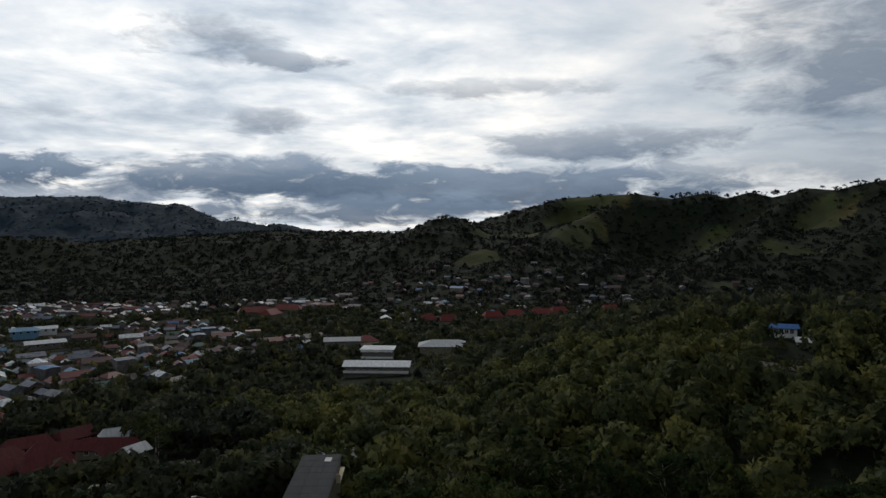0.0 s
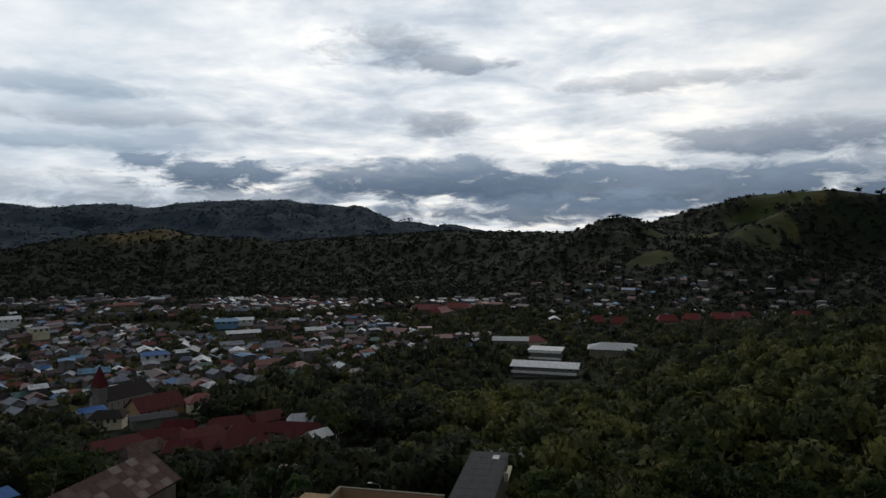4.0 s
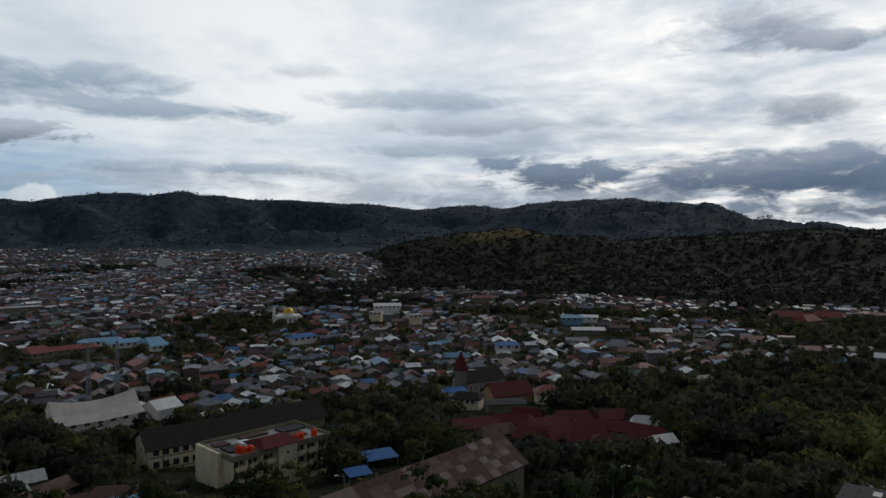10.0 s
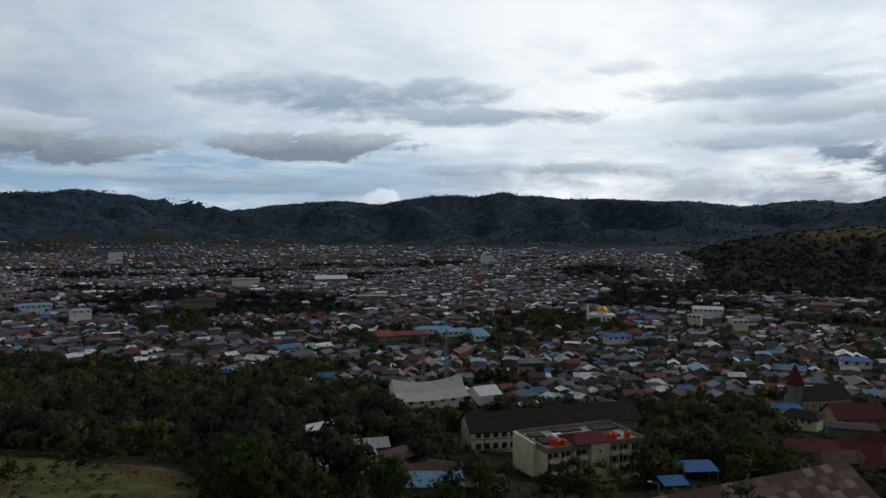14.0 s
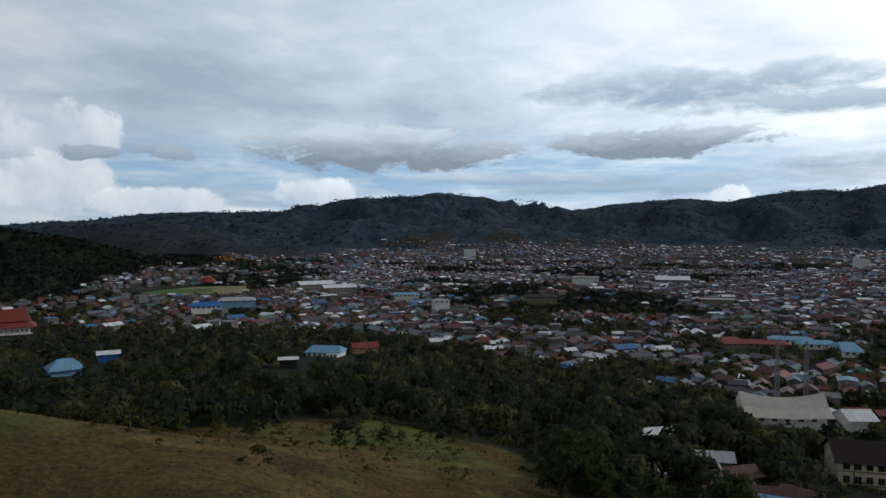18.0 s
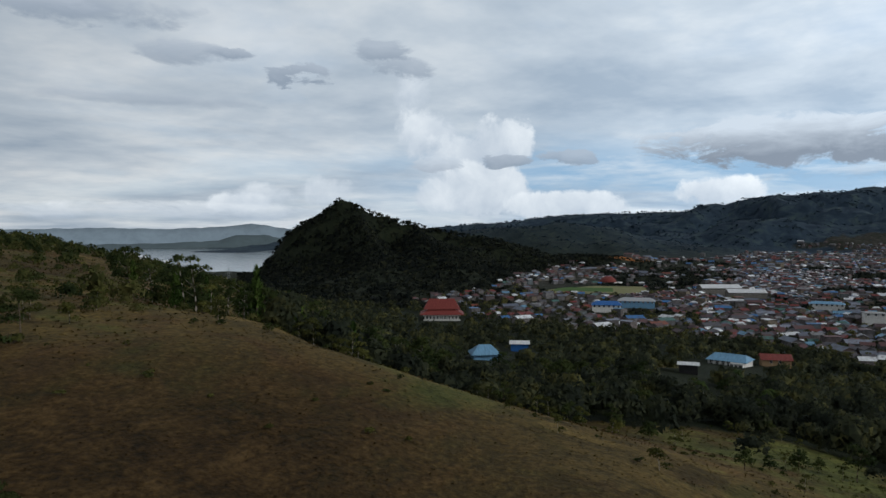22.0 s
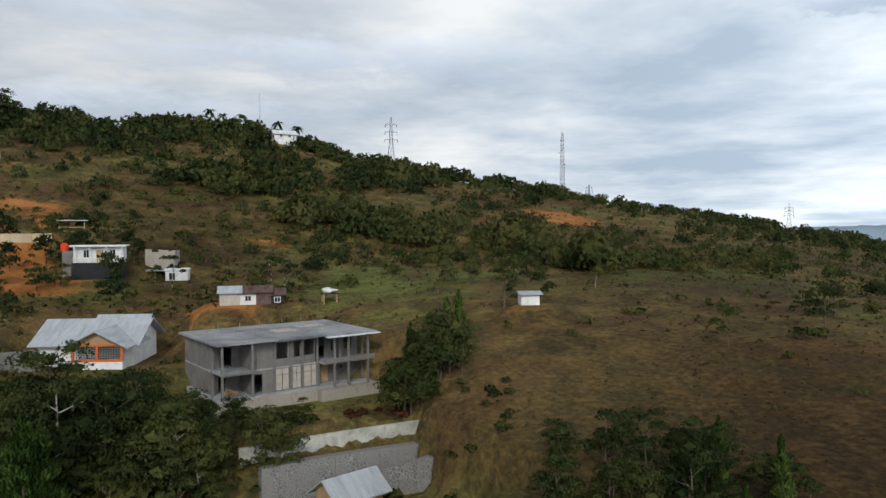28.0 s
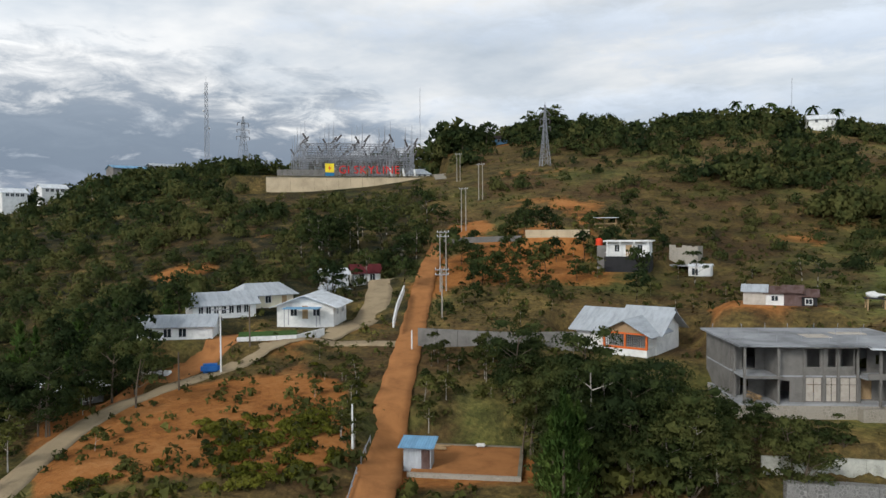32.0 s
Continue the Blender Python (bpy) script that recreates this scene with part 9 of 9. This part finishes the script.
def grove(kinds, az0, az1, d0, d1, n, size=1.0, gap=1.5, wild=False):
    """n plants spread over a stretch of the plan; those far off are joined afterwards."""
    x, y = scatter(n, az0, az1, d0, d1)
    ok = free(x, y, gap) if not wild else np.ones(len(x), bool)
    for i in range(n):
        if ok[i]:
            r = math.hypot(x[i], y[i])
            plant(tr.choice(kinds), 0, 0, size * tr.uniform(0.75, 1.2), (x[i], y[i]), r < (82 if az0 < 130 else 88))


def join_far_trees():
    """The trees farther off, as one mesh."""
    groups, mats = {}, []
    for me, m in JOINED:
        groups.setdefault(me, []).append(m)
    vs, nrm, loops, starts, idx, base, lbase = [], [], [], [], [], 0, 0
    for me, ms in groups.items():
        n, k, f = len(me.vertices), len(me.loops), len(me.polygons)
        co, nv = np.empty(n * 3, np.float32), np.zeros((n, 3), np.float32)
        li, ls, ln = np.empty(k, np.int32), np.empty(f, np.int32), np.empty(k * 3, np.float32)
        me.vertices.foreach_get("co", co)
        me.loops.foreach_get("vertex_index", li)
        me.polygons.foreach_get("loop_start", ls)
        me.corner_normals.foreach_get("vector", ln)
        nv[li] = ln.reshape(-1, 3)
        if me.materials[0] not in mats:
            mats.append(me.materials[0])
        for m in ms:
            a = np.array(m)
            vs.append(co.reshape(-1, 3) @ a[:3, :3].T + a[:3, 3])
            nrm.append(nv @ a[:3, :3].T)
            loops.append(li + base)
            starts.append(ls + lbase)
            idx.append(np.full(f, mats.index(me.materials[0]), np.int32))
            base += n
            lbase += k
    me = bpy.data.meshes.new("grove")
    me.vertices.add(base)
    me.vertices.foreach_set("co", np.concatenate(vs).astype(np.float32).ravel())
    me.loops.add(lbase)
    me.loops.foreach_set("vertex_index", np.concatenate(loops))
    st = np.concatenate(starts)
    me.polygons.add(len(st))
    me.polygons.foreach_set("loop_start", st)
    me.polygons.foreach_set("material_index", np.concatenate(idx))
    for q in mats:
        me.materials.append(q)
    me.update(calc_edges=True)
    n = np.concatenate(nrm)
    soften(me, n / np.maximum(np.linalg.norm(n, axis=1)[:, None], 1e-6))
    tagged(new("grove", me), "mixed trees, palms and shrubs farther off on the slopes", "trees", kind="stuff")


# the woods below in the north
grove(["broad", "broad", "broad", "tall", "broad", "broad", "scrub"], -34, 8, 76, 112, 110, 1.0)
grove(["broad", "broad", "broad", "bush"], 8, 64, 72, 112, 80, 0.9, 2.2)
grove(["broad", "tall", "broad"], 40, 52, 128, 170, 34, 1.15, 2.0)
grove(["broad", "broad", "bush"], 62, 86, 84, 120, 60, 0.85, 2.0)
grove(["palm"], -30, 84, 90, 130, 9, 1.0)
grove(["bare"], -16, 0, 95, 112, 7, 1.1)
grove(["bare", "tall"], 19, 24, 158, 175, 10, 1.4)
grove(["scrub", "bush"], -20, -8, 88, 100, 12, 1.0)
# the meadow's edge and the valley under the spur
grove(["scrub", "broad", "bush", "bush", "bush"], 84, 122, 98, 150, 84, 0.42)
grove(["scrub", "broad", "broad", "bush"], 96, 128, 142, 180, 46, 0.5)
grove(["palm", "broad", "broad", "broad"], 100, 132, 180, 230, 50, 0.8)
grove(["bush", "scrub"], 92, 124, 70, 118, 30, 0.55)
grove(["broad", "tall", "pine"], 126, 150, 128, 190, 75, 0.9)
grove(["bush", "scrub", "bush"], 126, 146, 100, 126, 34, 0.8)
grove(["bush"], 124, 176, 62, 140, 26, 0.6)
grove(["bush", "bush", "scrub"], 152, 161, 100, 112, 18, 0.75)
for q_az, q_d, q_s in ((57.4, 149, 0.42), (55.8, 150, 0.5), (54.4, 152, 0.4), (52.8, 155, 0.45), (66.2, 172, 0.6), (49.6, 165, 0.8), (67.4, 168, 0.7), (68.6, 178, 0.8), (67.8, 186, 0.9)):
    plant("broad", q_az, q_d, q_s)
for q_az, q_d, q_s in ((252.0, 93, 0.85), (250.4, 95, 0.9), (253.4, 95, 0.8), (248.4, 96.5, 0.6)):
    plant("broad", q_az, q_d, q_s)
# single shrubs and little trees out on the meadow
for q_kind, q_az, q_d, q_s in (("broad", 163.4, 83.5, 0.52), ("bush", 170.8, 98, 0.96), ("bush", 170.2, 97, 1.12), ("bush", 169.8, 99, 0.72), ("scrub", 173.3, 116, 1.00), ("broad", 183.2, 118.6, 0.48),
                               ("scrub", 184.5, 127, 0.44), ("scrub", 186.0, 113, 0.40), ("bush", 157.6, 89.5, 1.44), ("bush", 158.4, 88, 1.60), ("broad", 156.9, 91, 0.68), ("bush", 159.3, 81, 0.80), ("bush", 164.8, 104, 0.64)):
    plant(q_kind, q_az, q_d, q_s)
plant("broad", 180.6, 96.0, 0.6)
plant("broad", 180.0, 98, 0.42)
grove(["bush", "broad"], 186, 200, 95, 112, 6, 0.45)
# foot of the slope in the south-west and the clump by the unfinished building
grove(["broad", "broad", "bush"], 157, 178, 46, 55, 42, 0.44)
grove(["pine"], 159, 168, 46, 52, 9, 0.5)
grove(["pine", "broad", "broad"], 183.8, 189.4, 73, 77.5, 24, 0.70, 0.0, True)
grove(["bush"], 180, 187, 60, 72, 22, 0.8)
# the dark clump before the unfinished building and the pines
grove(["broad", "broad", "tall", "broad"], 213.8, 217.0, 63, 74, 30, 0.76, 0.0, True)
grove(["broad", "broad", "tall"], 211.0, 213.8, 62, 71, 30, 0.66, 0.0, True)
grove(["broad", "broad", "tall"], 204.6, 207.6, 61, 69, 22, 0.62, 0.0, True)
grove(["broad", "broad", "tall"], 207.6, 211.2, 61, 70, 36, 0.64, 0.0, True)
grove(["bush"], 206, 218, 60, 66, 20, 2.4, 0.0, True)
grove(["broad"], 203.6, 208, 60, 66, 14, 0.55, 0.0, True)
grove(["bush"], 203.5, 219, 59, 68, 24, 1.5, 0.0, True)
grove(["broad", "scrub"], 217, 223, 68, 80, 14, 0.7, 0.3, True)
grove(["bush"], 196.5, 202.5, 67.5, 72, 14, 1.1, 0.0, True)
grove(["broad"], 196.5, 203, 66.5, 71, 8, 0.36, 0.0, True)
grove(["bush", "broad"], 198, 200.6, 62, 64, 6, 0.6, 0.0, True)
grove(["scrub", "bush", "broad"], 208, 227, 128, 180, 120, 0.62, 0.4)
plant("broad", 178.6, 99.5, 0.62)
plant("broad", 177.6, 102, 0.5)
for q_az, q_d in ((215.6, 56.5), (216.8, 55.0), (217.6, 57.5), (216.4, 58.5)):
    plant("pine", q_az, q_d, 1.0)
grove(["bush"], 196.5, 204, 66, 73, 12, 0.8, 0.5)
grove(["rust"], 188.5, 194, 73, 77, 12, 0.8, 0.0, True)
# scrub round the track, the clay bank and the terraces
grove(["scrub", "bush", "scrub"], 216, 229, 74, 94, 46, 0.68, 0.6)
grove(["scrub", "bush", "yellow"], 232.5, 237, 66, 98, 44, 0.6, 0.4)
grove(["yellow"], 235.2, 245.6, 58, 76, 120, 0.85, 0.2)
grove(["yellow", "bush"], 246, 255, 58, 66, 26, 0.6, 0.2)
grove(["bush"], 240, 258, 62, 92, 16, 0.6, 0.3)
grove(["broad", "pine", "broad"], 250, 260, 80, 92, 26, 0.62, 0.3)
grove(["broad", "pine", "broad"], 244.5, 258, 98, 128, 46, 0.8, 1.0)
grove(["scrub", "bush"], 250, 262, 70, 90, 22, 0.7, 0.5)
grove(["scrub", "broad", "bush"], 207.5, 228, 100, 148, 85, 0.6, 0.8)
grove(["scrub", "tall"], 196, 207, 112, 140, 16, 0.55, 0.8)
grove(["broad", "tall"], 226, 238, 128, 180, 40, 0.85, 1.0)
# palms and tall crowns on the crest
grove(["palm"], 197, 204, 325, 350, 9, 1.1)
grove(["palm"], 232, 262, 300, 345, 6, 1.0)
grove(["broad"], 213, 228, 312, 345, 30, 1.35)
grove(["bush", "scrub", "scrub"], 228, 241, 218, 244, 60, 0.6, -5.0)

join_far_trees()


def blades():
    """Dry grass over the meadow, in tufts."""
    mat, nt, p = material("dry_grass_blades", 0.9)
    p.inputs["Specular IOR Level"].default_value = 0.1
    pos = place(nt)
    tint = grass_tint(nt, pos, noise_(nt, pos, 1.4, 5, 0.7), noise_(nt, pos, 0.16, 5, 0.65, 0.5))
    nt.links.new(tint, p.inputs["Base Color"])
    let_through(nt, p, tint, 0.45)
    x, y = scatter(32000, 82, 262, 44, 300, 0.22)
    k = (meadow(x, y) > rng.uniform(0.2, 0.8, len(x))) & (soil(x, y) < 0.5) & free(x, y, -1.0)
    x, y = x[k], y[k]
    z = ground(x, y)
    q = rng.uniform(0.07, 0.17, len(x)) * (1 + 0.5 * wave_noise(x, y, 12, 81, 2)) * np.clip(np.hypot(x, y) / 80, 0.8, 2.2)
    bulk("meadow_grass", np.stack([x, y, z + q * 0.1], 1), q, [tuft(6, 0.6, 400 + k2, 0.7, ragged=0.3, droop=0.1) for k2 in range(5)], mat, "dry straw-coloured grass over the spur and the meadow", "grass", up=1.2, lay=slope_way(x, y, 2.0))


blades()
